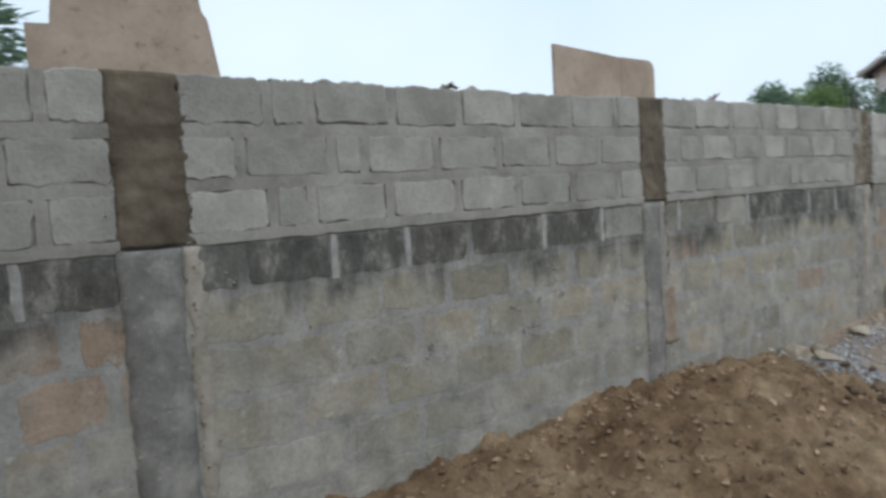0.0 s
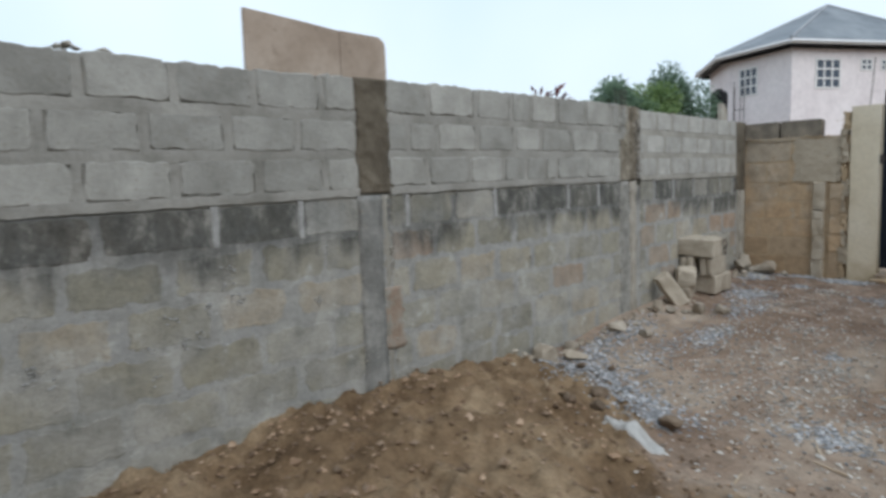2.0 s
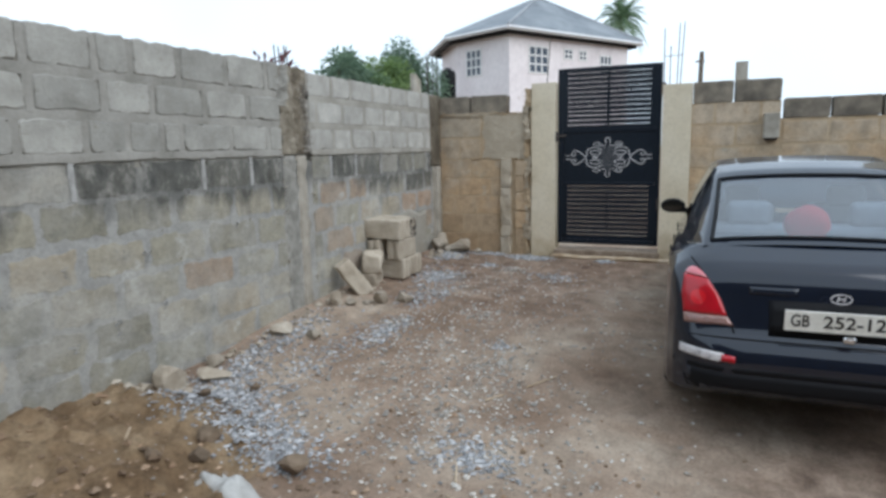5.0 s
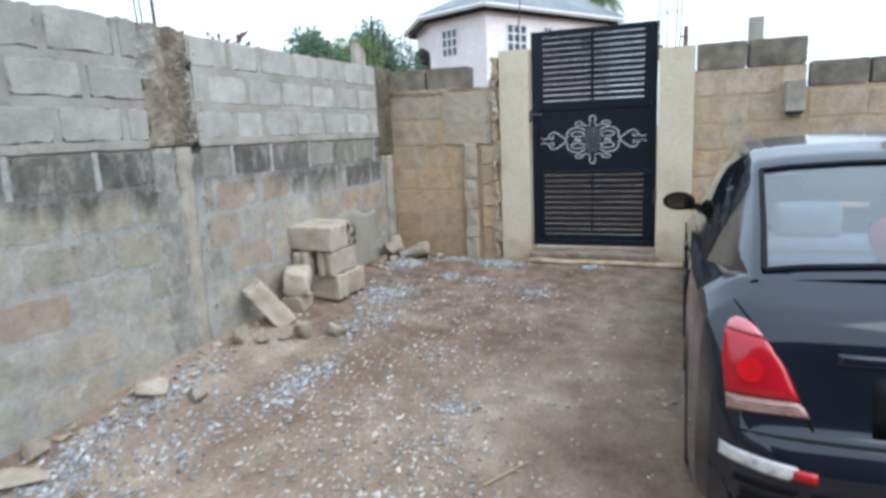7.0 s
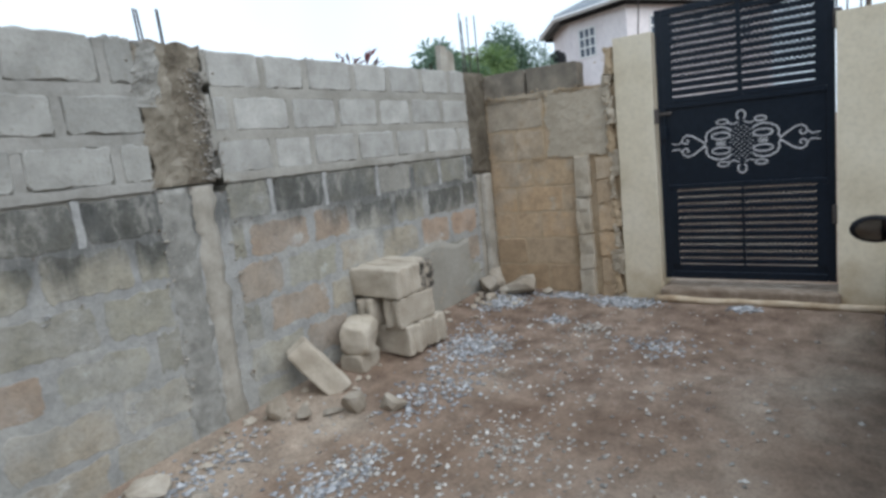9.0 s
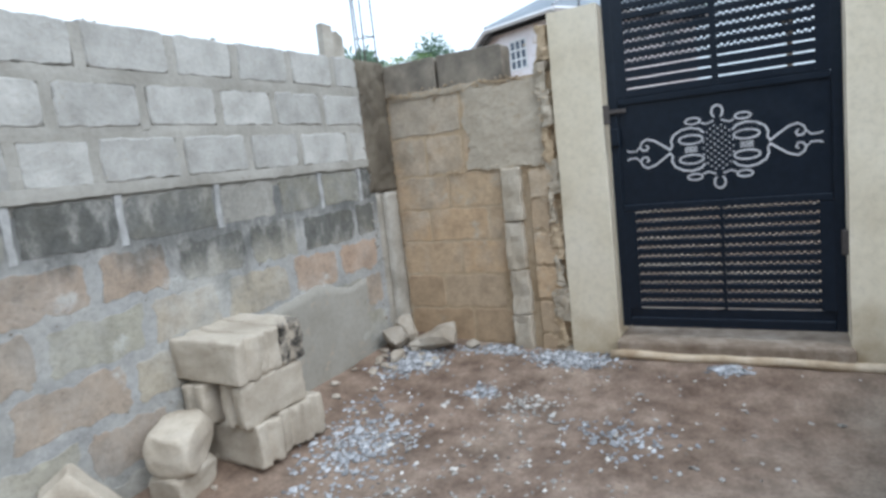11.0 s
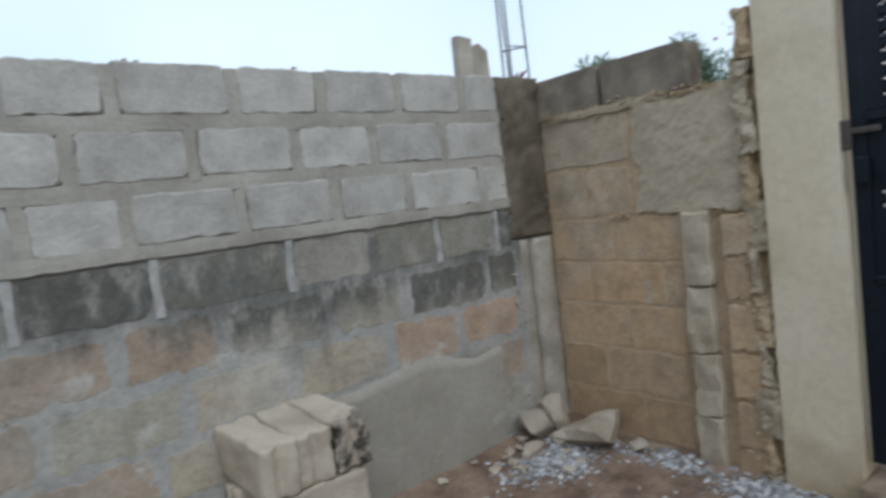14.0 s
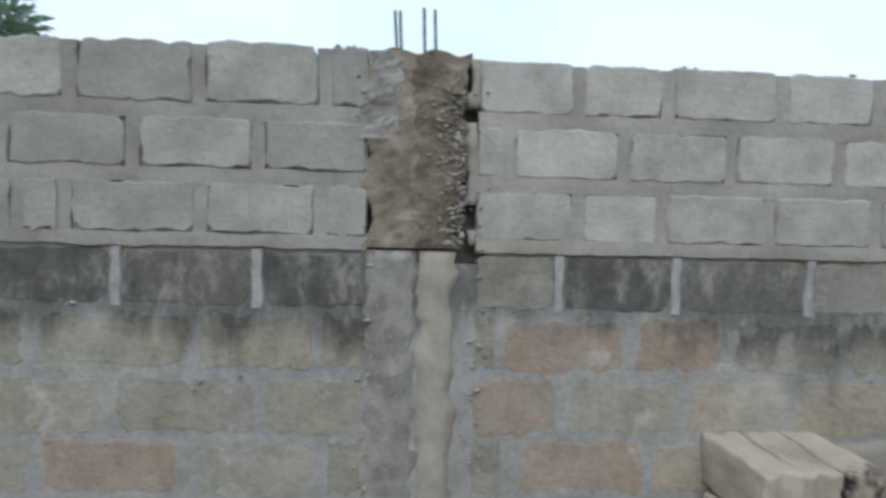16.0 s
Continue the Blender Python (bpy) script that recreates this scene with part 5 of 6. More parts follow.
for k, (x, y, s, sq) in enumerate(((7.76, 2.84, 0.115, (0.9, 0.8, 1.1)), (7.86, 2.72, 0.10, (1.2, 0.8, 0.6)), (8.06, 2.52, 0.12, (1, 1, 1)), (8.20, 2.33, 0.13, (1.2, 0.9, 0.65)), (7.98, 2.62, 0.08, (1.6, 0.8, 0.4)),
                                   (6.93, 2.86, 0.16, (1.1, 0.9, 0.65)), (7.03, 2.60, 0.13, (1.3, 0.8, 0.55)), (5.80, 2.88, 0.20, (1.1, 0.9, 0.75)), (5.58, 2.93, 0.12, (1, 1, 0.7)), (6.03, 2.78, 0.17, (1.3, 0.8, 0.5)), (6.25, 2.93, 0.12, (1.2, 0.8, 0.7)),
                                   (10.45, 2.93, 0.17, (1, 1, 1.1)), (10.66, 2.70, 0.27, (0.9, 1.4, 0.55)), (10.50, 2.80, 0.09, (1, 1, 0.8)), (10.60, 2.93, 0.17, (0.8, 0.7, 1.3)), (10.30, 2.84, 0.11, (1.2, 0.9, 0.6)), (10.74, 2.46, 0.10, (1, 1.2, 0.6)))):
    boulder("rubble_lump", x, y, s * 0.78, k + 3, STONE, RL, "rubble", sq, 37 * k)
for k, (x, y, s) in enumerate(((5.27, 1.53, 0.09), (5.21, 2.0, 0.08), (5.05, 1.93, 0.06), (5.62, 2.44, 0.05), (6.05, 2.4, 0.05), (4.85, 2.02, 0.06))):
    boulder("earth_lump", x, y, s, 40 + k, DARK_CLOD_AND_PIT, "dark brown clod of earth on the yard", "clod", (1.2, 1, 0.8), 50 * k)

stones("rubble_bits", [(x, y, ground_height(x, y) + s * 0.3, s) for x, y, s in [(r9.uniform(5.2, 10.7), 3.0 - abs(r9.gauss(0, 0.16)), r9.uniform(0.018, 0.05)) for _ in range(120)]], STONE, label="small bits of rubble along the wall's foot", category="rubble")

# spilt cement
bm = bmesh.new()
rows = []
for j in range(7):
    ring = []
    for k in range(28):
        a = 2 * math.pi * k / 28
        rr = (0.0, 0.25, 0.5, 0.7, 0.85, 0.95, 1.0)[j] * (1 + 0.35 * noise.noise((math.cos(a) * 1.6, math.sin(a) * 1.6, 2)) + 0.22 * noise.noise((math.cos(a) * 5, math.sin(a) * 5, 4)))
        px, py = 0.22 * rr * math.cos(a), 0.078 * rr * math.sin(a)
        x, y = 4.92 + px * 0.14 - py * 0.99, 1.58 + px * 0.99 + py * 0.14
        ring.append(bm.verts.new((x, y, ground_height(x, y) + (0.022, 0.022, 0.02, 0.017, 0.012, 0.004, -0.02)[j])))
    rows.append(ring)
grid_faces(bm, rows, True)
tagged(mesh_object("cement_spill", bm, CEMENT, True), "pale patch of spilt dry cement on earth", "cement")

# crushed stone and earth clods
r7 = random.Random(7)


def scatter(patches, lo, hi):
    out = []
    for cx, cy, rx, ry, count in patches:
        for _ in range(count):
            x, y = cx + r7.gauss(0, rx * 0.55), cy + r7.gauss(0, ry * 0.55)
            if not (0.3 < x < 10.84 and y < 3.03):
                continue
            s = r7.uniform(lo, hi) * (1.5 if r7.random() < 0.1 else 1)
            out.append((x, y, ground_height(x, y) + s * 0.25, s))
    return out


stones("crushed_stone", scatter([(5.75, 2.5, 0.25, 0.22, 750), (5.5, 1.95, 0.17, 0.45, 700), (5.3, 1.72, 0.14, 0.25, 380), (6.15, 2.7, 0.5, 0.2, 500), (6.9, 2.8, 0.7, 0.14, 450), (6.7, 2.3, 0.8, 0.35, 350), (9.22, 2.38, 0.28, 0.24, 420),
                                 (10.35, 2.72, 0.28, 0.16, 750), (10.72, 2.3, 0.10, 0.25, 250), (10.68, 1.72, 0.13, 0.25, 600), (10.0, 2.07, 0.10, 0.10, 90), (9.72, 1.2, 0.16, 0.22, 130), (7.4, 2.1, 0.35, 0.14, 260), (7.45, 1.1, 0.10, 0.10, 60), (10.64, 0.77, 0.06, 0.11, 140), (5.8, 0.75, 0.2, 0.28, 320),
                                 (8.5, 2.2, 0.5, 0.25, 300), (9.4, 2.6, 0.4, 0.2, 110), (5.72, 2.2, 0.38, 0.38, 520)], 0.009, 0.021), GRAVEL, label="blue-grey crushed granite strewn by the wall", category="gravel")
stones("stone_chips", scatter([(7.6, 1.3, 2.6, 1.5, 1150), (6.6, 1.7, 1.3, 0.9, 500), (9.4, 1.7, 1.2, 0.9, 330), (5.5, 0.4, 0.9, 0.9, 420), (6.2, 1.2, 0.9, 0.5, 380), (7.6, 2.1, 0.25, 0.15, 130), (8.1, 1.5, 0.2, 0.25, 120), (7.0, 1.0, 0.3, 0.2, 120), (6.4, 0.9, 0.6, 0.6, 330), (7.3, 1.6, 0.7, 0.5, 260), (9.9, 1.75, 0.2, 0.2, 110)], 0.006, 0.019), CHIPS, label="pale stone chips scattered over the yard", category="gravel")
stones("earth_clods", scatter([(3.5, 2.0, 1.5, 0.9, 560), (4.6, 1.6, 0.6, 0.8, 260), (2.2, 2.3, 1.2, 0.7, 300), (5.2, 0.8, 1.8, 1.2, 420), (3.4, 2.85, 1.9, 0.15, 400)], 0.004, 0.022), CLODS, label="small crumbs and clods of brown earth", category="clods")
stones("earth_clods", scatter([(3.6, 2.1, 1.2, 0.8, 70), (2.4, 2.4, 1.0, 0.6, 40), (4.0, 2.7, 1.0, 0.3, 40), (4.5, 1.9, 0.4, 0.5, 30)], 0.018, 0.038), CLODS, label="larger clods of brown earth on the heap", category="clods", flat=0.9)
for k, (x, y, a, ln) in enumerate(((5.6, 0.75, 20, 0.2), (6.55, 0.85, -35, 0.16), (4.85, 0.95, 5, 0.16), (6.9, 0.62, -30, 0.3), (4.9, 2.25, 40, 0.14), (5.35, 0.62, 70, 0.2))):
    bm = bmesh.new()
    z = ground_height(x, y) + 0.012
    d = Vector((math.cos(radians(a)), math.sin(radians(a)), 0.02)) * ln / 2
    rod(bm, Vector((x, y, z)) - d, Vector((x, y, z)) + d, 0.006, 0.004, 6)
    tagged(mesh_object("twig", bm, TIMBER), "thin dry twig lying on the earth", "twig")


# ---- car ----
CAR = pose(6.40, -1.03, -0.06, 0, 0, 0.8)
car = thing("car", CAR, "dark navy four-door saloon car, dusty, parked facing the wall", "car")
CL = 4.34
AXLES = (0.93, 3.50)


def chaikin(pts, times=2):
    for _ in range(times):
        out = [pts[0]]
        for a, b in zip(pts, pts[1:]):
            out += [(a[0] * 0.75 + b[0] * 0.25, a[1] * 0.75 + b[1] * 0.25), (a[0] * 0.25 + b[0] * 0.75, a[1] * 0.25 + b[1] * 0.75)]
        pts = out + [pts[-1]]
    return pts


def body_section(x):
    """Half outline of the lower body at x metres from the tail: from the floor's middle up to the deck's middle."""
    w = float(np.interp(x, (0, 0.03, 0.08, 0.16, 0.28, 0.5, 1.0, 3.4, 3.9, 4.15, 4.28, 4.34), (0.50, 0.62, 0.715, 0.785, 0.825, 0.848, 0.86, 0.86, 0.83, 0.76, 0.66, 0.5)))
    floor = float(np.interp(x, (0, 0.1, 0.4, 4.0, 4.34), (0.30, 0.24, 0.19, 0.19, 0.28)))
    deck = float(np.interp(x, (0, 0.04, 0.085, 0.115, 0.15, 0.19, 0.24, 0.42, 0.9, 2.9, 3.2, 4.0, 4.25, 4.34), (0.50, 0.575, 0.60, 0.72, 0.875, 0.94, 0.978, 1.066, 1.045, 1.0, 0.98, 0.82, 0.70, 0.52)))
    shoulder = float(np.interp(x, (0, 0.04, 0.085, 0.115, 0.16, 0.22, 0.30, 0.5, 1.2, 3.0, 3.9, 4.25, 4.34), (0.48, 0.555, 0.585, 0.65, 0.79, 0.885, 0.94, 0.985, 0.965, 0.93, 0.80, 0.66, 0.5)))
    arch = floor
    for a in AXLES:
        if abs(x - a) < 0.34:
            arch = max(arch, 0.30 + math.sqrt(0.34 ** 2 - (x - a) ** 2))
    arch = min(arch, shoulder - 0.12)
    mid = arch + (shoulder - arch) * 0.45
    pts = [(0, floor), (0.55 * min(1, w / 0.8), floor), (0.60 * min(1, w / 0.8), arch), (w - 0.02, arch), (w - 0.004, arch + 0.03), (w, mid), (w * 0.985, shoulder - 0.06), (w * 0.95, shoulder), (w * 0.80, deck - 0.005), (w * 0.4, deck), (0, deck)]
    return chaikin(pts, 2)


def build_loft(section, xs):
    bm = bmesh.new()
    rows = []
    for x in xs:
        half = section(x)
        loop = half + [(-y, z) for y, z in half[::-1][1:-1]]
        rows.append([bm.verts.new((x, y, z)) for y, z in loop])
    grid_faces(bm, rows, True)
    bm.faces.new(rows[0])
    bm.faces.new(rows[-1])
    bmesh.ops.recalc_face_normals(bm, faces=bm.faces[:])
    return bm


stations = sorted(set([round(v, 3) for v in list(np.linspace(0, 0.5, 36)) + list(np.linspace(0.5, 4.0, 70)) + list(np.linspace(4.0, CL, 16))]))
bm = build_loft(body_section, stations)
bmesh.ops.triangulate(bm, faces=[f for f in bm.faces if len(f.verts) > 4])
TAIL_TRIS = np.array([[tuple(v.co) for v in t[:3]] for t in [list(f.verts) for f in bm.faces if f.calc_center_median().x < 0.6] for t in ((t[0], t[1], t[2]), (t[0], t[2], t[-1]))])
body = part("body", bm, CAR_PAINT, car, "", True)


def tail_x(y, z):
    """Where a line from behind the car first meets the body."""
    a, b, c = TAIL_TRIS[:, 0], TAIL_TRIS[:, 1], TAIL_TRIS[:, 2]
    d = (b[:, 1] - a[:, 1]) * (c[:, 2] - a[:, 2]) - (c[:, 1] - a[:, 1]) * (b[:, 2] - a[:, 2])
    d = np.where(np.abs(d) < 1e-9, 1e-9, d)
    u = ((y - a[:, 1]) * (c[:, 2] - a[:, 2]) - (c[:, 1] - a[:, 1]) * (z - a[:, 2])) / d
    v = ((b[:, 1] - a[:, 1]) * (z - a[:, 2]) - (y - a[:, 1]) * (b[:, 2] - a[:, 2])) / d
    ok = (u >= -0.01) & (v >= -0.01) & (u + v <= 1.01)
    x = a[:, 0] + u * (b[:, 0] - a[:, 0]) + v * (c[:, 0] - a[:, 0])
    return float(np.min(x[ok])) if ok.any() else 0.35


def tail_patch(left, right, n=10, m=12, proud=0.008, sign=1):
    """A skin on the car's tail between two edges, each a list of (y, z) from bottom to top."""
    bm = bmesh.new()
    rows = []
    for j in range(m):
        v = j / (m - 1) * (len(left) - 1)
        k = min(int(v), len(left) - 2)
        f = v - k
        a = [left[k][i] * (1 - f) + left[k + 1][i] * f for i in (0, 1)]
        b = [right[k][i] * (1 - f) + right[k + 1][i] * f for i in (0, 1)]
        row = []
        for i in range(n):
            u = i / (n - 1)
            y, z = a[0] * (1 - u) + b[0] * u, a[1] * (1 - u) + b[1] * u
            edge = max(abs(2 * u - 1) ** 6, abs(2 * j / (m - 1) - 1) ** 6)
            row.append(bm.verts.new((tail_x(y, z) - proud * (1 - 0.7 * edge), sign * y, z)))
        rows.append(row)
    grid_faces(bm, rows)
    rim = [rows[0][k] for k in range(n)] + [r[-1] for r in rows[1:]] + rows[-1][::-1][1:] + [r[0] for r in rows[::-1][1:-1]]
    inner = [bm.verts.new(v.co + Vector((0.03, 0, 0))) for v in rim]
    for k in range(len(rim)):
        bm.faces.new((rim[k - 1], rim[k], inner[k], inner[k - 1]))
    bmesh.ops.recalc_face_normals(bm, faces=bm.faces[:])
    return bm


for s in (1, -1):
    lamp = new("tail_lamp")
    lamp.parent = car
    lamp["label"] = "red and clear tail lamp"
    part("red_lens", tail_patch([(0.505, 0.69), (0.552, 0.80), (0.612, 0.885)], [(0.735, 0.695), (0.748, 0.80), (0.738, 0.90)], 12, 14, 0.010, s), RED_LENS, lamp, "", True)
    part("pink_tip", tail_patch([(0.614, 0.888), (0.645, 0.922), (0.675, 0.938)], [(0.736, 0.903), (0.722, 0.928), (0.70, 0.94)], 8, 8, 0.010, s), PINK_LENS, lamp, "pinkish lens tip", True)
    part("clear_lens", tail_patch([(0.475, 0.64), (0.503, 0.687)], [(0.73, 0.64), (0.734, 0.692)], 12, 5, 0.010, s), CLEAR_LENS, lamp, "clear ribbed lower lens", True)
    for k in range(3):
        part("lens_rib", tail_patch([(0.485 + 0.006 * k, 0.650 + 0.012 * k), (0.486 + 0.006 * k, 0.654 + 0.012 * k)], [(0.727, 0.652 + 0.012 * k), (0.727, 0.656 + 0.012 * k)], 10, 3, 0.013, s), RIB_LENS, lamp)
    bm = bmesh.new()
    cy, cz = 0.66, 0.785
    fan = [bm.verts.new((tail_x(cy + rr * math.cos(a), cz + rr * math.sin(a)) - 0.016, s * (cy + rr * math.cos(a)), cz + rr * math.sin(a))) for rr, a in [(0.042, 2 * math.pi * k / 20) for k in range(20)]]
    bm.faces.new(fan)
    bmesh.ops.recalc_face_normals(bm, faces=bm.faces[:])
    part("round_lens", bm, plain("bright_red_lens", (0.60, 0.005, 0.012), 0.15, 0.0, 0.4), lamp)
    # bumper reflector, scraped to white
    part("bumper_scrape", tail_patch([(0.545, 0.452), (0.50, 0.480), (0.52, 0.502)], [(0.75, 0.470), (0.75, 0.495), (0.75, 0.518)], 12, 7, 0.006, s), SCRAPED, car, "scraped white bumper corner", True)
    part("reflector", tail_patch([(0.46, 0.455), (0.46, 0.492)], [(0.535, 0.458), (0.535, 0.496)], 6, 4, 0.009, s), RED_LENS, car, "red bumper reflector", True)
# boot lid edge, rubbing strip, number plate recess
for y0, y1, z0, z1, mat, name in ((-0.70, 0.70, 0.575, 0.583, TRIM_AND_SHADE_BLACK, "boot_gap"), (-0.30, 0.30, 0.60, 0.79, TRIM_AND_SHADE_BLACK, "plate_recess"), (-0.78, 0.78, 0.40, 0.43, TRIM_AND_SHADE_BLACK, "bumper_groove")):
    part(name, tail_patch([(y0, z0), (y0, z1)], [(y1, z0), (y1, z1)], 20, 4, 0.003), mat, car, "", True)
for s in (1, -1):
    part("lid_gap", tail_patch([(0.462, 0.60), (0.545, 0.80), (0.655, 0.94), (0.70, 0.985)], [(0.472, 0.60), (0.555, 0.80), (0.667, 0.94), (0.712, 0.985)], 3, 20, 0.004, s), TRIM_AND_SHADE_BLACK, car, "", True)
# matte black strip stands in for deep shade under the tail
part("bumper_shade", tail_patch([(-0.70, 0.285), (-0.74, 0.395)], [(0.70, 0.285), (0.74, 0.395)], 24, 5, 0.006), TRIM_AND_SHADE_BLACK, car, "black strip painted for the shade on the lower bumper", True)
part("key_recess", tail_patch([(0.16, 0.815), (0.16, 0.855)], [(0.40, 0.815), (0.40, 0.855)], 14, 7, 0.010), CAR_PAINT, car, "", True)

plate = new("number_plate")
plate.parent = car
plate.matrix_local = pose(tail_x(0, 0.735) - 0.025, -0.02, 0.725, 0, -8, 0)
plate["label"] = "white number plate with black characters"
part("plate_sheet", one_box(-0.004, 0.004, -0.26, 0.26, -0.056, 0.056, 0.002), PLATE_WHITE, plate)


def lettering(text, size, y, z, parent, x, width=None):
    cu = bpy.data.curves.new("characters", "FONT")
    cu.body, cu.size, cu.extrude, cu.align_x, cu.align_y = text, size, 0.0008, "CENTER", "CENTER"
    cu.offset = 0.0012
    tmp = new("characters", cu)
    dg = bpy.context.evaluated_depsgraph_get()
    me = bpy.data.meshes.new_from_object(tmp.evaluated_get(dg))
    bpy.data.objects.remove(tmp)
    me.materials.clear()
    me.materials.append(INK)
    ob = new("characters", me)
    ob.parent = parent
    span = max(v.co.x for v in me.vertices) - min(v.co.x for v in me.vertices)
    k = (width / span) if width else 1
    ob.matrix_local = Matrix.Translation((x, y, z)) @ Matrix(((0, 0, -1, 0), (-1, 0, 0, 0), (0, 1, 0, 0), (0, 0, 0, 1))) @ Matrix.Diagonal((k, 1, 1, 1))
    return ob


lettering("GB", 0.092, 0.19, 0.0, plate, -0.0055, 0.085)
lettering("252-12", 0.092, -0.05, 0.0, plate, -0.0055, 0.27)
lettering("GH", 0.03, -0.225, -0.025, plate, -0.0055)
for k, mat in enumerate((RED_LENS, PLATE_WHITE, INK)):
    part("flag_stripe", one_box(-0.0058, -0.0045, -0.245, -0.205, 0.025 - 0.011 * k, 0.034 - 0.011 * k), mat, plate)
bm = bmesh.new()
ribbon(bm, ring_pts(0.0, 0.845, 0.046, 0.024, n=28), 0.006, 0.0, True)
ribbon(bm, [(0.018, 0.832), (0.010, 0.858)], 0.007, 0.0)
ribbon(bm, [(-0.010, 0.832), (-0.018, 0.858)], 0.007, 0.0)
ribbon(bm, [(0.013, 0.843), (-0.013, 0.847)], 0.006, 0.0)
bmesh.ops.recalc_face_normals(bm, faces=bm.faces[:])
badge = part("oval_badge", bm, SILVER_AND_CUTOUT, car, "chrome oval badge")
badge.matrix_local = Matrix.Translation((tail_x(0, 0.845) - 0.008, -0.01, 0))
bm = bmesh.new()
rod(bm, (0.10, 0.0, 0.0), (-0.0, 0.0, 0.0), 0.028, n=14)
ex = part("exhaust", bm, RUST, car)
ex.matrix_local = Matrix.Translation((0.02, -0.45, 0.24))
bm = one_box(0.0, 0.05, -0.028, 0.028, -0.02, 0.02, 0.01)
wear = part("lid_handle", bm, CHROME, car, "worn lock handle under the plate")
wear.matrix_local = Matrix.Translation((tail_x(0, 0.63) - 0.015, -0.06, 0.632))

# cabin shell with window openings
BELT = 0.965


def cabin_profile(x):
    top = float(np.interp(x, (0.38, 0.44, 0.7, 1.0, 1.12, 1.2, 1.4, 1.8, 2.2, 2.42, 2.7, 3.15), (1.045, 1.075, 1.205, 1.35, 1.412, 1.445, 1.485, 1.52, 1.51, 1.46, 1.27, 0.99)))
    wide = float(np.interp(x, (0.38, 0.7, 1.14, 1.8, 2.42, 3.15), (0.60, 0.575, 0.55, 0.565, 0.56, 0.64)))
    base = float(np.interp(x, (0.38, 0.6, 1.0, 2.6, 3.15), (0.66, 0.73, 0.785, 0.80, 0.74)))
    low = min(top - 0.02, BELT + 0.02)
    sy = [(base, low), (base - 0.03, low + 0.08 * (top - low) / 0.4), (wide + 0.045, top - 0.045 * (top - low) / 0.4)]
    roof = [(wide, top - 0.012), (wide * 0.8, top + 0.002), (wide * 0.4, top + 0.014), (0.0, top + 0.017)]
    return sy, roof


def cabin_row(x):
    (p0, p1, p2), roof = cabin_profile(x)
    side = [p0, p1] + [(p1[0] + (p2[0] - p1[0]) * k / 4 + 0.015 * math.sin(math.pi * k / 4), p1[1] + (p2[1] - p1[1]) * k / 4) for k in range(1, 5)]
    half = side + [((side[-1][0] + roof[0][0]) / 2 + 0.006, (side[-1][1] + roof[0][1]) / 2 + 0.008)] + roof
    return half + [(-y, z) for y, z in half[::-1][1:]]


cab_x = [round(v, 3) for v in np.arange(0.38, 3.16, 0.03)]
NROW = len(cabin_row(1.0))
SIDE = {1, 2, 3, 4}
CROWN = set(range(7, NROW - 8))


def opening(x, k):
    """Which pane, if any, fills the cabin's skin at this place."""
    mirror = NROW - 2 - k
    if 0.45 <= x <= 1.08 and k in CROWN:
        return "rear_window"
    if 2.46 <= x <= 3.08 and k in CROWN:
        return "windscreen"
    for a, b, nm in ((1.12, 1.83, "rear_door_window"), (1.92, 2.68, "front_door_window")):
        if a <= x <= b:
            if k in SIDE:
                return nm + "_l"
            if mirror in SIDE:
                return nm + "_r"
    return ""


shell, panes = bmesh.new(), {}
rows = [[(x, y, z) for y, z in cabin_row(x)] for x in cab_x]
verts = {}
for i in range(len(rows) - 1):
    for k in range(NROW - 1):
        nm = opening(cab_x[i] + 0.015, k)
        if nm not in panes and nm:
            panes[nm] = (bmesh.new(), {})
        bmx, vd = (shell, verts) if not nm else panes[nm]
        quad = []
        for a, b in ((i, k), (i + 1, k), (i + 1, k + 1), (i, k + 1)):
            if (a, b) not in vd:
                vd[(a, b)] = bmx.verts.new(rows[a][b])
            quad.append(vd[(a, b)])
        bmx.faces.new(quad)
bmesh.ops.recalc_face_normals(shell, faces=shell.faces[:])
cabin = part("cabin", shell, CAR_PAINT, car, "", True)
for nm, (bmx, vd) in panes.items():
    bmesh.ops.recalc_face_normals(bmx, faces=bmx.faces[:])
    ob = part(nm[:-2] if nm[-2] == "_" else nm, bmx, CAR_GLASS if nm in ("rear_window", "windscreen") else DARK_GLASS, car, "", True)
    ob.visible_shadow = False
# rubber seal round the rear window
bm = bmesh.new()
a, b = [k for k, x in enumerate(cab_x) if 0.43 <= x <= 1.10][0], [k for k, x in enumerate(cab_x) if 0.43 <= x <= 1.10][-1]
k0, k1 = min(CROWN), max(CROWN) + 1
loop = [rows[i][k0] for i in range(a, b + 1)] + [rows[b][k] for k in range(k0 + 1, k1 + 1)] + [rows[i][k1] for i in range(b - 1, a - 1, -1)] + [rows[a][k] for k in range(k1 - 1, k0, -1)]
for p, q in zip(loop, loop[1:] + loop[:1]):
    rod(bm, Vector(p) + Vector((-0.002, 0, 0.004)), Vector(q) + Vector((-0.002, 0, 0.004)), 0.012, n=6)
part("window_seal", bm, TRIM_AND_SHADE_BLACK, car)
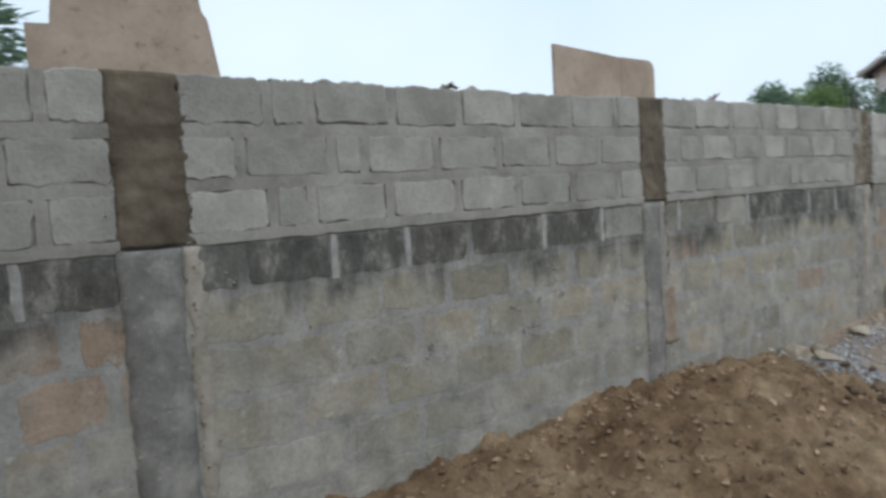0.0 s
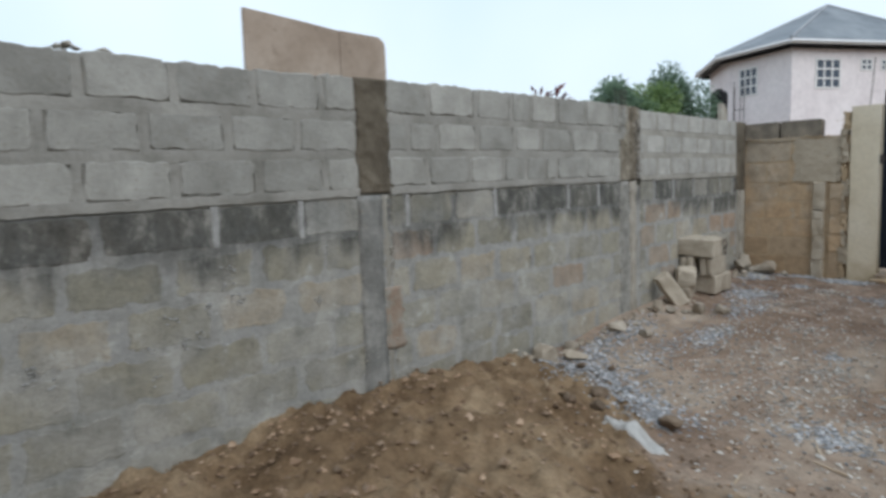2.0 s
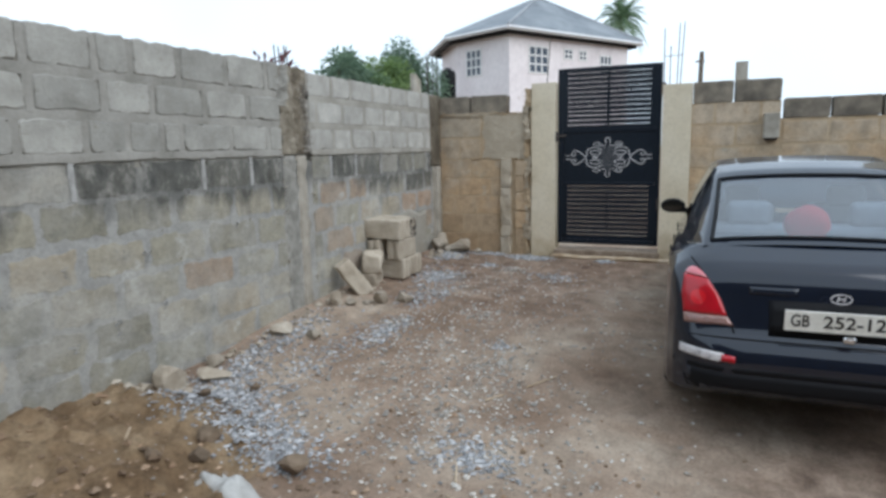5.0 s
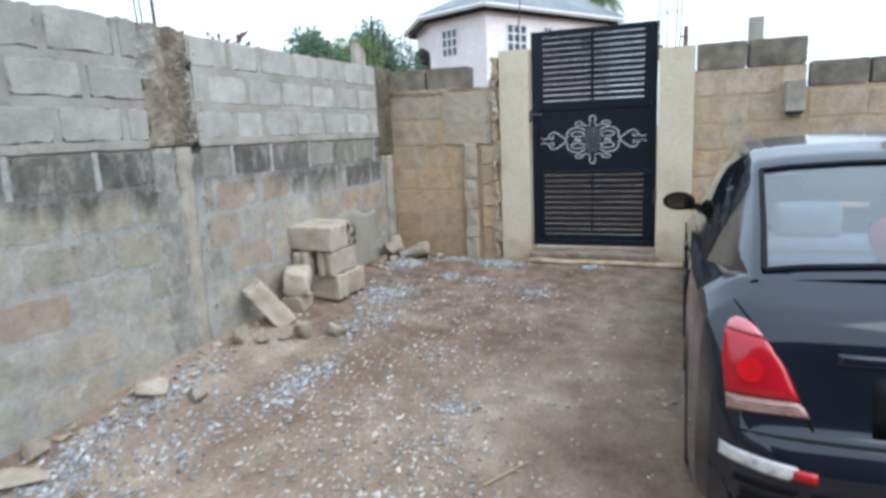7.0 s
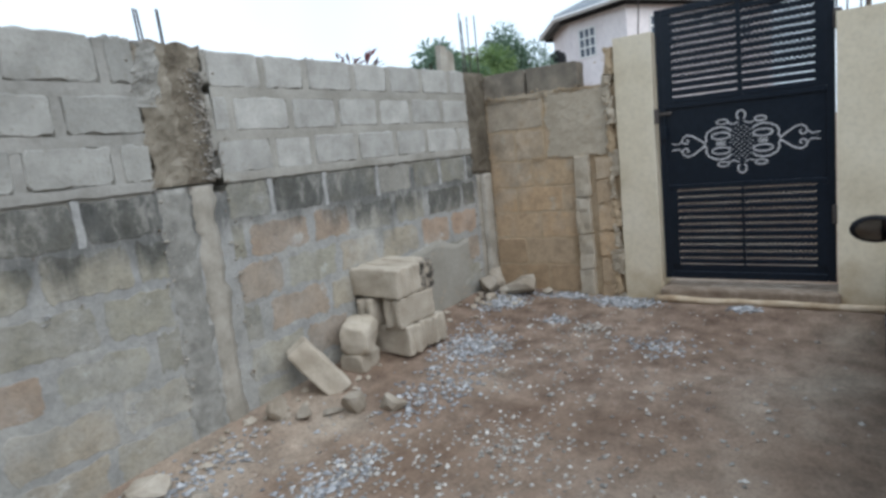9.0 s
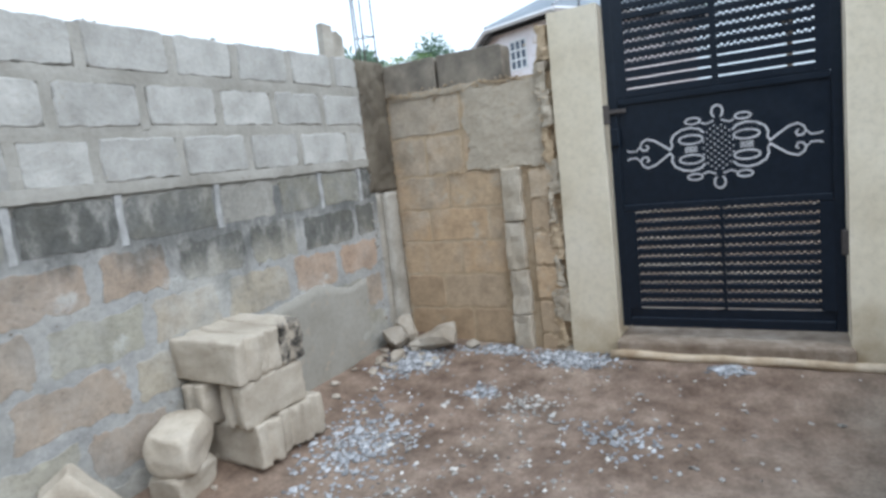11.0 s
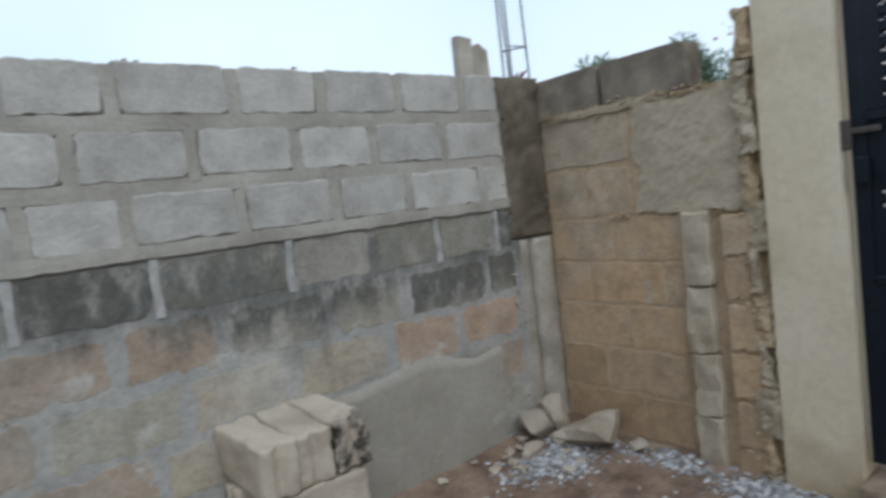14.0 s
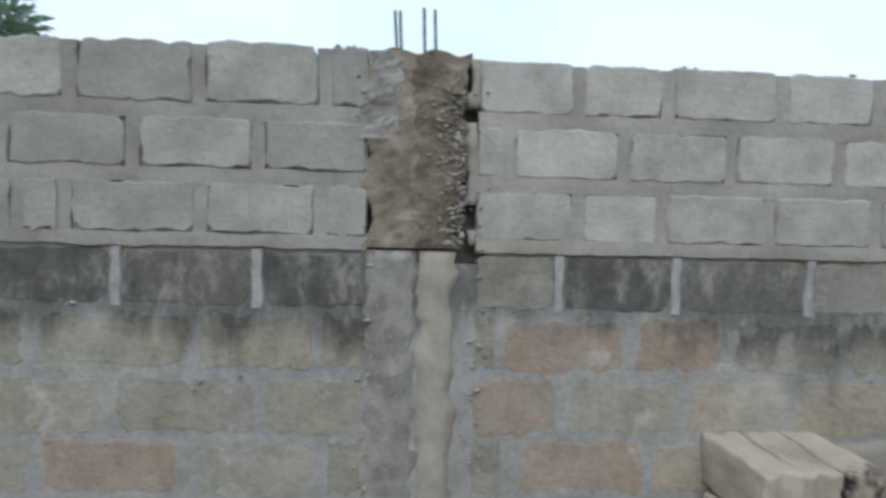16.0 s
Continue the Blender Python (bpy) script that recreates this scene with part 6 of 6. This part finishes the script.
# inside: shelf, seats, head restraints, cushion
part("parcel_shelf", one_box(0.42, 1.05, -0.58, 0.58, 1.0, 1.03, 0.01), SEAT, car)
bm = one_box(1.02, 1.20, -0.62, 0.62, 0.45, 1.10, 0.05, 3)
part("rear_seat", bm, SEAT, car, "", True)
for y in (-0.36, 0.36):
    part("head_restraint", one_box(1.03, 1.15, y - 0.14, y + 0.14, 1.08, 1.25, 0.05, 3), SEAT, car, "", True)
    part("front_seat", one_box(1.95, 2.12, y - 0.25, y + 0.25, 0.4, 1.16, 0.06, 3), SEAT, car, "", True)
    part("head_restraint", one_box(1.93, 2.04, y - 0.13, y + 0.13, 1.13, 1.30, 0.05, 3), SEAT, car, "", True)
bm = bmesh.new()
bmesh.ops.create_icosphere(bm, subdivisions=3, radius=0.13)
for v in bm.verts:
    v.co = Vector((v.co.x * 0.6, v.co.y * 1.0, v.co.z * 0.9)) + noise.noise_vector(v.co * 9) * 0.012
cush = part("red_cushion", bm, RED_CLOTH, car, "round red cushion on the parcel shelf", True)
cush.matrix_local = Matrix.Translation((0.80, 0.05, 1.13))

# door mirrors
for s in (1, -1):
    mir = new("door_mirror")
    mir.parent = car
    mir.matrix_local = pose(2.88, s * 0.755, 1.005, 0, 0, 0)
    bm = bmesh.new()
    bmesh.ops.create_icosphere(bm, subdivisions=3, radius=1)
    for v in bm.verts:
        v.co = Vector((max(-0.45, v.co.x) * 0.085, s * (0.155 + v.co.y * s * 0.115), 0.045 + v.co.z * 0.07))
    part("mirror_shell", bm, TRIM_AND_SHADE_BLACK, mir, "", True)
    part("mirror_arm", one_box(-0.03, 0.04, min(0, s * 0.12), max(0, s * 0.12), -0.02, 0.025, 0.01), TRIM_AND_SHADE_BLACK, mir)
    bm = bmesh.new()
    fan = [bm.verts.new((-0.042, s * 0.155 + 0.088 * math.cos(a), 0.045 + 0.052 * math.sin(a))) for a in [2 * math.pi * k / 20 for k in range(20)]]
    bm.faces.new(fan)
    part("mirror_glass", bm, DARK_GLASS, mir)
    # door handles, door gaps and lower rubbing strip
    for hx in (1.42, 2.28):
        part("door_handle", one_box(hx - 0.09, hx + 0.09, s * 0.855 - 0.012, s * 0.855 + 0.016, 0.80, 0.83, 0.008), CAR_PAINT, car)
    for gx2 in (1.30, 1.88, 2.80):
        part("door_gap", one_box(gx2 - 0.003, gx2 + 0.003, s * 0.856 - 0.006, s * 0.856 + 0.006, 0.32, 0.90), TRIM_AND_SHADE_BLACK, car)
    part("rubbing_strip", one_box(1.30, 3.10, s * 0.862 - 0.008, s * 0.862 + 0.008, 0.50, 0.545, 0.005), CAR_PAINT, car)

# wheels
wheel = new("wheel")
wheel.parent = car
bm = bmesh.new()
prof = [(0.195, 0.075), (0.25, 0.092), (0.285, 0.095), (0.302, 0.075), (0.305, 0.0), (0.302, -0.075), (0.285, -0.095), (0.25, -0.092), (0.195, -0.075)]
rws = [[bm.verts.new((r * math.cos(a), w, r * math.sin(a))) for a in [2 * math.pi * k / 36 for k in range(36)]] for r, w in prof]
grid_faces(bm, rws, True)
bmesh.ops.recalc_face_normals(bm, faces=bm.faces[:])
part("tyre", bm, RUBBER, wheel, "dusty black tyre", True)
bm = bmesh.new()
prof = [(0.197, 0.078), (0.185, 0.06), (0.165, 0.035), (0.06, 0.055), (0.03, 0.06)]
for sg in (1, -1):
    rws = [[bm.verts.new((r * math.cos(a), sg * w, r * math.sin(a))) for a in [2 * math.pi * k / 30 for k in range(30)]] for r, w in prof]
    grid_faces(bm, rws, True)
    bm.faces.new(rws[-1])
for k in range(7):
    a = 2 * math.pi * k / 7
    box(bm, 0.05, 0.185, 0.045, 0.066, -0.02, 0.02, Matrix.Rotation(a, 4, "Y"))
bmesh.ops.recalc_face_normals(bm, faces=bm.faces[:])
part("rim", bm, RIM, wheel, "dull metal rim")
wheel.matrix_local = pose(AXLES[0], 0.755, 0.302)
for x, y, a in ((AXLES[0], -0.755, 180), (AXLES[1], 0.755, 0), (AXLES[1], -0.755, 180)):
    w2 = copy_thing(wheel, pose(x, y, 0.302, 0, 0, a))
    w2.parent = car

# ---- beyond the walls: house, neighbour building, trees, pole ----
house = thing("house", Matrix.Identity(4), "two-storey pinkish-white house with grey hipped roof", "house")
HC = [(42.0, 14.95), (40.0, 10.9), (49.4, 5.25), (54.0, 13.0), (46.6, 18.0)]
bm = bmesh.new()
lo = [bm.verts.new((x, y, -0.2)) for x, y in HC]
hi = [bm.verts.new((x, y, 8.5)) for x, y in HC]
grid_faces(bm, [lo, hi], True)
bmesh.ops.recalc_face_normals(bm, faces=bm.faces[:])
part("wall", bm, HOUSE_WHITE, house)
mid = Vector((sum(x for x, y in HC) / 5, sum(y for x, y in HC) / 5, 0))
apex = (48.6, 11.4, 12.0)


def eave(k, out, z):
    v = Vector((HC[k][0], HC[k][1], 0)) - mid
    return tuple(mid + v * (1 + out / v.length) + Vector((0, 0, z)))


bm = bmesh.new()
er = [bm.verts.new(eave(k, 1.0, 8.62)) for k in range(5)]
eb = [bm.verts.new(eave(k, 1.0, 8.54)) for k in range(5)]
ap = bm.verts.new(apex)
for k in range(5):
    bm.faces.new((er[k], er[(k + 1) % 5], ap))
    bm.faces.new((er[k], eb[k], eb[(k + 1) % 5], er[(k + 1) % 5]))
bm.faces.new(eb)
bmesh.ops.recalc_face_normals(bm, faces=bm.faces[:])
roof = part("roof", bm, ROOF_GREY, house, "grey metal sheet hipped roof")
for k in range(5):
    bm = bmesh.new()
    rod(bm, eave(k, 1.0, 8.63), (apex[0], apex[1], apex[2] + 0.0), 0.09, n=6)
    part("ridge_cap", bm, RIDGE, roof)
    bm = bmesh.new()
    a, b = Vector(eave(k, 1.0, 8.45)), Vector(eave((k + 1) % 5, 1.0, 8.45))
    rod(bm, a, b, 0.13, n=4)
    part("fascia", bm, FASCIA, roof, "white fascia board")
    # dark strip run along the walls below the fascia
    bm = bmesh.new()
    a, b = Vector(eave(k, 0.55, 8.27)), Vector(eave((k + 1) % 5, 0.55, 8.27))
    rod(bm, a, b, 0.13, n=4)
    part("soffit_board", bm, TRIM_AND_SHADE_BLACK, roof)


def house_window(a, b, d0, d1, z0, z1, nx, nz):
    """A window set in the facade from corner a to corner b, between d0 and d1 metres along it."""
    a, b = Vector((*HC[a], 0)), Vector((*HC[b], 0))
    t = (b - a).normalized()
    nrm = Vector((t.y, -t.x, 0))
    if nrm.dot(mid - a) > 0:
        nrm = -nrm
    basis = Matrix((t, nrm, Vector((0, 0, 1)))).transposed().to_4x4()
    win = new("window")
    win.parent = house
    win.matrix_local = Matrix.Translation(a) @ basis
    for k in range(nx):
        for j in range(nz):
            x0, x1 = d0 + (d1 - d0) * k / nx + 0.05, d0 + (d1 - d0) * (k + 1) / nx - 0.05
            y0, y1 = z0 + (z1 - z0) * j / nz + 0.05, z0 + (z1 - z0) * (j + 1) / nz - 0.05
            part("pane", one_box(x0, x1, 0.0, 0.02, y0, y1), HOUSE_GLASS, win)
    for k in range(nx + 1):
        x = d0 + (d1 - d0) * k / nx
        part("window_bar", one_box(x - 0.05, x + 0.05, -0.02, 0.05, z0 - 0.06, z1 + 0.06), WHITE_PAINT, win)
    for j in range(nz + 1):
        z = z0 + (z1 - z0) * j / nz
        part("window_bar", one_box(d0 - 0.05, d1 + 0.05, -0.021, 0.047, z - 0.04, z + 0.04), WHITE_PAINT, win)


house_window(0, 1, 0.85, 2.15, 6.1, 7.65, 3, 3)
house_window(1, 2, 1.6, 3.2, 6.1, 7.65, 3, 3)
house_window(1, 2, 4.68, 5.4, 7.1, 7.68, 2, 2)
house_window(1, 2, 6.08, 6.72, 7.1, 7.66, 2, 2)
house_window(1, 2, 8.1, 9.2, 6.4, 7.5, 3, 2)

tank = thing("water_tank", Matrix.Translation((37.0, 13.62, 0)), "black plastic water tank raised beside the house", "tank")
bm = bmesh.new()
rings = [[bm.verts.new((r * math.cos(2 * math.pi * k / 24), r * math.sin(2 * math.pi * k / 24), z)) for k in range(24)] for r, z in ((0.40, 4.2), (0.44, 4.25), (0.44, 5.75), (0.38, 5.95), (0.17, 6.05), (0.17, 6.12))]
grid_faces(bm, rings, True)
bm.faces.new(rings[-1])
bm.faces.new(rings[0][::-1])
bmesh.ops.recalc_face_normals(bm, faces=bm.faces[:])
part("barrel", bm, TRIM_AND_SHADE_BLACK, tank, "", True)
part("stand", one_box(-0.5, 0.5, -0.5, 0.5, -0.2, 4.2), HOUSE_WHITE, tank, "rendered block stand")

nb = thing("neighbour_building", Matrix.Identity(4), "tall cream rendered building beyond the gate wall", "building")
part("wall", one_box(18.0, 24.0, -13.0, -5.12, -0.2, 9.4), CREAM, nb)
part("roof", one_box(17.9, 24.1, -13.1, -5.1, 9.4, 9.6, 0.03), ROOF_GREY, nb)
for y in (-7.2, -10.5):
    part("window", one_box(17.97, 18.0, y - 0.6, y + 0.6, 3.8, 5.0), HOUSE_GLASS, nb)

up = thing("utility_pole", Matrix.Identity(4), "weathered wooden utility pole with short insulator arms", "pole")
bm = bmesh.new()
rod(bm, (40, 0.4, -0.2), (40.1, 0.3, 6.4), 0.16, 0.11)
part("shaft", bm, BARK, up)
for z in (5.9,):
    bm = bmesh.new()
    rod(bm, (40.05, 0.15, z), (40.05, 0.6, z), 0.05, n=6)
    part("arm", bm, BARK, up)


def leaf_crown(centre, radii, count, size, seed, long=1.6, droop=0.2, clumps=14):
    r = random.Random(seed)
    heads = []
    for _ in range(clumps):
        a, e, d = r.uniform(0, 6.283), r.uniform(-0.5, 1.4), r.uniform(0.35, 0.85)
        heads.append(Vector((centre[0] + radii[0] * d * math.cos(a) * math.cos(e), centre[1] + radii[1] * d * math.sin(a) * math.cos(e), centre[2] + radii[2] * d * math.sin(e))))
    verts, faces = [], []
    for _ in range(count):
        h = r.choice(heads)
        v = Vector((r.gauss(0, 1), r.gauss(0, 1), r.gauss(0, 1))).normalized()
        p = h + Vector((v.x * radii[0], v.y * radii[1], v.z * radii[2])) * r.uniform(0.15, 0.42)
        t = (v + Vector((r.uniform(-0.6, 0.6), r.uniform(-0.6, 0.6), r.uniform(-0.6, 0.3) - droop))).normalized()
        side = t.cross(Vector((r.uniform(-1, 1), r.uniform(-1, 1), 1))).normalized()
        s = size * r.uniform(0.6, 1.3)
        o = len(verts)
        verts += [tuple(p), tuple(p + t * s * long * 0.45 + side * s * 0.35), tuple(p + t * s * long - Vector((0, 0, s * 0.2))), tuple(p + t * s * long * 0.45 - side * s * 0.35)]
        faces.append((o, o + 1, o + 2, o + 3))
    return verts, faces, heads


def tree(x, y, base, top, spread, count, size, seed, leaf, label, long=1.6):
    t = thing("tree", Matrix.Identity(4), label, "tree")
    h = (top - base) * 0.6
    centre = (x, y, top - h * 0.55)
    verts, faces, heads = leaf_crown(centre, (spread, spread, h * 0.62), count, size, seed, long)
    me = bpy.data.meshes.new("crown")
    me.from_pydata(verts, [], faces)
    me.materials.append(leaf)
    crown = new("crown", me)
    crown.parent = t
    bm = bmesh.new()
    fork = Vector((x, y, base + (top - base) * 0.4))
    rod(bm, (x, y, base), fork, 0.16, 0.11)
    for hd in heads[:9]:
        rod(bm, fork, hd, 0.06, 0.02, 6)
    part("trunk", bm, BARK, t)


tree(34.0, 14.9, 0, 6.75, 2.3, 12000, 0.13, 1, LEAF_DARK, "round dense dark green tree beyond the wall")
tree(30.5, 14.6, 0, 5.75, 2.2, 9000, 0.13, 2, LEAF_LIGHT, "light green bushy tree beyond the wall")
tree(28.0, 14.6, 0, 5.65, 1.4, 4500, 0.15, 3, LEAF, "green tree with upright leafy shoots")
tree(26.0, 14.2, 0, 5.4, 1.5, 4200, 0.15, 4, LEAF_DARK, "dark green tree with loose leaf tufts", 2.2)
tree(22.0, 14.4, 0, 4.75, 1.2, 380, 0.20, 5, LEAF_RED, "thin shrub with reddish pointed leaves", 2.6)
tree(-0.9, 12.6, 0, 6.2, 1.9, 3600, 0.16, 7, LEAF_DARK, "tall dark green tree behind the wall", 2.6)


def palm(x, y, top, seed, label):
    r = random.Random(seed)
    t = thing("palm_tree", Matrix.Identity(4), label, "tree")
    bm = bmesh.new()
    for k in range(8):
        rod(bm, (x + 0.06 * k, y, (top - 0.2) * k / 8), (x + 0.06 * (k + 1), y, (top - 0.2) * (k + 1) / 8), 0.22 - 0.01 * k, 0.21 - 0.01 * k)
    part("trunk", bm, BARK, t)
    hub = Vector((x + 0.48, y, top + 0.2))
    for k in range(44):
        a, u0 = 2.4 * k, k / 43
        lift = 1.45 - 1.5 * u0 + r.uniform(-0.15, 0.15)
        ln, fall = r.uniform(2.9, 3.6) * (1 - 0.25 * u0), 0.35 + 0.75 * u0
        dirv = Vector((math.cos(a), math.sin(a), 0))
        bm = bmesh.new()
        spine = []
        for j in range(15):
            u = j / 14
            spine.append(hub + dirv * ln * u * math.cos(lift) * (1 - 0.25 * u) + dirv * 0.45 * ln * fall * u * u * (0.6 if lift > 0.7 else 0.2) + Vector((0, 0, ln * (u * math.sin(lift) - fall * u * u))))
        for j in range(1, 14):
            d = (spine[j + 1] - spine[j - 1]).normalized()
            sd = d.cross(Vector((0, 0, 1)))
            sd = sd.normalized() if sd.length > 0.05 else Vector((0, 1, 0))
            for sg in (1, -1):
                w = 0.62 * math.sin(math.pi * (0.15 + 0.8 * j / 14))
                for off in (0.0, 0.11):
                    base = spine[j] + d * off
                    tip = base + sd * sg * w * 0.75 + d * 0.35 - Vector((0, 0, 0.55 * w))
                    vs = [bm.verts.new(p) for p in (base - d * 0.045, tip, base + d * 0.045)]
                    bm.faces.new(vs)
        part("frond", bm, LEAF, t)


palm(55.0, 6.5, 10.9, 4, "tall coconut palm beside the house")

# unseen plain walls added behind the walker: they close the yard, darken reflections
south = mesh_object("closing_wall_south", one_box(-3.5, 10.88, -7.2, -7.0, -0.5, 2.2), CLOSING_WALL_DARK)
tagged(south, "plain dark grey closing wall, added out of view", "wall", kind="structure")
# tall so that it cuts sky light from the wall's west end
west = mesh_object("closing_wall_west", one_box(-3.7, -3.5, -7.2, 3.04, -0.5, 7.2), CLOSING_WALL_DARK)
tagged(west, "tall plain dark grey wall, added unseen to cut light", "wall", kind="structure")
